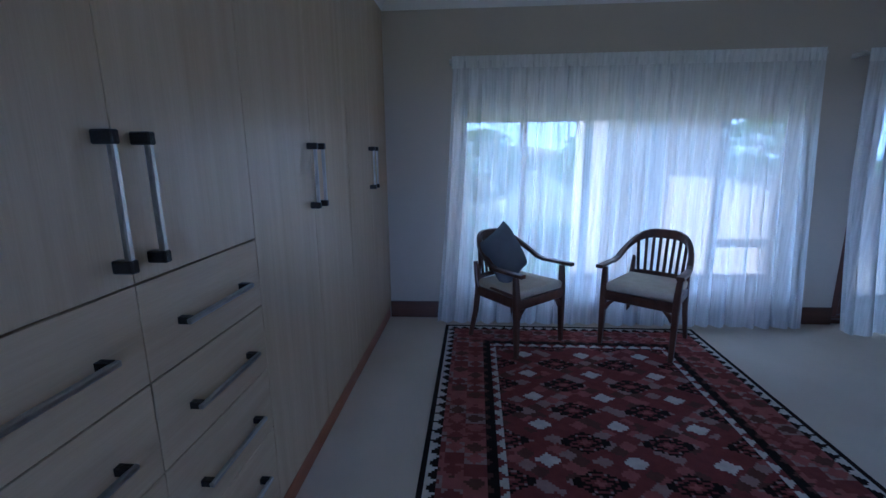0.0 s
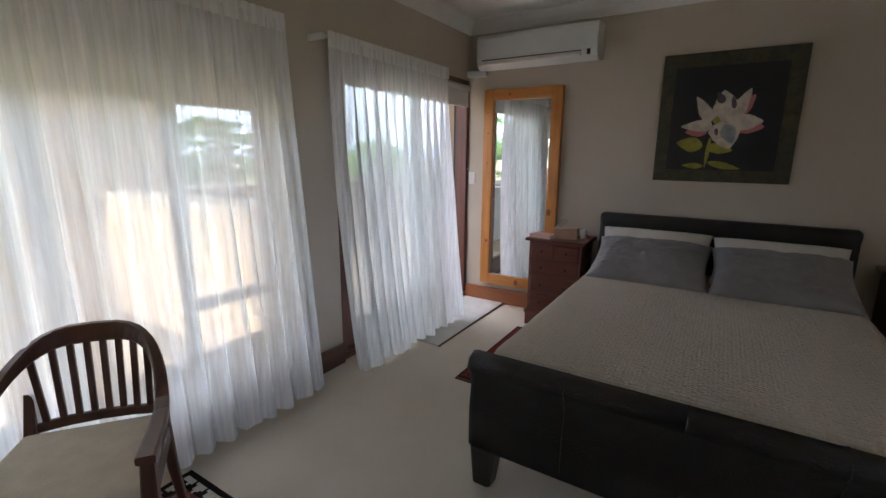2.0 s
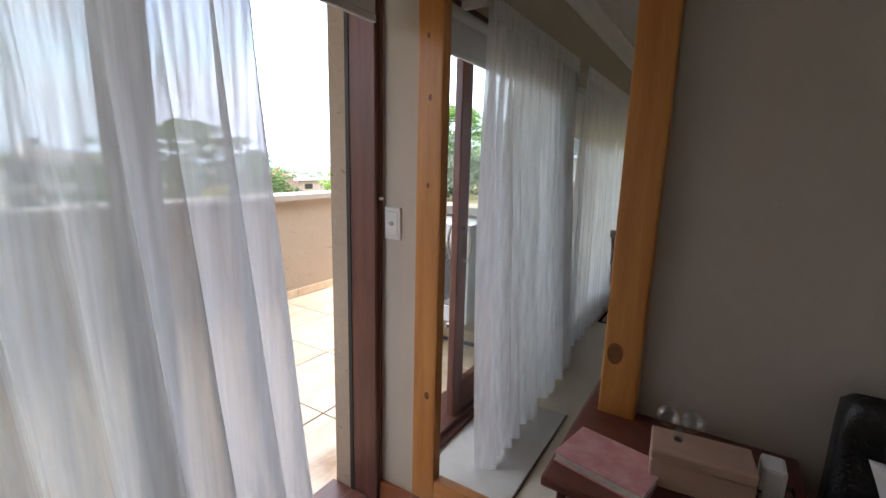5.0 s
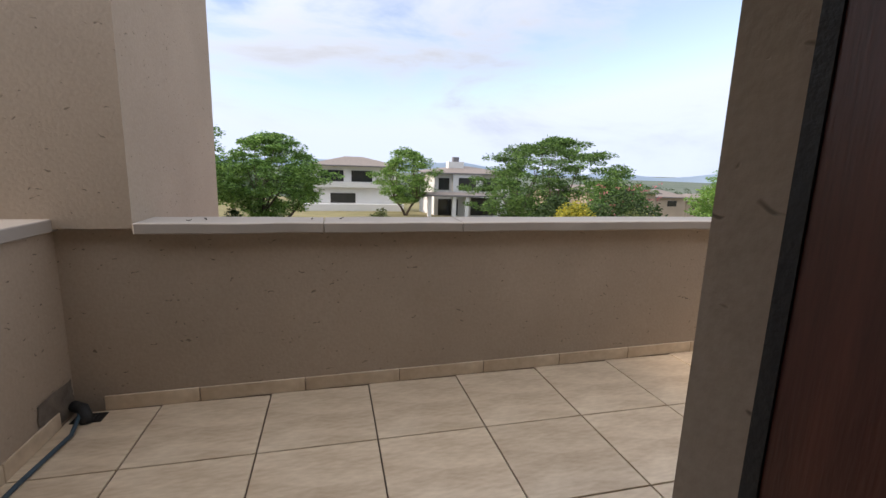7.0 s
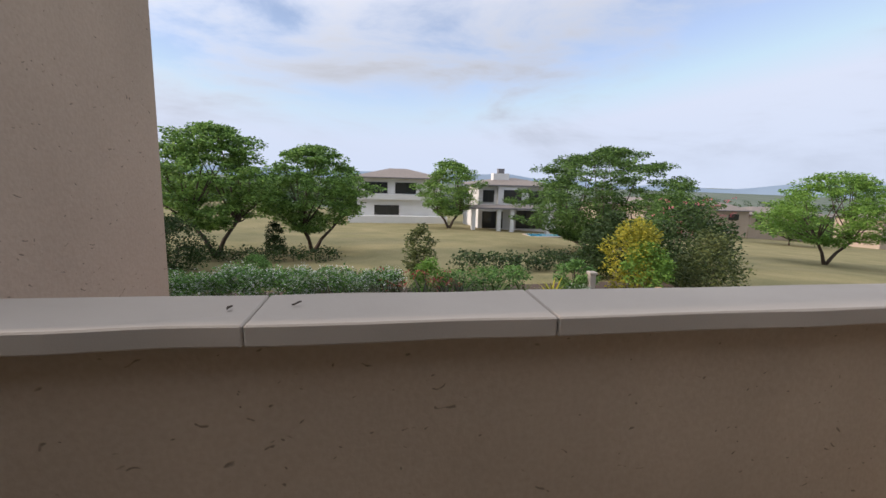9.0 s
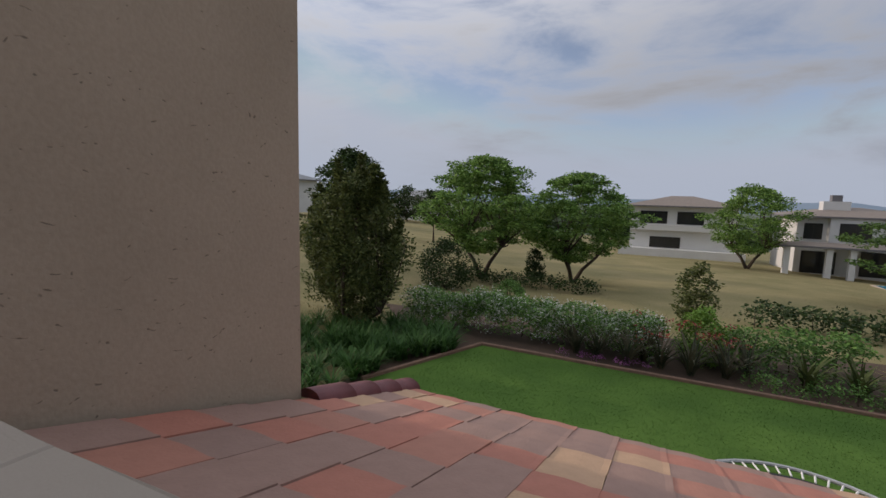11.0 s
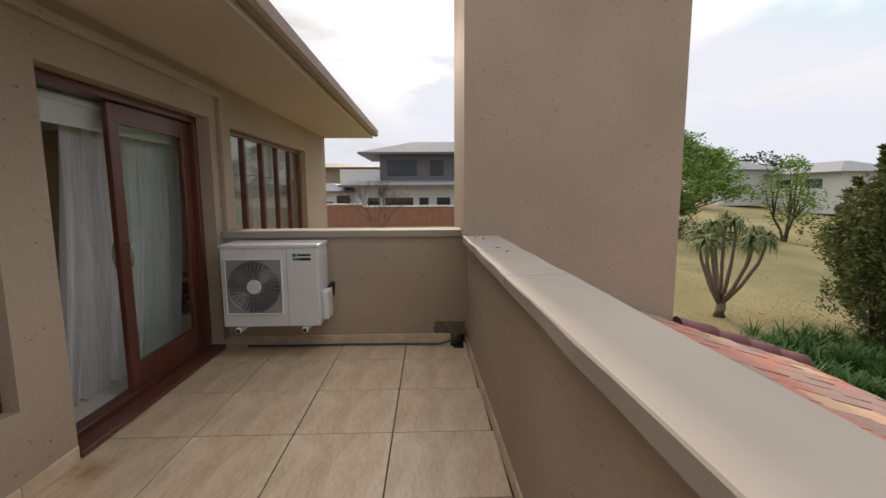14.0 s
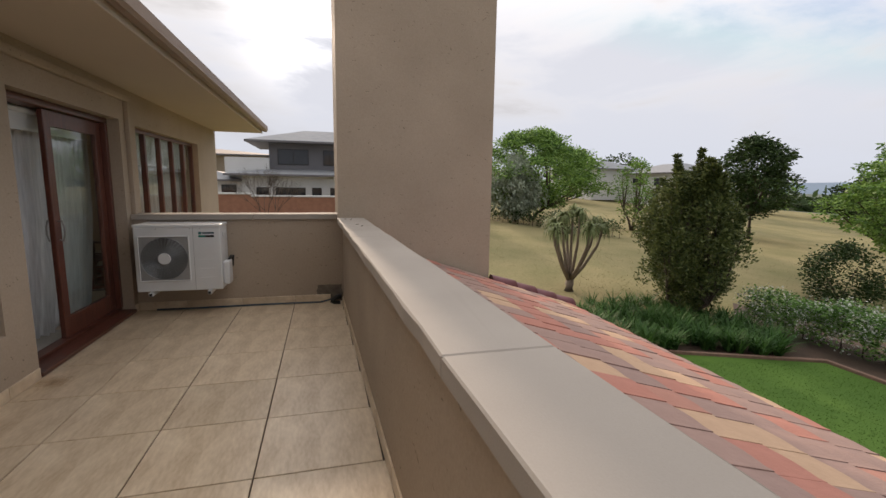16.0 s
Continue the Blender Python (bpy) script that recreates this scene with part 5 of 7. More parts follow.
# rust-coloured stain on the tiles by the door
def rust_stain():
    m = bpy.data.materials.new("rust_stain")
    m.use_nodes = True
    nt = m.node_tree
    b = nt.nodes["Principled BSDF"]
    b.inputs["Base Color"].default_value, b.inputs["Roughness"].default_value = (0.42, 0.21, 0.06, 1), 0.6
    co, le, no, ad, mr = (nt.nodes.new(k) for k in ("ShaderNodeTexCoord", "ShaderNodeVectorMath", "ShaderNodeTexNoise", "ShaderNodeMath", "ShaderNodeMapRange"))
    le.operation, ad.operation = "LENGTH", "MULTIPLY_ADD"
    nt.links.new(co.outputs["Object"], le.inputs[0])
    nt.links.new(co.outputs["Object"], no.inputs["Vector"])
    no.inputs["Scale"].default_value, no.inputs["Detail"].default_value = 16, 6
    nt.links.new(no.outputs[0], ad.inputs[0])
    ad.inputs[1].default_value = 0.16
    nt.links.new(le.outputs["Value"], ad.inputs[2])
    mr.inputs[1].default_value, mr.inputs[2].default_value, mr.inputs[3].default_value, mr.inputs[4].default_value = 0.06, 0.22, 0.5, 0.0
    nt.links.new(ad.outputs[0], mr.inputs[0])
    t, ms = nt.nodes.new("ShaderNodeBsdfTransparent"), nt.nodes.new("ShaderNodeMixShader")
    nt.links.new(mr.outputs[0], ms.inputs[0])
    nt.links.new(t.outputs[0], ms.inputs[1])
    nt.links.new(b.outputs[0], ms.inputs[2])
    nt.links.new(ms.outputs[0], nt.nodes["Material Output"].inputs[0])
    bm = bmesh.new()
    bmesh.ops.create_circle(bm, cap_ends=True, segments=24, radius=0.2, matrix=Matrix.Diagonal((1.3, 0.5, 1, 1)))
    ob = tagged(obj("floor_stain", bm, m), "faint rust stain on the tile by the doorway", "stain")
    ob.location = (5.42, 4.36, ZB + 0.0035)


rust_stain()


def outdoor_unit():
    root = thing("outdoor_ac_unit", (0, 0, 0), "white outdoor air conditioning unit with a round fan grille", "air conditioner")
    x0, x1, y0, y1, z0, z1 = 3.50, 3.86, 4.385, 5.215, 0.285, 1.005
    part("body", one_box(x0, x1, y0, y1, z0, z1 - 0.03, bevel=0.012, seg=2), M_ACW, root)
    part("lid", one_box(x0 - 0.004, x1 + 0.008, y0 - 0.006, y1 + 0.006, z1 - 0.032, z1, bevel=0.010, seg=2), M_ACW, root)
    part("seam", one_box(x1 - 0.001, x1 + 0.0012, 4.945, 4.950, z0 + 0.01, z1 - 0.035), M_GREYW, root)
    cy, cz, half = 4.663, 0.640, 0.245
    # flat dark plate paints the shade of the hollow behind the grille
    part("recess_shade", one_box(x1 - 0.002, x1 + 0.0015, cy - half + 0.012, cy + half - 0.012, cz - half + 0.012, cz + half - 0.012), M_DARK, root)
    for a, b, c, d in ((cy - half, cy + half, cz + half - 0.014, cz + half), (cy - half, cy + half, cz - half, cz - half + 0.014), (cy - half, cy - half + 0.014, cz - half, cz + half), (cy + half - 0.014, cy + half, cz - half, cz + half)):
        part("grille_frame", one_box(x1, x1 + 0.016, a, b, c, d, bevel=0.004), M_ACW, root)
    # corner plates round the opening
    for sy in (-1, 1):
        for sz in (-1, 1):
            bm = bmesh.new()
            c = (half - 0.014)
            pts = [(sy * c, sz * c)] + [(sy * (0.225 * math.sin(a)), sz * (0.225 * math.cos(a))) for a in [radians(v) for v in range(0, 91, 10)]]
            vs = [bm.verts.new((x1 + 0.003, cy + p, cz + q)) for p, q in pts]
            for i in range(1, len(vs) - 1):
                bm.faces.new((vs[0], vs[i], vs[i + 1]))
            part("corner_plate", bm, M_GREYW, root)
    grille = part("fan_grille", ring_bm(x1 + 0.010, cy, cz, 0.225, 0.0022), M_GREYW, root)
    for i in range(1, 15):
        part("grille_ring", ring_bm(x1 + 0.010, cy, cz, 0.06 + 0.0112 * i, 0.0016), M_GREYW, grille)
    for k in range(36):
        a = math.tau * k / 36
        bm = bmesh.new()
        sweep(bm, [(x1 + 0.008, cy + r * math.sin(a + (0.55 * (r - 0.05))), cz + r * math.cos(a + (0.55 * (r - 0.05)))) for r in (0.055, 0.14, 0.23)], 0.0036, seg=4, up=(1, 0, 0))
        part("grille_spoke", bm, M_GREYW, grille)
    part("fan_hub", cyl(bmesh.new(), (x1 + 0.004, cy, cz), (x1 + 0.018, cy, cz), 0.062, 0.058, seg=24), M_ACW, grille, "white round hub")
    # maker's plate as plain shapes
    part("badge", one_box(x1, x1 + 0.002, 5.0, 5.155, 0.865, 0.888), mat("green_badge", (0.03, 0.22, 0.17), (0.02, 0.17, 0.13), rough=0.4), root)
    part("badge", one_box(x1 + 0.0006, x1 + 0.0026, 5.065, 5.155, 0.865, 0.888), M_BLACKM, root)
    part("badge", one_box(x1, x1 + 0.002, 5.0, 5.03, 0.897, 0.925), mat("teal_badge", (0.02, 0.16, 0.16), (0.02, 0.12, 0.12), rough=0.4), root)
    part("badge", one_box(x1, x1 + 0.002, 5.038, 5.155, 0.903, 0.921), mat("navy_badge", (0.015, 0.06, 0.08), (0.01, 0.05, 0.07), rough=0.4), root)
    for z in (0.42, 0.52, 0.62):
        part("panel_rib", one_box(x1 - 0.001, x1 + 0.004, 5.0, 5.15, z, z + 0.006, bevel=0.002), M_ACW, root)
    # side valve cover and feet
    part("valve_cover", one_box(x0 + 0.12, x1 - 0.06, y1, y1 + 0.065, z0 + 0.04, z0 + 0.30, bevel=0.02, seg=2), M_ACW, root)
    part("side_grip", one_box(x0 + 0.10, x1 - 0.10, y1, y1 + 0.012, z1 - 0.14, z1 - 0.09, bevel=0.005), M_ACW, root)
    bm = bmesh.new()
    sweep(bm, [(x0 + 0.16, y1 + 0.03, z0 + 0.29), (x0 + 0.15, y1 + 0.06, z0 + 0.34), (x0 + 0.10, y1 + 0.07, z0 + 0.33), (x0 + 0.04, y1 + 0.05, z0 + 0.25), (x0 + 0.0, y1 + 0.04, z0 + 0.2)], 0.03, seg=8)
    part("pipe", bm, M_RUBBER, root, "black insulated pipe", True)
    for y in (y0 + 0.13, y1 - 0.13):
        b = part("bracket", one_box(PX, x1 + 0.03, y - 0.02, y + 0.02, z0 - 0.045, z0 - 0.005, bevel=0.003), M_ACW, root, "steel wall bracket")
        # dark plate paints the shade inside the bracket's open end
        part("bracket_end_shade", one_box(x1 + 0.0305, x1 + 0.032, y - 0.014, y + 0.014, z0 - 0.04, z0 - 0.012), M_DARK, b)
    for y in (4.92, 5.02, 4.6):
        part("screw", cyl(bmesh.new(), (x1 + 0.006, y, z1 - 0.045), (x1 + 0.010, y, z1 - 0.045), 0.005, seg=8), M_STEEL, root)


def ring_bm(x, cy, cz, r, t):
    bm = bmesh.new()
    n = 44
    pts = [(x, cy + r * math.cos(math.tau * i / n), cz + r * math.sin(math.tau * i / n)) for i in range(n + 1)]
    sweep(bm, pts, t * 2, seg=4, up=(1, 0, 0))
    return bm


outdoor_unit()

# moulding round the door and window group, eaves and gutter
structure("wall_moulding", one_box(3.375, EASTX, NO - 0.004, NO + 0.045, 2.30, 2.365, bevel=0.016, seg=3), M_PLASTER)
structure("wall_moulding_pier", one_box(3.375, 3.44, NO - 0.004, NO + 0.045, ZB, 2.30, bevel=0.014, seg=3), M_PLASTER)
structure("soffit", one_box(-0.85, EASTX + 0.5, NO - 0.1, 5.10, 2.44, 2.50), M_SOFFIT)
structure("fascia", one_box(-0.87, EASTX + 0.5, 5.10, 5.125, 2.435, 2.60, bevel=0.004), M_SOFFIT)
gut = bmesh.new()
prof = [(5.127, 2.58), (5.127, 2.49), (5.145, 2.475), (5.20, 2.475), (5.222, 2.50), (5.225, 2.585), (5.218, 2.585), (5.212, 2.505), (5.195, 2.485), (5.15, 2.485), (5.136, 2.498), (5.136, 2.58)]
ra, rb = [gut.verts.new((-0.93, y, z)) for y, z in prof], [gut.verts.new((EASTX + 0.5, y, z)) for y, z in prof]
for j in range(len(prof)):
    k = (j + 1) % len(prof)
    gut.faces.new((ra[j], ra[k], rb[k], rb[j]))
gut.faces.new(ra[::-1])
gut.faces.new(rb)
bmesh.ops.recalc_face_normals(gut, faces=gut.faces)
structure("gutter", gut, M_FASCIA)
bm = bmesh.new()
vs = [bm.verts.new(p) for p in ((-0.9, 5.12, 2.60), (EASTX + 0.5, 5.12, 2.60), (EASTX + 0.5, 0.0, 4.2), (-0.9, 0.0, 4.2), (-0.9, 5.12, 2.54), (EASTX + 0.5, 5.12, 2.54), (EASTX + 0.5, 0.0, 4.14), (-0.9, 0.0, 4.14))]
for q in ((0, 1, 2, 3), (7, 6, 5, 4), (0, 4, 5, 1), (1, 5, 6, 2), (2, 6, 7, 3), (3, 7, 4, 0)):
    bm.faces.new([vs[i] for i in q])
structure("main_roof", bm, M_FASCIA)
# the next room behind its window
bm = bmesh.new()
box(bm, 5.53, 8.2, 1.2, 1.3, -0.25, 2.62)
box(bm, 8.1, 8.2, 1.3, NI, -0.25, 2.62)
box(bm, 5.53, 8.2, 1.2, NI, 2.62, 2.72)
box(bm, 5.53, 8.2, 1.2, NI, -0.35, -0.25)
structure("wall_next_room", bm, M_WALL)


# ---- the tiled roof below the parapet ----
def roof_colours():
    m = mat("concrete_roof_tile", (0.3, 0.2, 0.18), (0.25, 0.16, 0.14), rough=0.85, scale=9, bump=0.12, bscale=70, spec=0.2)
    nt = m.node_tree
    b = nt.nodes["Principled BSDF"]
    oi = nt.nodes.new("ShaderNodeObjectInfo")
    r = nt.nodes.new("ShaderNodeValToRGB")
    r.color_ramp.interpolation = "CONSTANT"
    cols = [(0.0, (0.32, 0.225, 0.19)), (0.40, (0.41, 0.195, 0.148)), (0.58, (0.30, 0.215, 0.185)), (0.74, (0.48, 0.34, 0.225)), (0.90, (0.40, 0.21, 0.16))]
    e = r.color_ramp.elements
    e[0].color = (*cols[0][1], 1)
    e[1].position, e[1].color = cols[1][0], (*cols[1][1], 1)
    for p, c in cols[2:]:
        n = e.new(p)
        n.color = (*c, 1)
    nt.links.new(oi.outputs["Random"], r.inputs[0])
    mul = nt.nodes.new("ShaderNodeMixRGB")
    mul.blend_type = "MULTIPLY"
    mul.inputs[0].default_value = 0.75
    nt.links.new(r.outputs[0], mul.inputs[1])
    old = b.inputs["Base Color"].links[0].from_socket
    hs = nt.nodes.new("ShaderNodeHueSaturation")
    hs.inputs["Saturation"].default_value, hs.inputs["Value"].default_value = 0.2, 3.6
    nt.links.new(old, hs.inputs["Color"])
    nt.links.new(hs.outputs[0], mul.inputs[2])
    nt.links.new(mul.outputs[0], b.inputs["Base Color"])
    return m


def low_roof():
    m = roof_colours()
    slope = math.atan(0.33)
    y0, y1 = PY + 0.215, 9.50
    z0 = 0.44 - 0.33 * (y0 - 7.95)
    ln = (y1 - y0) / math.cos(slope)
    root = tagged(new("low_roof"), "low roof of mixed red, tan and grey concrete tiles", "roof", kind="structure")
    bm = bmesh.new()
    vs = [bm.verts.new(p) for p in ((3.865, y0, z0 - 0.05), (13.5, y0, z0 - 0.05), (13.5, y1 - 0.06, z0 - 0.05 - 0.33 * (y1 - 0.06 - y0)), (3.93, y1 - 0.06, z0 - 0.05 - 0.33 * (y1 - 0.06 - y0)))]
    bm.faces.new(vs)
    low = bmesh.ops.extrude_face_region(bm, geom=bm.faces[:])["geom"]
    for v in low:
        if isinstance(v, bmesh.types.BMVert):
            v.co.z -= 0.08
    bmesh.ops.recalc_face_normals(bm, faces=bm.faces)
    part("roof_deck", bm, M_GROUT, root)
    w, course = 0.272, 0.30
    rows = int(math.ceil(ln / course))
    me = bpy.data.meshes.new("roof_tile")
    b = bmesh.new()
    n = 8
    top, bot = [], []
    for i in range(n + 1):
        u = i / n
        x = (u - 0.5) * (w - 0.0012)
        h = 0.006 * math.sin(u * math.pi) ** 2 + (0.004 if u > 0.9 else 0.0)
        top.append((b.verts.new((x, 0.0, h)), b.verts.new((x, course + 0.03, h + 0.011))))
        bot.append((b.verts.new((x, 0.0, h - 0.012)), b.verts.new((x, course + 0.03, h - 0.004))))
    for i in range(n):
        b.faces.new((top[i][0], top[i + 1][0], top[i + 1][1], top[i][1]))
        b.faces.new((bot[i][1], bot[i + 1][1], bot[i + 1][0], bot[i][0]))
        b.faces.new((top[i][1], top[i + 1][1], bot[i + 1][1], bot[i][1]))
    b.faces.new((top[0][0], top[0][1], bot[0][1], bot[0][0]))
    b.faces.new((top[-1][1], top[-1][0], bot[-1][0], bot[-1][1]))
    bmesh.ops.recalc_face_normals(b, faces=b.faces)
    b.to_mesh(me)
    b.free()
    me.materials.append(m)
    rnd = random.Random(12)
    tilt = Matrix.Rotation(-slope, 4, "X")
    for r in range(rows):
        for c in range(35):
            x = 3.90 + w * (c + 0.5)
            o = new("roof_tile", me)
            o.parent = root
            d = min(r * course, ln - course - 0.04)
            o.matrix_world = Matrix.Translation((x, y0 + d * math.cos(slope), z0 - d * math.sin(slope) - 0.03 + rnd.uniform(-0.003, 0.003))) @ tilt @ Matrix.Rotation(rnd.uniform(-0.012, 0.012), 4, "Z")
    # maroon verge tiles beside the shaft's foot
    mv = mat("maroon_verge_tile", (0.17, 0.055, 0.06), (0.12, 0.04, 0.045), rough=0.6, scale=8, bump=0.1)
    for k in range(4):
        ya = 8.36 + k * 0.285
        za = z0 - 0.33 * (ya - y0)
        bm = bmesh.new()
        ring = []
        for t in range(2):
            yy, zz = (ya, za) if t == 0 else (ya + 0.33, za - 0.33 * 0.33)
            rr = 0.085 if t == 0 else 0.10
            ring.append([bm.verts.new((3.90 + rr * math.cos(a), yy, zz - 0.03 + rr * 0.75 * math.sin(a) + (0.01 if t else 0))) for a in [math.pi * i / 8 for i in range(9)]])
        for i in range(8):
            bm.faces.new((ring[0][i], ring[0][i + 1], ring[1][i + 1], ring[1][i]))
        bm.faces.new(ring[0])
        bm.faces.new(ring[1][::-1])
        part("verge_tile", bm, mv, root, "dull maroon verge tile", True)


# ---- ground ----
LAWN = -2.9


def ground_z(x, y):
    z = LAWN
    if y > 18:
        z -= 0.05 * (min(y, 420) - 18)
    if x < 0:
        z += 0.052 * min(-x, 80)
    if x > 16:
        z -= 0.05 * (min(x, 300) - 16)
    return z


M_FIELD = mat("dry_field_grass", (0.29, 0.245, 0.13), (0.18, 0.17, 0.08), rough=0.95, scale=0.35, bump=0.3, bscale=9, spec=0.05, fine=0.7)
M_FAR = mat("far_bush_and_fields", (0.17, 0.19, 0.15), (0.10, 0.125, 0.095), rough=0.95, scale=0.012, bump=0.0, bscale=0.05, spec=0.05, fine=0.6)
# the hills' blue-grey has the haze of distance painted in
M_HILL = mat("haze_tinted_hills", (0.24, 0.30, 0.37), (0.21, 0.265, 0.33), rough=1.0, scale=0.004, bump=0.0, spec=0.0)
M_LAWN = mat("green_lawn", (0.092, 0.168, 0.032), (0.052, 0.108, 0.020), rough=0.9, scale=0.8, bump=0.25, bscale=36, spec=0.1, fine=0.55)
M_SOIL = mat("garden_soil", (0.085, 0.055, 0.035), (0.055, 0.036, 0.024), rough=0.95, scale=2, bump=0.3, bscale=20)
M_BARK = mat("dark_bark", (0.085, 0.062, 0.045), (0.05, 0.036, 0.027), rough=0.9, scale=5, bump=0.3, bscale=25, stretch=(4, 4, 1))
M_KERB = mat("brick_edging", (0.22, 0.13, 0.09), (0.16, 0.10, 0.07), rough=0.85, scale=8)
M_OCHRE = mat("ochre_garden_wall", (0.50, 0.33, 0.16), (0.44, 0.285, 0.135), rough=0.8, scale=1.5, bump=0.08)


def ground_sheet():
    def steps(a, b, near, grow):
        out = [0.0]
        s = near
        while out[-1] < b:
            out.append(out[-1] + s)
            s *= grow
        neg = [0.0]
        s = near
        while neg[-1] > a:
            neg.append(neg[-1] - s)
            s *= grow
        return sorted(set(neg[1:] + out))
    xs, ys = steps(-3500, 3500, 2.0, 1.12), steps(-3500, 4000, 2.0, 1.12)
    bm = bmesh.new()
    ver = [[bm.verts.new((x, y, ground_z(x, y) - 0.06 + (0.12 * noise.noise((x * 0.08, y * 0.08, 0)) if y > 30 or x < -12 else 0))) for x in xs] for y in ys]
    for j in range(len(ys) - 1):
        for i in range(len(xs) - 1):
            bm.faces.new((ver[j][i], ver[j][i + 1], ver[j + 1][i + 1], ver[j + 1][i]))
    for f in bm.faces:
        c = f.calc_center_median()
        f.material_index = 1 if math.hypot(c.x, c.y) > 150 else 0
    structure("ground", bm, [M_FIELD, M_FAR], smooth=True)
    # hills on the horizon; their blue is distance haze put into the colour
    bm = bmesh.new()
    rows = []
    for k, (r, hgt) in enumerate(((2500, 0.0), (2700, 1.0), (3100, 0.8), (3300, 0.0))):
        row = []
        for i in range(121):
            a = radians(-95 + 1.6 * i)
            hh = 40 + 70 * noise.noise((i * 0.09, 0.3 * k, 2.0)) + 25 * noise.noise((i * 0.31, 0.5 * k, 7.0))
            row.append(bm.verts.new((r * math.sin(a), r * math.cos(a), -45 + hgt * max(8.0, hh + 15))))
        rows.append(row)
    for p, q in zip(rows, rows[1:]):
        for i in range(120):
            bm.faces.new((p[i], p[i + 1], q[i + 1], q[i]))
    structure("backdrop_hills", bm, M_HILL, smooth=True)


ground_sheet()
bm = bmesh.new()
vs = [bm.verts.new((x, y, LAWN)) for x, y in ((-1.6, 9.0), (-0.4, 14.8), (1.15, 18.6), (14.3, 18.45), (13.0, 15.4), (12.0, 9.0))]
bm.faces.new(vs)
structure("lawn", bm, M_LAWN)
bm = bmesh.new()
vs = [bm.verts.new((x, y, LAWN - 0.02)) for x, y in ((-5.5, 9.0), (-5.0, 21.5), (18.0, 23.5), (19.0, 9.0))]
bm.faces.new(vs)
structure("garden_bed", bm, M_SOIL)
bm = bmesh.new()
sweep(bm, [(-0.4, 14.8, LAWN + 0.03), (1.15, 18.6, LAWN + 0.03)], 0.1, 0.1, square=True)
sweep(bm, [(1.15, 18.65, LAWN + 0.03), (14.3, 18.5, LAWN + 0.03)], 0.1, 0.1, square=True)
structure("lawn_edging", bm, M_KERB)
bm = bmesh.new()
vs = [bm.verts.new(p) for p in ((14.32, 18.5, LAWN - 0.1), (12.9, 9.0, LAWN - 0.1), (12.9, 9.0, LAWN + 1.1), (14.32, 18.5, LAWN + 0.95))]
f = bm.faces.new(vs)
ex = bmesh.ops.extrude_face_region(bm, geom=[f])["geom"]
for v in ex:
    if isinstance(v, bmesh.types.BMVert):
        v.co.x += 0.2
bmesh.ops.recalc_face_normals(bm, faces=bm.faces)
structure("garden_wall", bm, M_OCHRE)
structure("garden_wall_return", one_box(13.6, 14.32, 18.9, 19.1, LAWN - 0.1, LAWN + 0.45, bevel=0.01), M_OCHRE)


# ---- plants ----
def leaf_cloud(name, centres, radii, per, size, material, parent, seed, flat=0.6, aspect=0.45, droop=0.0, label="", up=0.5):
    """Many small folded leaves in clumps round the centres, as one mesh."""
    rng = np.random.default_rng(seed)
    c = np.repeat(np.array(centres, float), per, axis=0)
    r = np.repeat(np.array(radii, float), per)
    n = len(c)
    d = rng.normal(size=(n, 3))
    d /= np.linalg.norm(d, axis=1)[:, None]
    rad = r * rng.uniform(0.25, 1.0, n) ** 0.6
    p = c + d * rad[:, None] * np.array([1, 1, flat])
    ax = rng.normal(size=(n, 3)) * np.array([1, 1, 0.45])
    ax[:, :2] += d[:, :2] * 0.8
    ax[:, 2] -= droop
    ax /= np.linalg.norm(ax, axis=1)[:, None]
    nrm = rng.normal(size=(n, 3)) * 0.7 + np.array([0, 0, up])
    sd = np.cross(ax, nrm)
    sd /= np.linalg.norm(sd, axis=1)[:, None] + 1e-9
    s = size * rng.uniform(0.6, 1.35, n)[:, None]
    v = np.empty((n, 4, 3))
    v[:, 0] = p
    v[:, 1] = p + ax * s * 0.5 + sd * s * aspect * 0.5
    v[:, 2] = p + ax * s
    v[:, 3] = p + ax * s * 0.5 - sd * s * aspect * 0.5
    me = bpy.data.meshes.new(name)
    me.from_pydata(v.reshape(-1, 3).tolist(), [], np.arange(n * 4).reshape(-1, 4).tolist())
    me.materials.append(material)
    ob = new(name, me)
    if parent:
        ob.parent = parent
    if label:
        tagged(ob, label=label)
    return ob


L_MID = leafy("mid_green_leaves", (0.25, 0.40, 0.085), (0.050, 0.110, 0.025))
L_ACACIA = leafy("dark_feathery_leaves", (0.14, 0.24, 0.052), (0.032, 0.068, 0.018))
L_BRIGHT = leafy("bright_green_leaves", (0.189, 0.319, 0.051), (0.094, 0.189, 0.032))
L_DARK = leafy("dark_green_leaves", (0.060, 0.100, 0.028), (0.020, 0.038, 0.012))
L_OLIVE = leafy("olive_green_leaves", (0.165, 0.19, 0.058), (0.038, 0.058, 0.02))
L_SILVER = leafy("silver_leaves", (0.38, 0.42, 0.32), (0.25, 0.29, 0.21))
L_YELLOW = leafy("yellow_leaves", (0.42, 0.36, 0.03), (0.22, 0.24, 0.03))
L_HEDGE = leafy("hedge_leaves", (0.19, 0.34, 0.08), (0.045, 0.105, 0.026))
L_WHITE = leafy("white_blossom", (0.60, 0.60, 0.55), (0.45, 0.48, 0.42), 0.15)
L_STRAP = leafy("strap_leaves", (0.085, 0.18, 0.040), (0.030, 0.080, 0.020))
L_FLAX = leafy("bronze_flax_leaves", (0.123, 0.109, 0.065), (0.043, 0.058, 0.032))
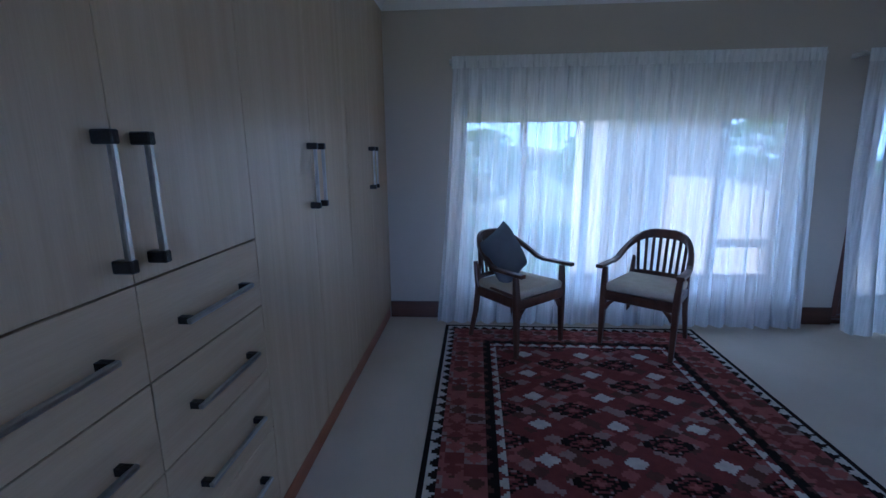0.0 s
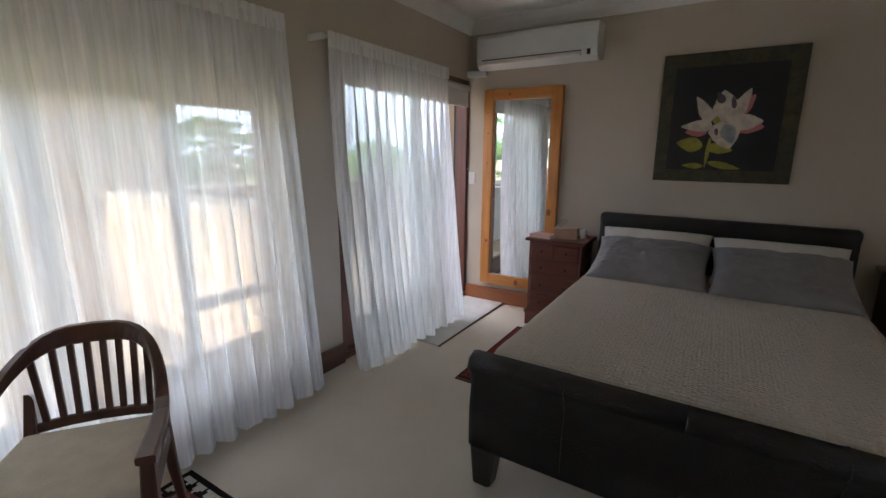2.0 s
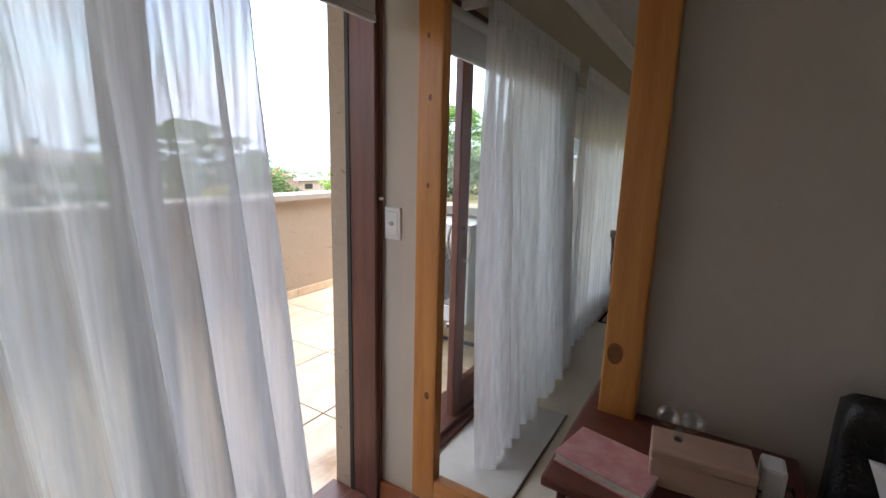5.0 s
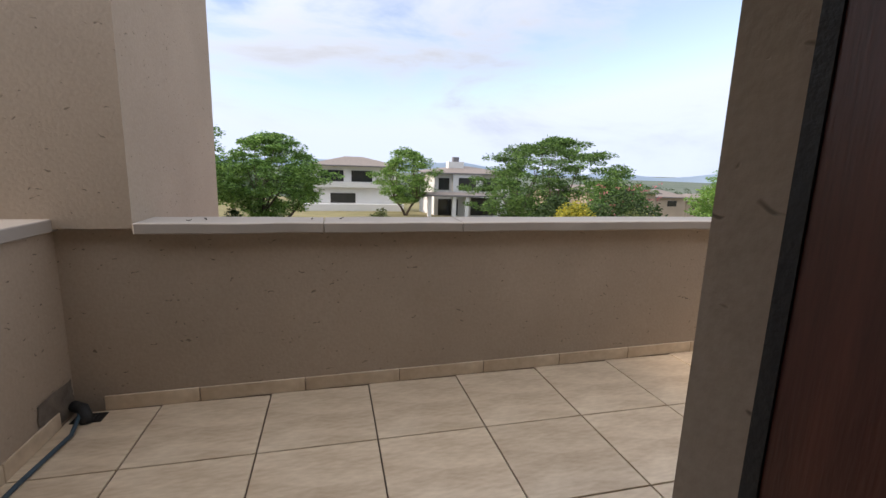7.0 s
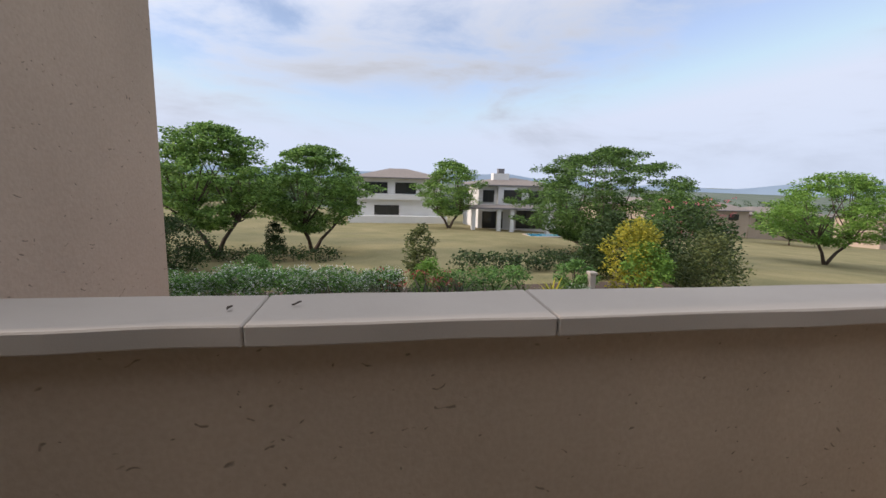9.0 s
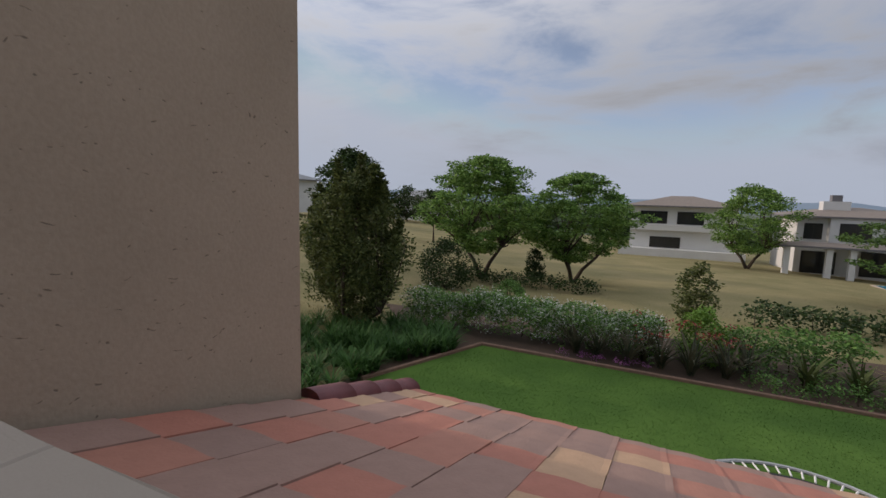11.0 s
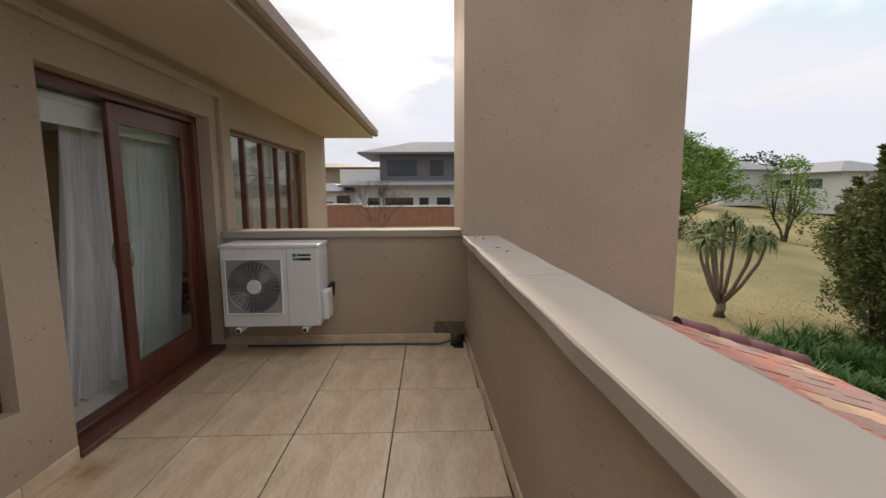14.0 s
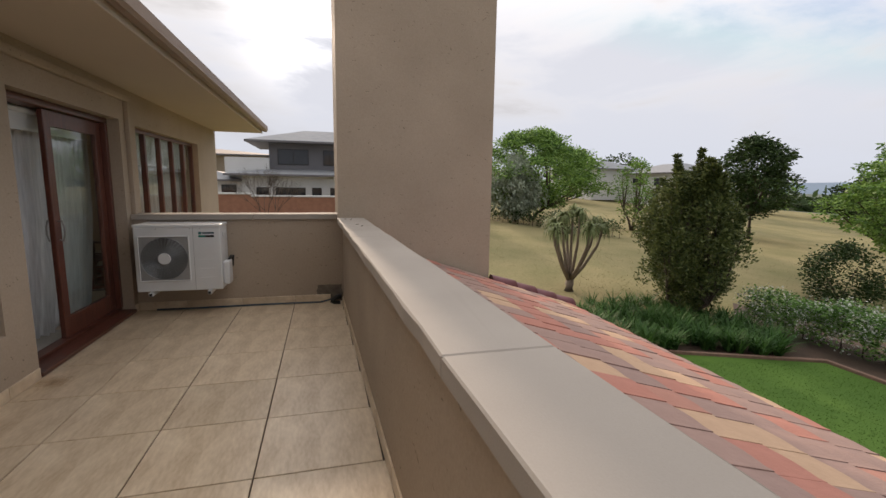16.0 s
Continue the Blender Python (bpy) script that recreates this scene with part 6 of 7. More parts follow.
L_ALOE = leafy("aloe_leaves", (0.22, 0.26, 0.11), (0.12, 0.155, 0.065), 0.2)
L_RED = leafy("orange_red_flowers", (0.45, 0.10, 0.05), (0.30, 0.06, 0.10), 0.2)


def tree(name, x, y, height, width, label, leaves, seed, clump=0.55, per=46, size=0.22, n=150, bare=0.25, flat=0.55, stems=1, droop=0.1, lean=0.0, top=1.0, core=0.35, bark=None, category="tree", shape=1.0, spires=0):
    rnd = random.Random(seed)
    z = ground_z(x, y) - 0.05
    root = thing(name, (x, y, z), label, category)
    h0 = height * bare
    cz, rz_, rx = h0 + (height - h0) * 0.5, (height - h0) * 0.5, width / 2
    bm = bmesh.new()
    centres, radii = [], []
    for i in range(n):
        a, t = rnd.uniform(0, math.tau), rnd.uniform(-1, 1)
        k = math.sqrt(max(0, 1 - abs(t) ** 2.2))
        prof = k * (1.0 - 0.35 * (t * shape if t * shape > 0 else 0))
        lob = 0.80 + 0.48 * noise.noise((math.cos(a) * 1.6 + seed, math.sin(a) * 1.6, t * 1.8))
        rr = rnd.uniform(core, 1.0) ** 0.6 * prof * lob
        px, py = rr * rx * math.cos(a) + lean * (t + 1), rr * rx * math.sin(a)
        pz = cz + rz_ * t * (0.92 + 0.1 * noise.noise((px, py, seed)))
        centres.append((px, py, pz))
        radii.append(clump * rnd.uniform(0.6, 1.25))
    # upright leaders breaking the outline
    for i in range(spires):
        px, py, pz = rnd.choice(centres[:n])
        if pz < h0 + (height - h0) * 0.35:
            continue
        r = math.hypot(px, py) + 1e-3
        ln = rnd.uniform(0.5, 1.1)
        for k in range(6):
            f = k / 5
            centres.append((px * (1 + 0.25 * f * ln / max(r, 0.5)), py * (1 + 0.25 * f * ln / max(r, 0.5)), pz + ln * f))
            radii.append(clump * 0.55 * (1 - 0.7 * f))
    # trunk, limbs to a share of the clumps
    tr = max(0.05, height * 0.017)
    forks = []
    for s in range(stems):
        a = math.tau * s / max(1, stems) + rnd.uniform(-0.4, 0.4)
        o = 0.0 if stems == 1 else width * 0.16
        fx, fy = o * math.cos(a), o * math.sin(a)
        fz = h0 * (1.05 if stems == 1 else 1.3) + 0.1
        sweep(bm, [(0.03 * math.cos(a) * stems, 0.03 * math.sin(a) * stems, 0.0), (fx * 0.4, fy * 0.4, fz * 0.5), (fx, fy, fz)], [tr * 2.4, tr * 1.8, tr * 1.35], seg=8)
        forks.append((fx, fy, fz))
    part("trunk", bm, bark or M_BARK, root, "", True)
    bm = bmesh.new()
    for c in rnd.sample(centres, min(len(centres), 26)):
        f = min(forks, key=lambda q: (q[0] - c[0]) ** 2 + (q[1] - c[1]) ** 2)
        mid = [(f[i] * 0.45 + c[i] * 0.55) for i in range(3)]
        mid[2] -= 0.06 * height * 0.3
        mid[0] += rnd.uniform(-0.1, 0.1) * width * 0.3
        sweep(bm, [f, mid, c], [tr * 1.1, tr * 0.6, tr * 0.2], seg=5)
    part("bough", bm, bark or M_BARK, root)
    leaf_cloud("crown", centres, radii, per, size, leaves, root, seed, flat, 0.42, droop)
    return root


def hedge(name, pts, wide, tall, leaves, label, seed, per=60, size=0.09, category="hedge", base=None, spacing=0.22, bloom=None):
    rnd = random.Random(seed)
    root = thing(name, (pts[0][0], pts[0][1], base if base is not None else ground_z(*pts[0])), label, category)
    ox, oy, oz = root.matrix_world.translation
    centres, radii = [], []
    for (xa, ya), (xb, yb) in zip(pts, pts[1:]):
        ln = math.hypot(xb - xa, yb - ya)
        for i in range(int(ln / spacing)):
            t = i * spacing / ln
            gx, gy = xa + (xb - xa) * t, ya + (yb - ya) * t
            gz = (base if base is not None else ground_z(gx, gy))
            hh = tall * (0.88 + 0.22 * noise.noise((gx * 0.7, gy * 0.7, seed)))
            for j in range(max(3, int(wide * tall / spacing / spacing * 0.6))):
                u = rnd.uniform(-0.5, 0.5) * wide
                nx_, ny_ = -(yb - ya) / ln, (xb - xa) / ln
                zz = rnd.uniform(0.1, 1.0) ** 0.7 * hh
                k = 1 - 0.35 * (zz / hh) ** 3
                centres.append((gx + nx_ * u * k + rnd.uniform(-.1, .1) - ox, gy + ny_ * u * k + rnd.uniform(-.1, .1) - oy, gz + zz - 0.1 - oz))
                radii.append(spacing * rnd.uniform(0.6, 1.1))
    leaf_cloud("foliage", centres, radii, max(4, per // 4), size, leaves, root, seed, 0.8, 0.55)
    if bloom:
        sel = [c for c in centres if rnd.random() < 0.5]
        leaf_cloud("blossom", sel, [spacing * 1.15] * len(sel), max(3, per // 4), size * 0.6, bloom, root, seed + 1, 0.9, 0.8, label="small white blossom")
    bm = bmesh.new()
    for (xa, ya), (xb, yb) in zip(pts, pts[1:]):
        ln = math.hypot(xb - xa, yb - ya)
        for i in range(int(ln / 0.5) + 1):
            gx, gy = xa + (xb - xa) * i * 0.5 / ln, ya + (yb - ya) * i * 0.5 / ln
            gz = (base if base is not None else ground_z(gx, gy))
            sweep(bm, [(gx - ox, gy - oy, gz - oz - 0.1), (gx - ox + rnd.uniform(-.1, .1), gy - oy, gz - oz + tall * 0.7)], [0.04, 0.015], seg=5)
    tagged(part("stem", bm, M_BARK, root), kind="stuff")
    return root


def bush(name, x, y, height, width, leaves, label, seed, per=40, size=0.1, n=45, category="shrub", base=None, flat=0.85):
    rnd = random.Random(seed)
    z = base if base is not None else ground_z(x, y)
    root = thing(name, (x, y, z - 0.04), label, category)
    cs, rs = [], []
    for i in range(n):
        a, t = rnd.uniform(0, math.tau), rnd.uniform(0, 1)
        r = math.sqrt(max(0.03, 1 - (2 * t - 0.9) ** 2)) * rnd.uniform(0.3, 1) ** 0.5 * width / 2 * (0.9 + 0.25 * noise.noise((math.cos(a) + seed, math.sin(a), t)))
        cs.append((r * math.cos(a), r * math.sin(a), 0.08 + t * height * 0.92))
        rs.append(0.16 * min(width, height) * rnd.uniform(0.7, 1.3))
    leaf_cloud("foliage", cs, rs, per, size, leaves, root, seed, flat, 0.5)
    bm = bmesh.new()
    for i in range(7):
        c = rnd.choice(cs)
        sweep(bm, [(0, 0, 0), (c[0] * 0.4, c[1] * 0.4, c[2] * 0.5), c], [0.045, 0.03, 0.01], seg=5)
    tagged(part("stem", bm, M_BARK, root), kind="stuff")
    return root


def blades(name, spots, length, width, material, label, seed, n=34, arch=0.6, category="plant", kind=""):
    """Tufts of arching strap leaves as one mesh."""
    rng = random.Random(seed)
    vs, fs = [], []
    ox, oy, oz = spots[0]
    for x, y, z in spots:
        for i in range(n):
            a = rng.uniform(0, math.tau)
            ln = length * rng.uniform(0.65, 1.2)
            bend = arch * rng.uniform(0.4, 1.3)
            px, py, pz = x - ox + rng.uniform(-.06, .06), y - oy + rng.uniform(-.06, .06), z - oz
            ca, sa = math.cos(a), math.sin(a)
            el = rng.uniform(0.9, 1.45)
            base = len(vs)
            for k in range(5):
                t = k / 4
                wd = width * (1 - t ** 2) * 0.5 + 0.001
                vs.append((px - sa * wd, py + ca * wd, pz))
                vs.append((px + sa * wd, py - ca * wd, pz))
                e = el - bend * t * 1.6
                px, py, pz = px + ca * math.cos(e) * ln / 4, py + sa * math.cos(e) * ln / 4, pz + math.sin(e) * ln / 4
            for k in range(4):
                b = base + 2 * k
                fs.append((b, b + 1, b + 3, b + 2))
    me = bpy.data.meshes.new("leaves")
    me.from_pydata(vs, [], fs)
    me.materials.append(material)
    if kind:
        ob = new(name, me)
        ob.location = spots[0]
        return tagged(ob, label, category, kind=kind)
    root = thing(name, spots[0], label, category)
    ob = new("leaves", me)
    ob.parent = root
    return root


def garden():
    rnd = random.Random(21)
    # tall shrub tree by the shaft
    tree("shrub_tree", -2.9, 18.2, 4.75, 4.3, "tall olive-green shrub tree with upright leaders at the garden's edge", L_OLIVE, 31, clump=0.34, per=110, size=0.125, n=240, bare=0.07, flat=1.2, stems=3, droop=-0.6, core=0.25, shape=0.9, spires=34)
    tree("shrub_tree", -4.3, 18.9, 4.35, 3.4, "tall olive-green shrub tree with upright leaders at the garden's edge", L_OLIVE, 32, clump=0.32, per=100, size=0.125, n=150, bare=0.10, flat=1.2, stems=2, droop=-0.6, core=0.25, spires=18)
    tree("field_tree", -3.9, 32.0, 7.6, 8.6, "round green tree with layered feathery foliage in the field", L_MID, 41, clump=0.62, per=130, size=0.20, n=250, bare=0.20, flat=0.36, stems=2, droop=0.15, core=0.3, shape=0.7)
    tree("field_tree", 0.9, 36.0, 7.2, 8.8, "round green tree with layered feathery foliage in the field", L_MID, 42, clump=0.62, per=130, size=0.20, n=240, bare=0.18, flat=0.36, stems=3, droop=0.15, core=0.3, shape=0.7)
    tree("garden_tree", 14.6, 63.0, 9.0, 9.8, "spreading green tree standing before the white houses", L_MID, 43, clump=0.90, per=110, size=0.27, n=150, bare=0.18, flat=0.45, stems=2, droop=0.3, core=0.4)
    tree("acacia_tree", 22.9, 38.5, 8.4, 17.6, "broad flat-topped acacia tree with fine dark foliage", L_ACACIA, 44, clump=0.85, per=170, size=0.21, n=360, bare=0.08, flat=0.36, stems=3, droop=0.15, core=0.35, shape=0.5)
    tree("acacia_tree", 46.0, 40.0, 8.4, 11.5, "broad flat-topped tree with bright yellowish foliage", L_BRIGHT, 45, clump=0.85, per=130, size=0.23, n=190, bare=0.2, flat=0.4, stems=2, droop=0.1, shape=0.6)
    tree("street_tree", -30.0, 25.5, 8.4, 15.0, "large round dark green tree beyond the field", L_MID, 46, clump=1.05, per=140, size=0.28, n=220, bare=0.12, flat=0.6, stems=2, droop=0.1)
    tree("willow_tree", -27.2, 22.6, 5.6, 5.2, "silvery drooping willow tree in front of darker trees", L_SILVER, 47, clump=0.75, per=80, size=0.34, n=90, bare=0.12, flat=1.2, droop=1.6)
    tree("field_tree", -22.6, 43.5, 9.0, 8.2, "dense dark green tree standing in the dry field", L_DARK, 48, clump=0.9, per=70, size=0.38, n=140, bare=0.22, flat=0.6)
    tree("field_tree", -17.5, 52.0, 6.0, 4.2, "small dark tree far in the dry field", L_DARK, 49, clump=0.6, per=50, size=0.35, n=60, bare=0.35)
    tree("field_tree", -25.0, 33.0, 6.3, 5.2, "thin young tree with light yellow-green leaves", L_BRIGHT, 50, clump=0.5, per=26, size=0.26, n=80, bare=0.2, stems=3, flat=0.9)
    for i, (x, y, h, wd) in enumerate(((-62, 92, 9, 14), (-48, 98, 8, 12), (-33, 104, 9, 13), (-78, 70, 10, 16), (-62, 48, 9, 14), (-70, 30, 9, 15), (34, 84, 8, 12), (60, 82, 7, 12), (78, 74, 8, 14))):
        tree("distant_tree", x, y, h, wd, "distant dark tree at the edge of the estate", L_DARK if i % 2 else L_MID, 60 + i, clump=1.5, per=50, size=0.7, n=60, bare=0.1, flat=0.6)
    # clipped bushes round the tree bed
    bush("rounded_bush", -4.0, 26.9, 2.5, 3.0, L_DARK, "dark green upright bush at the edge of the bed", 71, per=60, size=0.13, n=90)
    bush("rounded_bush", -0.1, 25.3, 1.15, 1.6, L_HEDGE, "clipped round green bush behind the hedge", 72, per=60, size=0.08, n=70)
    bush("column_bush", -1.0, 33.6, 2.1, 1.2, L_DARK, "clipped dark column bush in the tree bed", 73, per=55, size=0.13, n=55)
    bush("column_bush", 7.2, 26.0, 2.6, 1.5, L_OLIVE, "narrow upright shrub standing in dry grass", 74, per=50, size=0.14, n=60)
    hedge("low_hedge", [(-6.2, 31.5), (-2.0, 31.0), (3.2, 32.5)], 2.2, 0.85, L_DARK, "low dark hedge bed around the field trees", 75, per=60, size=0.16, spacing=0.38)
    hedge("low_hedge", [(-3.0, 23.0), (2.0, 23.6), (6.0, 24.0)], 1.0, 0.55, L_HEDGE, "low grassy border behind the white-flowering hedge", 76, per=50, size=0.14, spacing=0.3)
    hedge("low_hedge", [(9.5, 27.8), (14.0, 28.6), (20.0, 30.5)], 2.4, 1.1, L_DARK, "dark leafy border in the dry field", 77, per=60, size=0.17, spacing=0.38)
    hedge("flowering_hedge", [(-1.9, 19.9), (2.0, 20.1), (6.3, 20.2)], 1.5, 1.45, L_HEDGE, "long green hedge flecked with small white flowers", 78, per=100, size=0.095, spacing=0.24, bloom=L_WHITE, base=LAWN)
    hedge("green_hedge", [(7.6, 20.6), (10.8, 20.9)], 1.4, 1.3, L_HEDGE, "rounded bright green hedge in the garden bed", 79, per=95, size=0.10, spacing=0.26, base=LAWN)
    bush("garden_bush", 7.0, 20.3, 1.5, 1.4, L_BRIGHT, "light green soft shrub in the garden bed", 80, per=60, size=0.1, n=60, base=LAWN)
    bush("garden_bush", 12.9, 21.4, 1.25, 1.9, L_HEDGE, "dark green rounded garden shrub", 81, per=60, size=0.1, n=70, base=LAWN)
    bush("yellow_shrub", 14.9, 20.8, 3.1, 2.3, L_YELLOW, "tall shrub with bright yellow and green leaves", 82, per=55, size=0.12, n=90, base=LAWN)
    bush("yellow_shrub", 15.0, 20.1, 2.2, 1.9, L_BRIGHT, "green shrub below the yellow one", 83, per=55, size=0.12, n=70, base=LAWN)
    bush("garden_bush", 17.5, 20.0, 2.6, 2.6, L_OLIVE, "grey-green loose shrub behind the ochre wall", 84, per=60, size=0.12, n=90, base=LAWN)
    bush("garden_bush", 19.5, 23.5, 3.6, 4.2, L_DARK, "tall dark shrub behind the ochre wall", 85, per=65, size=0.17, n=110, base=LAWN - 0.2)
    pink = bush("flowering_bush", 20.6, 26.2, 4.2, 4.6, L_ACACIA, "tall dark bush with scattered pink flowers", 89, per=70, size=0.15, n=120, base=LAWN - 0.2)
    spots = [(rnd.uniform(-2.1, 2.1), rnd.uniform(-2.2, 0.0), rnd.uniform(2.2, 4.0)) for _ in range(40)]
    leaf_cloud("blossom", spots, [0.10] * len(spots), 12, 0.10, leafy("pink_blossom", (0.55, 0.20, 0.22), (0.40, 0.12, 0.14), 0.2), pink, 122, label="small pink flowers")
    bush("garden_bush", 17.0, 26.0, 3.2, 3.6, L_DARK, "tall dark shrub under the acacia", 86, per=65, size=0.17, n=110, base=LAWN - 0.4)
    hedge("ground_cover", [(8.0, 19.2), (11.6, 18.95)], 1.0, 0.55, L_HEDGE, "low grey-green ground cover along the lawn", 87, per=70, size=0.07, spacing=0.22, base=LAWN)
    hedge("ground_cover", [(11.9, 19.3), (13.7, 19.3)], 1.1, 0.8, L_SILVER, "greyish lavender bushes along the lawn", 88, per=50, size=0.08, spacing=0.26, base=LAWN)
    for i, (x, y) in enumerate(((4.4, 19.3), (5.2, 19.2), (6.0, 19.3), (6.7, 19.15), (7.5, 19.4), (5.6, 19.7), (3.8, 19.4), (8.0, 19.8))):
        blades("flax_plant", [(x, y, LAWN)], 1.25, 0.055, L_FLAX, "bronze strap-leaved flax plant in the bed", 90 + i, n=46, arch=0.7)
    for i, (x, y) in enumerate(((10.2, 19.7), (11.3, 19.8), (9.2, 19.6))):
        blades("cycad_plant", [(x, y, LAWN)], 1.0, 0.10, L_OLIVE if i != 1 else L_YELLOW, "spiky cycad with arching fronds", 110 + i, n=40, arch=0.8)
    spots = [(6.6 + rnd.uniform(-1.5, 1.5), 20.0 + rnd.uniform(-0.6, 0.2), LAWN + rnd.uniform(0.6, 1.25)) for _ in range(26)]
    leaf_ob = leaf_cloud("flower_heads", spots, [0.12] * len(spots), 14, 0.09, L_RED, None, 120)
    tagged(leaf_ob, "scattered orange and red flower heads among the flax", "flowers", kind="stuff")
    spots = [(4.6 + rnd.uniform(-1.2, 1.2), 18.95 + rnd.uniform(-0.15, 0.15), LAWN + rnd.uniform(0.08, 0.2)) for _ in range(30)]
    tagged(leaf_cloud("flower_heads", spots, [0.09] * len(spots), 10, 0.06, leafy("pink_purple_flowers", (0.30, 0.08, 0.28), (0.36, 0.16, 0.30), 0.2), None, 121), "low purple and pink flowers along the lawn edge", "flowers", kind="stuff")
    # strap-leaved border on the west side of the lawn
    spots = []
    for i in range(230):
        t = rnd.random()
        x = -4.6 + 5.4 * rnd.random() ** 0.8
        y = 11.5 + 7.4 * rnd.random()
        edge = -1.4 + (y - 11) * 0.33
        if x < edge - 0.15:
            spots.append((x, y, LAWN))
    blades("agapanthus_bed", spots, 0.72, 0.045, L_STRAP, "dense bed of arching green strap leaves", 130, n=36, arch=0.75, kind="stuff")
    # lawn blades near the house's side of the lawn, and dry tufts in the field
    vs, fs = [], []
    for i in range(42000):
        x, y = rnd.uniform(-0.6, 14.0), rnd.uniform(10.5, 18.5)
        if x < -1.4 + (y - 9) * 0.26 + 0.1:
            continue
        a, h = rnd.uniform(0, math.tau), rnd.uniform(0.010, 0.024)
        ca, sa = math.cos(a) * 0.012, math.sin(a) * 0.012
        b = len(vs)
        vs += [(x - ca, y - sa, LAWN), (x + ca, y + sa, LAWN), (x + rnd.uniform(-.02, .02), y + rnd.uniform(-.02, .02), LAWN + h)]
        fs.append((b, b + 1, b + 2))
    me = bpy.data.meshes.new("lawn_grass")
    me.from_pydata(vs, [], fs)
    me.materials.append(leafy("lawn_blades", (0.11, 0.20, 0.038), (0.075, 0.15, 0.028), 0.3))
    tagged(new("lawn_grass", me), "short mown green lawn grass", "grass", kind="stuff")
    vs, fs = [], []
    for i in range(30000):
        r = 9 + 75 * rnd.random() ** 1.6
        a = radians(rnd.uniform(-105, 55))
        x, y = 4 + r * math.sin(a), 16 + r * math.cos(a)
        if y < 9 or (y < 24 and x > -5):
            continue
        z = ground_z(x, y) - 0.08
        h, k, aa = rnd.uniform(0.03, 0.08), rnd.uniform(0.008, 0.02), rnd.uniform(0, math.tau)
        ca, sa = math.cos(aa) * k, math.sin(aa) * k
        b = len(vs)
        vs += [(x - ca, y - sa, z), (x + ca, y + sa, z), (x + rnd.uniform(-.1, .1), y + rnd.uniform(-.1, .1), z + h)]
        fs.append((b, b + 1, b + 2))
    me = bpy.data.meshes.new("dry_grass")
    me.from_pydata(vs, [], fs)
    me.materials.append(leafy("dry_blades", (0.31, 0.265, 0.13), (0.18, 0.17, 0.07), 0.2))
    tagged(new("dry_grass", me), "short dry yellow field grass", "grass", kind="stuff")


def aloe_tree():
    x, y = -6.2, 15.6
    z = ground_z(x, y) - 0.1
    root = thing("aloe_tree", (x, y, z), "branching tree aloe with rosettes of narrow drooping leaves", "tree")
    rnd = random.Random(5)
    bark = mat("pale_aloe_bark", (0.22, 0.17, 0.125), (0.15, 0.115, 0.085), rough=0.85, scale=6, bump=0.2)
    tips = []
    for i in range(7):
        a = math.tau * i / 7 + rnd.uniform(-0.25, 0.25)
        r = rnd.uniform(0.75, 1.25)
        tips.append((r * math.cos(a), r * math.sin(a), 2.95 - 0.75 * (r - 0.6) + rnd.uniform(-0.2, 0.2)))
    tips += [(0.25, 0.15, 3.15), (-0.35, 0.2, 3.2), (0.0, -0.4, 3.05)]
    bm = bmesh.new()
    sweep(bm, [(0, 0, 0), (0.02, 0, 0.3), (0, 0.02, 0.6)], [0.46, 0.34, 0.30], seg=10)
    part("trunk", bm, bark, root, "", True)
    for t in tips:
        bm = bmesh.new()
        sweep(bm, [(t[0] * 0.06, t[1] * 0.06, 0.5), (t[0] * 0.45, t[1] * 0.45, 1.05), (t[0] * 0.85, t[1] * 0.85, 1.85), (t[0] * 0.97, t[1] * 0.97, 2.35), t], [0.17, 0.13, 0.105, 0.09, 0.085], seg=7)
        part("branch", bm, bark, root, "", True)
        vs, fs = [], []
        for k in range(64):
            a, el = rnd.uniform(0, math.tau), rnd.uniform(-0.3, 1.1)
            ln, px, py, pz = rnd.uniform(0.5, 0.78), t[0], t[1], t[2] + rnd.uniform(-0.16, 0.06)
            b = len(vs)
            for s in range(6):
                q = s / 5
                wd = 0.042 * (1 - q) + 0.004
                vs += [(px - math.sin(a) * wd, py + math.cos(a) * wd, pz), (px + math.sin(a) * wd, py - math.cos(a) * wd, pz)]
                e = max(-1.5, el - 2.5 * q)
                px, py, pz = px + math.cos(a) * math.cos(e) * ln / 5, py + math.sin(a) * math.cos(e) * ln / 5, pz + math.sin(e) * ln / 5
            fs += [(b + 2 * s, b + 2 * s + 1, b + 2 * s + 3, b + 2 * s + 2) for s in range(5)]
        me = bpy.data.meshes.new("rosette")
        me.from_pydata(vs, [], fs)
        me.materials.append(L_ALOE)
        o = new("rosette", me)
        o.parent = root


def bare_shrub():
    root = thing("bare_shrub", (-24.0, 2.6, ground_z(-24, 2.6) - 0.05), "leafless branching shrub in front of the brick wall", "shrub")
    rnd = random.Random(8)
    bm = bmesh.new()

    def grow(p, d, ln, r, depth):
        q = p + d * ln
        sweep(bm, [p, (p + q) / 2 + Vector((rnd.uniform(-.05, .05), rnd.uniform(-.05, .05), 0)), q], [r * 2, r * 1.7, r * 1.3], seg=4)
        if depth == 0:
            return
        for i in range(3):
            nd = (d + Vector((rnd.uniform(-.6, .6), rnd.uniform(-.6, .6), rnd.uniform(-.1, .4)))).normalized()
            grow(q, nd, ln * rnd.uniform(0.6, 0.85), r * 0.62, depth - 1)
    for i in range(5):
        a = math.tau * i / 5
        grow(Vector((0, 0, 0)), Vector((0.5 * math.cos(a), 0.55 * math.sin(a), 1)).normalized(), 1.25, 0.03, 5)
    part("branchwork", bm, M_BARK, root)


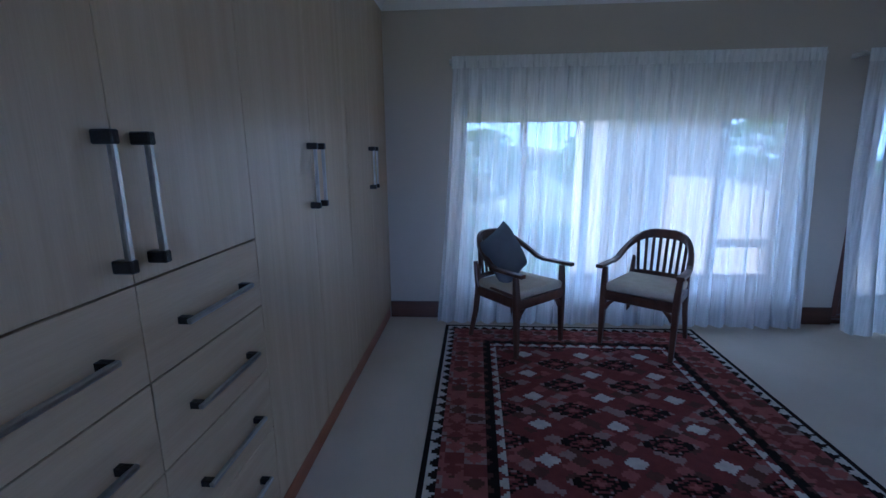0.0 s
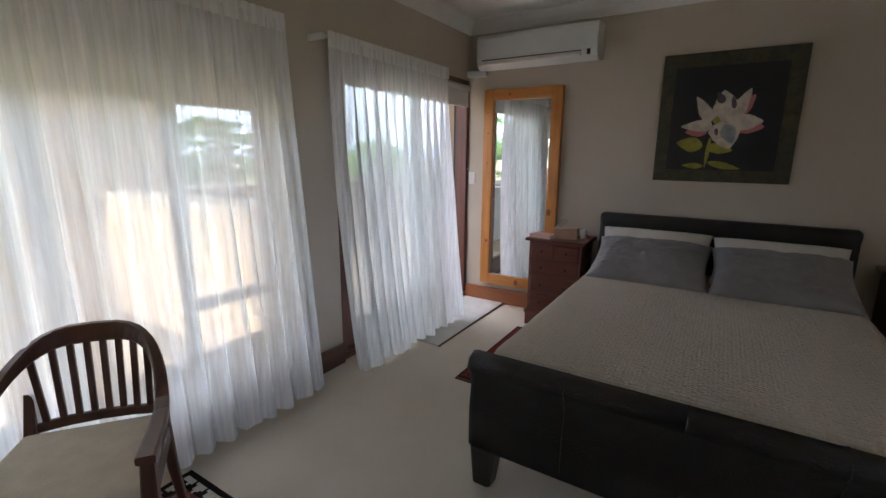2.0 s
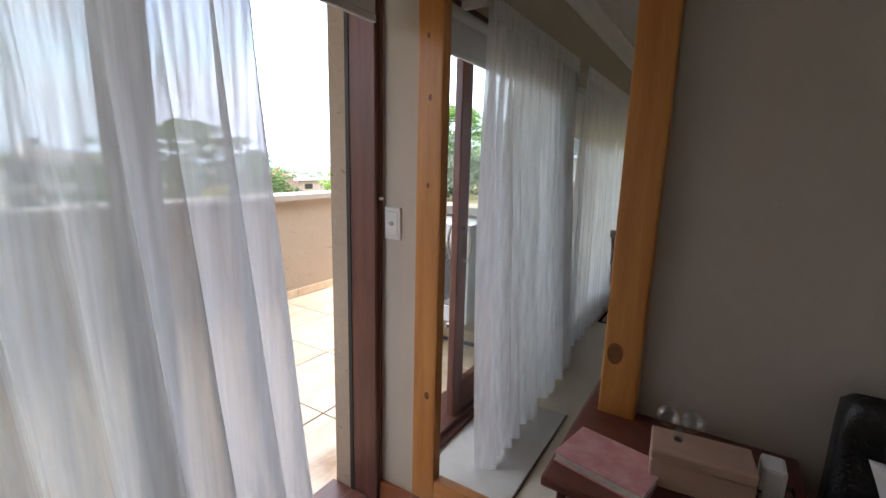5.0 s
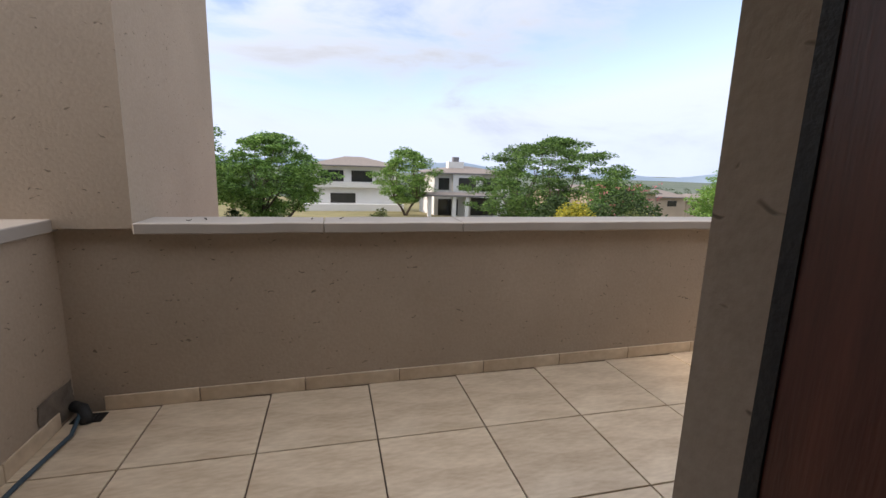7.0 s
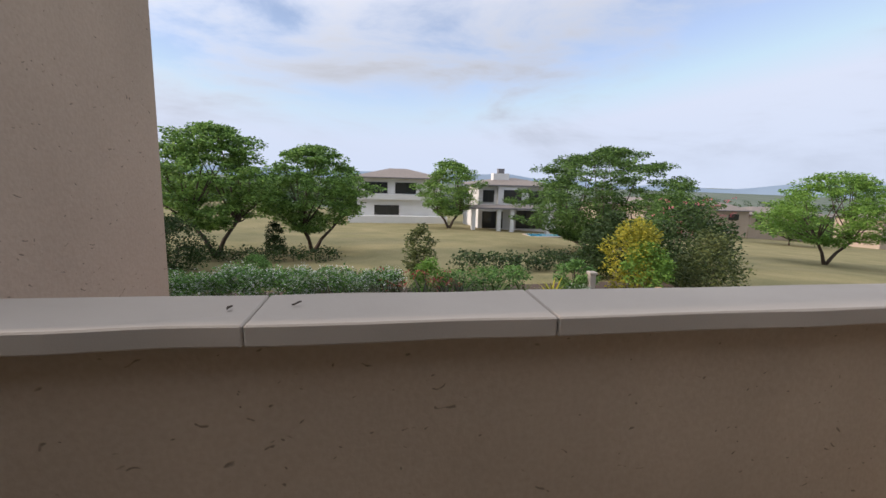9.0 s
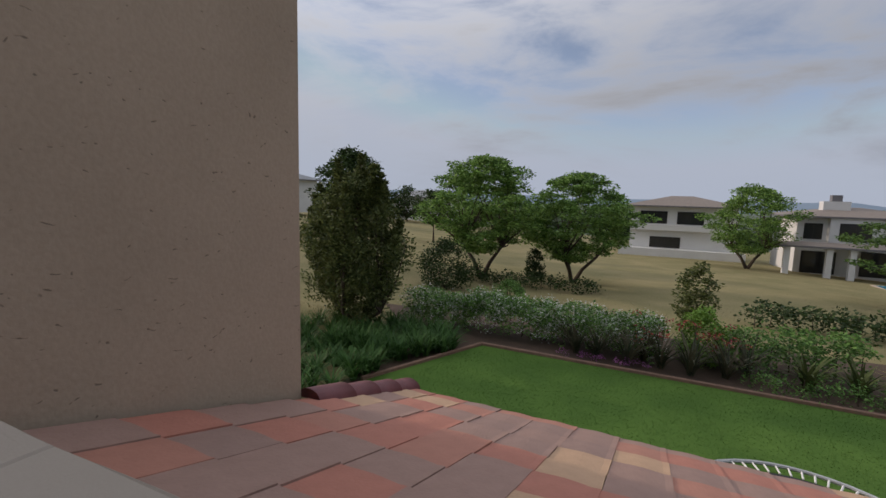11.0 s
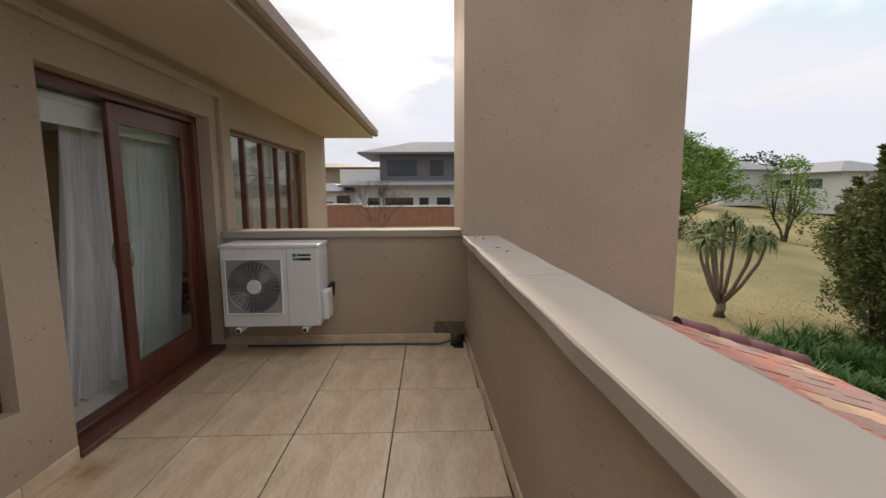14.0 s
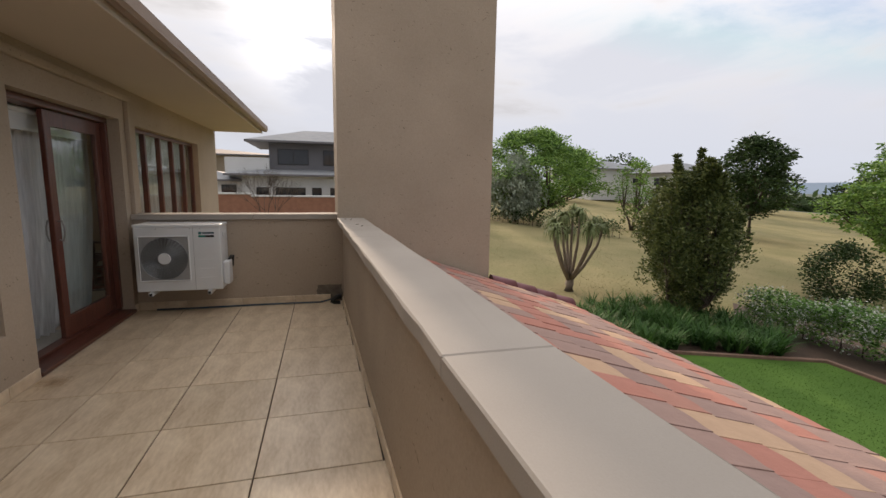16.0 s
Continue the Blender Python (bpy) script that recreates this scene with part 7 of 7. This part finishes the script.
# ---- neighbouring houses ----
M_RENDER_W = mat("white_render", (0.66, 0.66, 0.65), (0.60, 0.60, 0.59), rough=0.7, scale=0.6, bump=0.02)
M_RENDER_G = mat("grey_render", (0.165, 0.16, 0.17), (0.14, 0.135, 0.145), rough=0.7, scale=0.6, bump=0.02)
M_RENDER_B = mat("beige_render", (0.42, 0.34, 0.26), (0.37, 0.30, 0.23), rough=0.7, scale=0.6, bump=0.02)
M_SHEET_ROOF = mat("grey_sheet_roof", (0.27, 0.28, 0.29), (0.22, 0.23, 0.24), rough=0.8, scale=1.5, bump=0.02)
M_TILE_ROOF = mat("brown_tile_roof", (0.24, 0.20, 0.17), (0.19, 0.16, 0.135), rough=0.8, scale=2.5, bump=0.1, bscale=8)
M_WINDARK = mat("dark_window_glass", (0.02, 0.022, 0.025), (0.03, 0.032, 0.036), rough=0.08, scale=1, bump=0.0)
M_BRICK = mat("red_face_brick", (0.33, 0.16, 0.10), (0.24, 0.11, 0.07), rough=0.85, scale=3, bump=0.1, fine=0.6)


def house(name, label, blocks, roofs, windows, face, material_roof, group="neighbouring houses", extras=()):
    """Blocks (x0, x1, y0, y1, z0, z1, material); roofs (x0, x1, y0, y1, z, rise); windows lie on a face: (axis, at, a, b, z0, z1)."""
    root = thing(name, (blocks[0][0], blocks[0][2], blocks[0][4]), label, "house", group)
    ox, oy, oz = root.matrix_world.translation
    for x0, x1, y0, y1, z0, z1, m in blocks:
        part("wall", one_box(x0 - ox, x1 - ox, y0 - oy, y1 - oy, z0 - oz, z1 - oz), m, root)
    for x0, x1, y0, y1, z, rise in roofs:
        bm = bmesh.new()
        box(bm, x0 - ox, x1 - ox, y0 - oy, y1 - oy, z - oz, z + 0.18 - oz)
        part("fascia", bm, M_RENDER_G, root)
        bm = bmesh.new()
        ins = min(x1 - x0, y1 - y0) * 0.46
        lo = [bm.verts.new((x - ox, y - oy, z + 0.181 - oz)) for x, y in ((x0, y0), (x1, y0), (x1, y1), (x0, y1))]
        hi = [bm.verts.new((x - ox, y - oy, z + 0.18 + rise - oz)) for x, y in ((x0 + ins, y0 + ins), (x1 - ins, y0 + ins), (x1 - ins, y1 - ins), (x0 + ins, y1 - ins))]
        for i in range(4):
            bm.faces.new((lo[i], lo[(i + 1) % 4], hi[(i + 1) % 4], hi[i]))
        bm.faces.new(hi)
        bm.faces.new(lo[::-1])
        part("roof", bm, material_roof, root)
    for axis, at, a, b, z0, z1 in windows:
        s = face
        if axis == "x":
            w_ = part("window", one_box(at - ox, at + s * 0.06 - ox, a - oy, b - oy, z0 - oz, z1 - oz), M_BLACKM, root) if s > 0 else part("window", one_box(at + s * 0.06 - ox, at - ox, a - oy, b - oy, z0 - oz, z1 - oz), M_BLACKM, root)
            mid = (a + b) / 2
            for p, q in ((a + 0.06, mid - 0.03), (mid + 0.03, b - 0.06)):
                x_ = at + s * 0.064
                part("pane", one_box(min(x_, x_ - s * 0.01) - ox, max(x_, x_ - s * 0.01) - ox, p - oy, q - oy, z0 + 0.06 - oz, z1 - 0.06 - oz), M_WINDARK, w_)
        else:
            w_ = part("window", one_box(a - ox, b - ox, at - 0.06 - oy, at - oy, z0 - oz, z1 - oz), M_BLACKM, root)
            mid = (a + b) / 2
            for p, q in ((a + 0.06, mid - 0.03), (mid + 0.03, b - 0.06)):
                part("pane", one_box(p - ox, q - ox, at - 0.064 - oy, at - 0.055 - oy, z0 + 0.06 - oz, z1 - 0.06 - oz), M_WINDARK, w_)
    for nm, m, b in extras:
        part(nm, one_box(b[0] - ox, b[1] - ox, b[2] - oy, b[3] - oy, b[4] - oz, b[5] - oz), m, root)
    return root


def neighbours():
    # the modern grey and white house to the west
    W = -38.0
    house("modern_house", "modern two-storey grey and white house behind a brick wall",
          [(W - 9, W, 1.2, 16.0, 1.6, 5.15, M_RENDER_G), (W - 9, W + 0.6, -2.7, 1.25, 1.2, 3.7, M_RENDER_W), (W - 9, W + 2.0, -1.0, 16.0, -2.2, 1.95, M_RENDER_W), (W - 9, W + 1.0, -6.2, -1.05, -2.2, 1.4, M_RENDER_W)],
          [(W - 10, W + 1.4, -0.8, 17.0, 5.15, 1.5), (W - 9, W + 3.2, -2.4, 17.0, 1.95, 0.9), (W - 9, W + 1.6, -7.0, -1.1, 1.4, 0.8)],
          [("x", W, 2.0, 4.9, 3.1, 4.6), ("x", W, 6.3, 7.6, 3.1, 4.6), ("x", W + 2.0, 0.2, 1.3, -0.6, 0.9), ("x", W + 2.0, 1.9, 4.6, -0.6, 0.9), ("x", W + 2.0, 5.2, 6.1, -0.9, 0.9), ("x", W + 2.0, 6.9, 8.2, -0.9, 0.9), ("x", W + 2.0, 9.6, 12.4, -1.4, 0.9), ("x", W + 1.0, -5.6, -3.4, -1.4, 0.5), ("x", W + 1.0, -3.0, -1.7, -1.4, 1.1)], 1, M_SHEET_ROOF)
    house("hill_house", "brown-roofed house on the rise behind the modern house", [(-75, -60, -18, -2, -1, 4.9, M_RENDER_B)], [(-77, -58, -20, 0, 4.9, 1.1)], [("x", -60, -14, -11, 2.7, 4.2)], 1, M_TILE_ROOF)
    # brick boundary wall with white coping
    for i, (ya, yb, zt) in enumerate(((-9.0, -3.2, 0.65), (-3.2, 0.6, 0.52), (0.6, 18.0, 0.34))):
        root = thing("boundary_wall", (-30.0, ya, -2.2), "red brick boundary wall with white coping", "wall", "boundary walls")
        part("brickwork", one_box(-0.12, 0.12, 0.0, yb - ya, 0.0, zt + 2.2 - 0.14), M_BRICK, root)
        part("coping", one_box(-0.18, 0.18, 0.0, yb - ya, zt + 2.2 - 0.14, zt + 2.2, bevel=0.01), M_RENDER_W, root)
    root = thing("boundary_wall", (-21.0, 17.2, -2.5), "low brick boundary wall with white coping and pier", "wall", "boundary walls")
    part("brickwork", one_box(-9.0, 1.2, -0.12, 0.12, 0.0, 0.85), M_BRICK, root)
    part("coping", one_box(-9.0, 1.2, -0.17, 0.17, 0.85, 0.97, bevel=0.01), M_RENDER_W, root)
    hedge("boundary_hedge", [(-31.0, 18.2), (-25.0, 23.2), (-19.5, 28.0)], 1.6, 1.5, L_DARK, "long clipped dark hedge beyond the dry grass", 140, per=50, size=0.2, spacing=0.45)
    # white houses down the slope to the north
    house("white_house", "white two-storey house with hipped roof and wide windows",
          [(2.2, 15.0, 75.0, 86.0, -6.2, 1.0, M_RENDER_W), (0.9, 16.0, 73.4, 75.2, -6.6, -4.7, M_RENDER_W)],
          [(1.2, 16.0, 74.0, 87.0, 1.0, 1.4)],
          [("y", 75.0, 3.4, 6.8, -1.3, 0.4), ("y", 75.0, 8.0, 11.2, -1.3, 0.4), ("y", 75.0, 4.8, 8.6, -4.6, -3.1)], -1, M_TILE_ROOF,
          extras=[("balcony_band", M_RENDER_W, (2.2, 12.0, 74.2, 75.0, -2.2, -1.45))])
    house("white_house", "white two-storey house with columned terrace and chimney",
          [(19.4, 31.0, 67.0, 78.0, -6.2, 0.4, M_RENDER_W), (22.0, 26.2, 66.2, 67.1, -2.2, 0.6, M_RENDER_W)],
          [(18.4, 32.0, 66.0, 79.0, 0.4, 1.0), (17.0, 29.0, 61.5, 66.2, -2.5, 0.3)],
          [("y", 67.0, 20.0, 21.6, -1.9, -0.2), ("y", 66.2, 22.8, 25.4, -1.9, -0.1), ("y", 67.0, 26.8, 29.6, -1.9, -0.2), ("y", 67.0, 20.0, 23.0, -5.6, -3.2), ("y", 67.0, 25.0, 29.0, -5.6, -3.0)], -1, M_TILE_ROOF,
          extras=[("chimney", M_RENDER_W, (22.2, 24.6, 70.0, 71.5, 1.2, 2.2)), ("chimney_pot", M_RENDER_G, (23.0, 23.9, 70.3, 71.2, 2.2, 2.9)), ("column", M_RENDER_W, (17.4, 17.9, 61.8, 62.3, -6.4, -2.5)), ("column", M_RENDER_W, (20.8, 21.3, 61.8, 62.3, -6.4, -2.5)), ("column", M_RENDER_W, (22.6, 23.1, 61.8, 62.3, -6.4, -2.5)), ("column", M_RENDER_W, (27.6, 28.1, 61.8, 62.3, -6.4, -2.5))])
    pool = thing("swimming_pool", (26.0, 57.0, ground_z(26, 57) + 0.02), "small blue swimming pool by the white house", "pool")
    part("water", one_box(-2.5, 4.0, -1.0, 1.2, 0.0, 0.10), mat("pool_water", (0.06, 0.30, 0.42), (0.05, 0.25, 0.36), rough=0.05), pool)
    part("coping", one_box(-2.8, 4.3, -1.3, 1.5, -0.05, 0.08, bevel=0.02), M_RENDER_B, pool)
    for i, (x, y, wd, dp, h) in enumerate(((52, 78, 14, 9, 5.2), (70, 92, 16, 9, 5.2), (92, 98, 18, 10, 5.4), (64, 118, 18, 10, 6), (108, 82, 16, 10, 6), (120, 120, 20, 12, 6))):
        g = ground_z(x, y)
        house("beige_house", "beige suburban house with brown tiled roof on the slope", [(x, x + wd, y, y + dp, g - 0.5, g + h, M_RENDER_B)], [(x - 0.8, x + wd + 0.8, y - 0.8, y + dp + 0.8, g + h, 1.5)],
              [("y", y, x + 1.5, x + 4.0, g + h - 2.0, g + h - 0.7), ("y", y, x + wd - 5, x + wd - 2.5, g + h - 2.0, g + h - 0.7), ("y", y, x + 5.5, x + 7.5, g + 0.8, g + 2.4)], -1, M_TILE_ROOF)
    for i, (x, y, wd) in enumerate(((-88, 58, 18), (-70, 66, 14), (-58, 108, 16))):
        g = ground_z(x, y)
        house("estate_house", "grey estate house with a low hipped roof far off", [(x, x + wd, y, y + 10, g - 0.5, g + 5.6, M_RENDER_W)], [(x - 1, x + wd + 1, y - 1, y + 11, g + 5.6, 1.8)], [("y", y, x + 2, x + 5, g + 3.4, g + 4.8), ("y", y, x + 8, x + 11, g + 3.4, g + 4.8)], -1, M_SHEET_ROOF)
    # far woods on the plain
    rng = np.random.default_rng(77)
    n = 3200
    a = np.radians(rng.uniform(-70, 75, n))
    r = 170 + 1100 * rng.random(n) ** 1.6
    x, y = r * np.sin(a), r * np.cos(a)
    c = [(float(p), float(q), ground_z(float(p), float(q)) + 2.0) for p, q in zip(x, y)]
    tagged(leaf_cloud("far_woods", c, [6.0] * n, 22, 3.6, L_DARK, None, 78, flat=0.5), "far dark woods on the plain below", "woods", kind="stuff")


garden()
aloe_tree()
bare_shrub()
neighbours()

# trampoline on the lawn below the eave
tr = thing("trampoline", (7.6, 12.6, LAWN), "round black trampoline with a pale padded rim on the lawn", "trampoline")
bm = bmesh.new()
bmesh.ops.create_circle(bm, cap_ends=True, segments=40, radius=1.25, matrix=Matrix.Translation((0, 0, 0.62)))
part("jumping_mat", bm, M_DARK, tr)
bm = bmesh.new()
sweep(bm, [(1.45 * math.cos(math.tau * i / 40), 1.45 * math.sin(math.tau * i / 40), 0.64) for i in range(41)], 0.06, seg=8)
part("rim", bm, M_GREYW, tr)
for k in range(60):
    a = math.tau * k / 60
    part("spring", cyl(bmesh.new(), (1.25 * math.cos(a), 1.25 * math.sin(a), 0.625), (1.44 * math.cos(a), 1.44 * math.sin(a), 0.64), 0.014, seg=5), M_WHITE, tr)
for k in range(6):
    a = math.tau * k / 6
    part("leg", cyl(bmesh.new(), (1.43 * math.cos(a), 1.43 * math.sin(a), 0.0), (1.43 * math.cos(a), 1.43 * math.sin(a), 0.63), 0.022, seg=8), M_GREYW, tr)

# timber post in the bed
post = thing("garden_post", (13.2, 20.7, LAWN), "short weathered stone post in the garden bed", "post")
part("shaft", one_box(-0.12, 0.12, -0.12, 0.12, 0.0, 0.9, bevel=0.02), M_CAP, post)
part("cap", one_box(-0.16, 0.16, -0.16, 0.16, 0.9, 1.0, bevel=0.02), M_CAP, post)

low_roof()
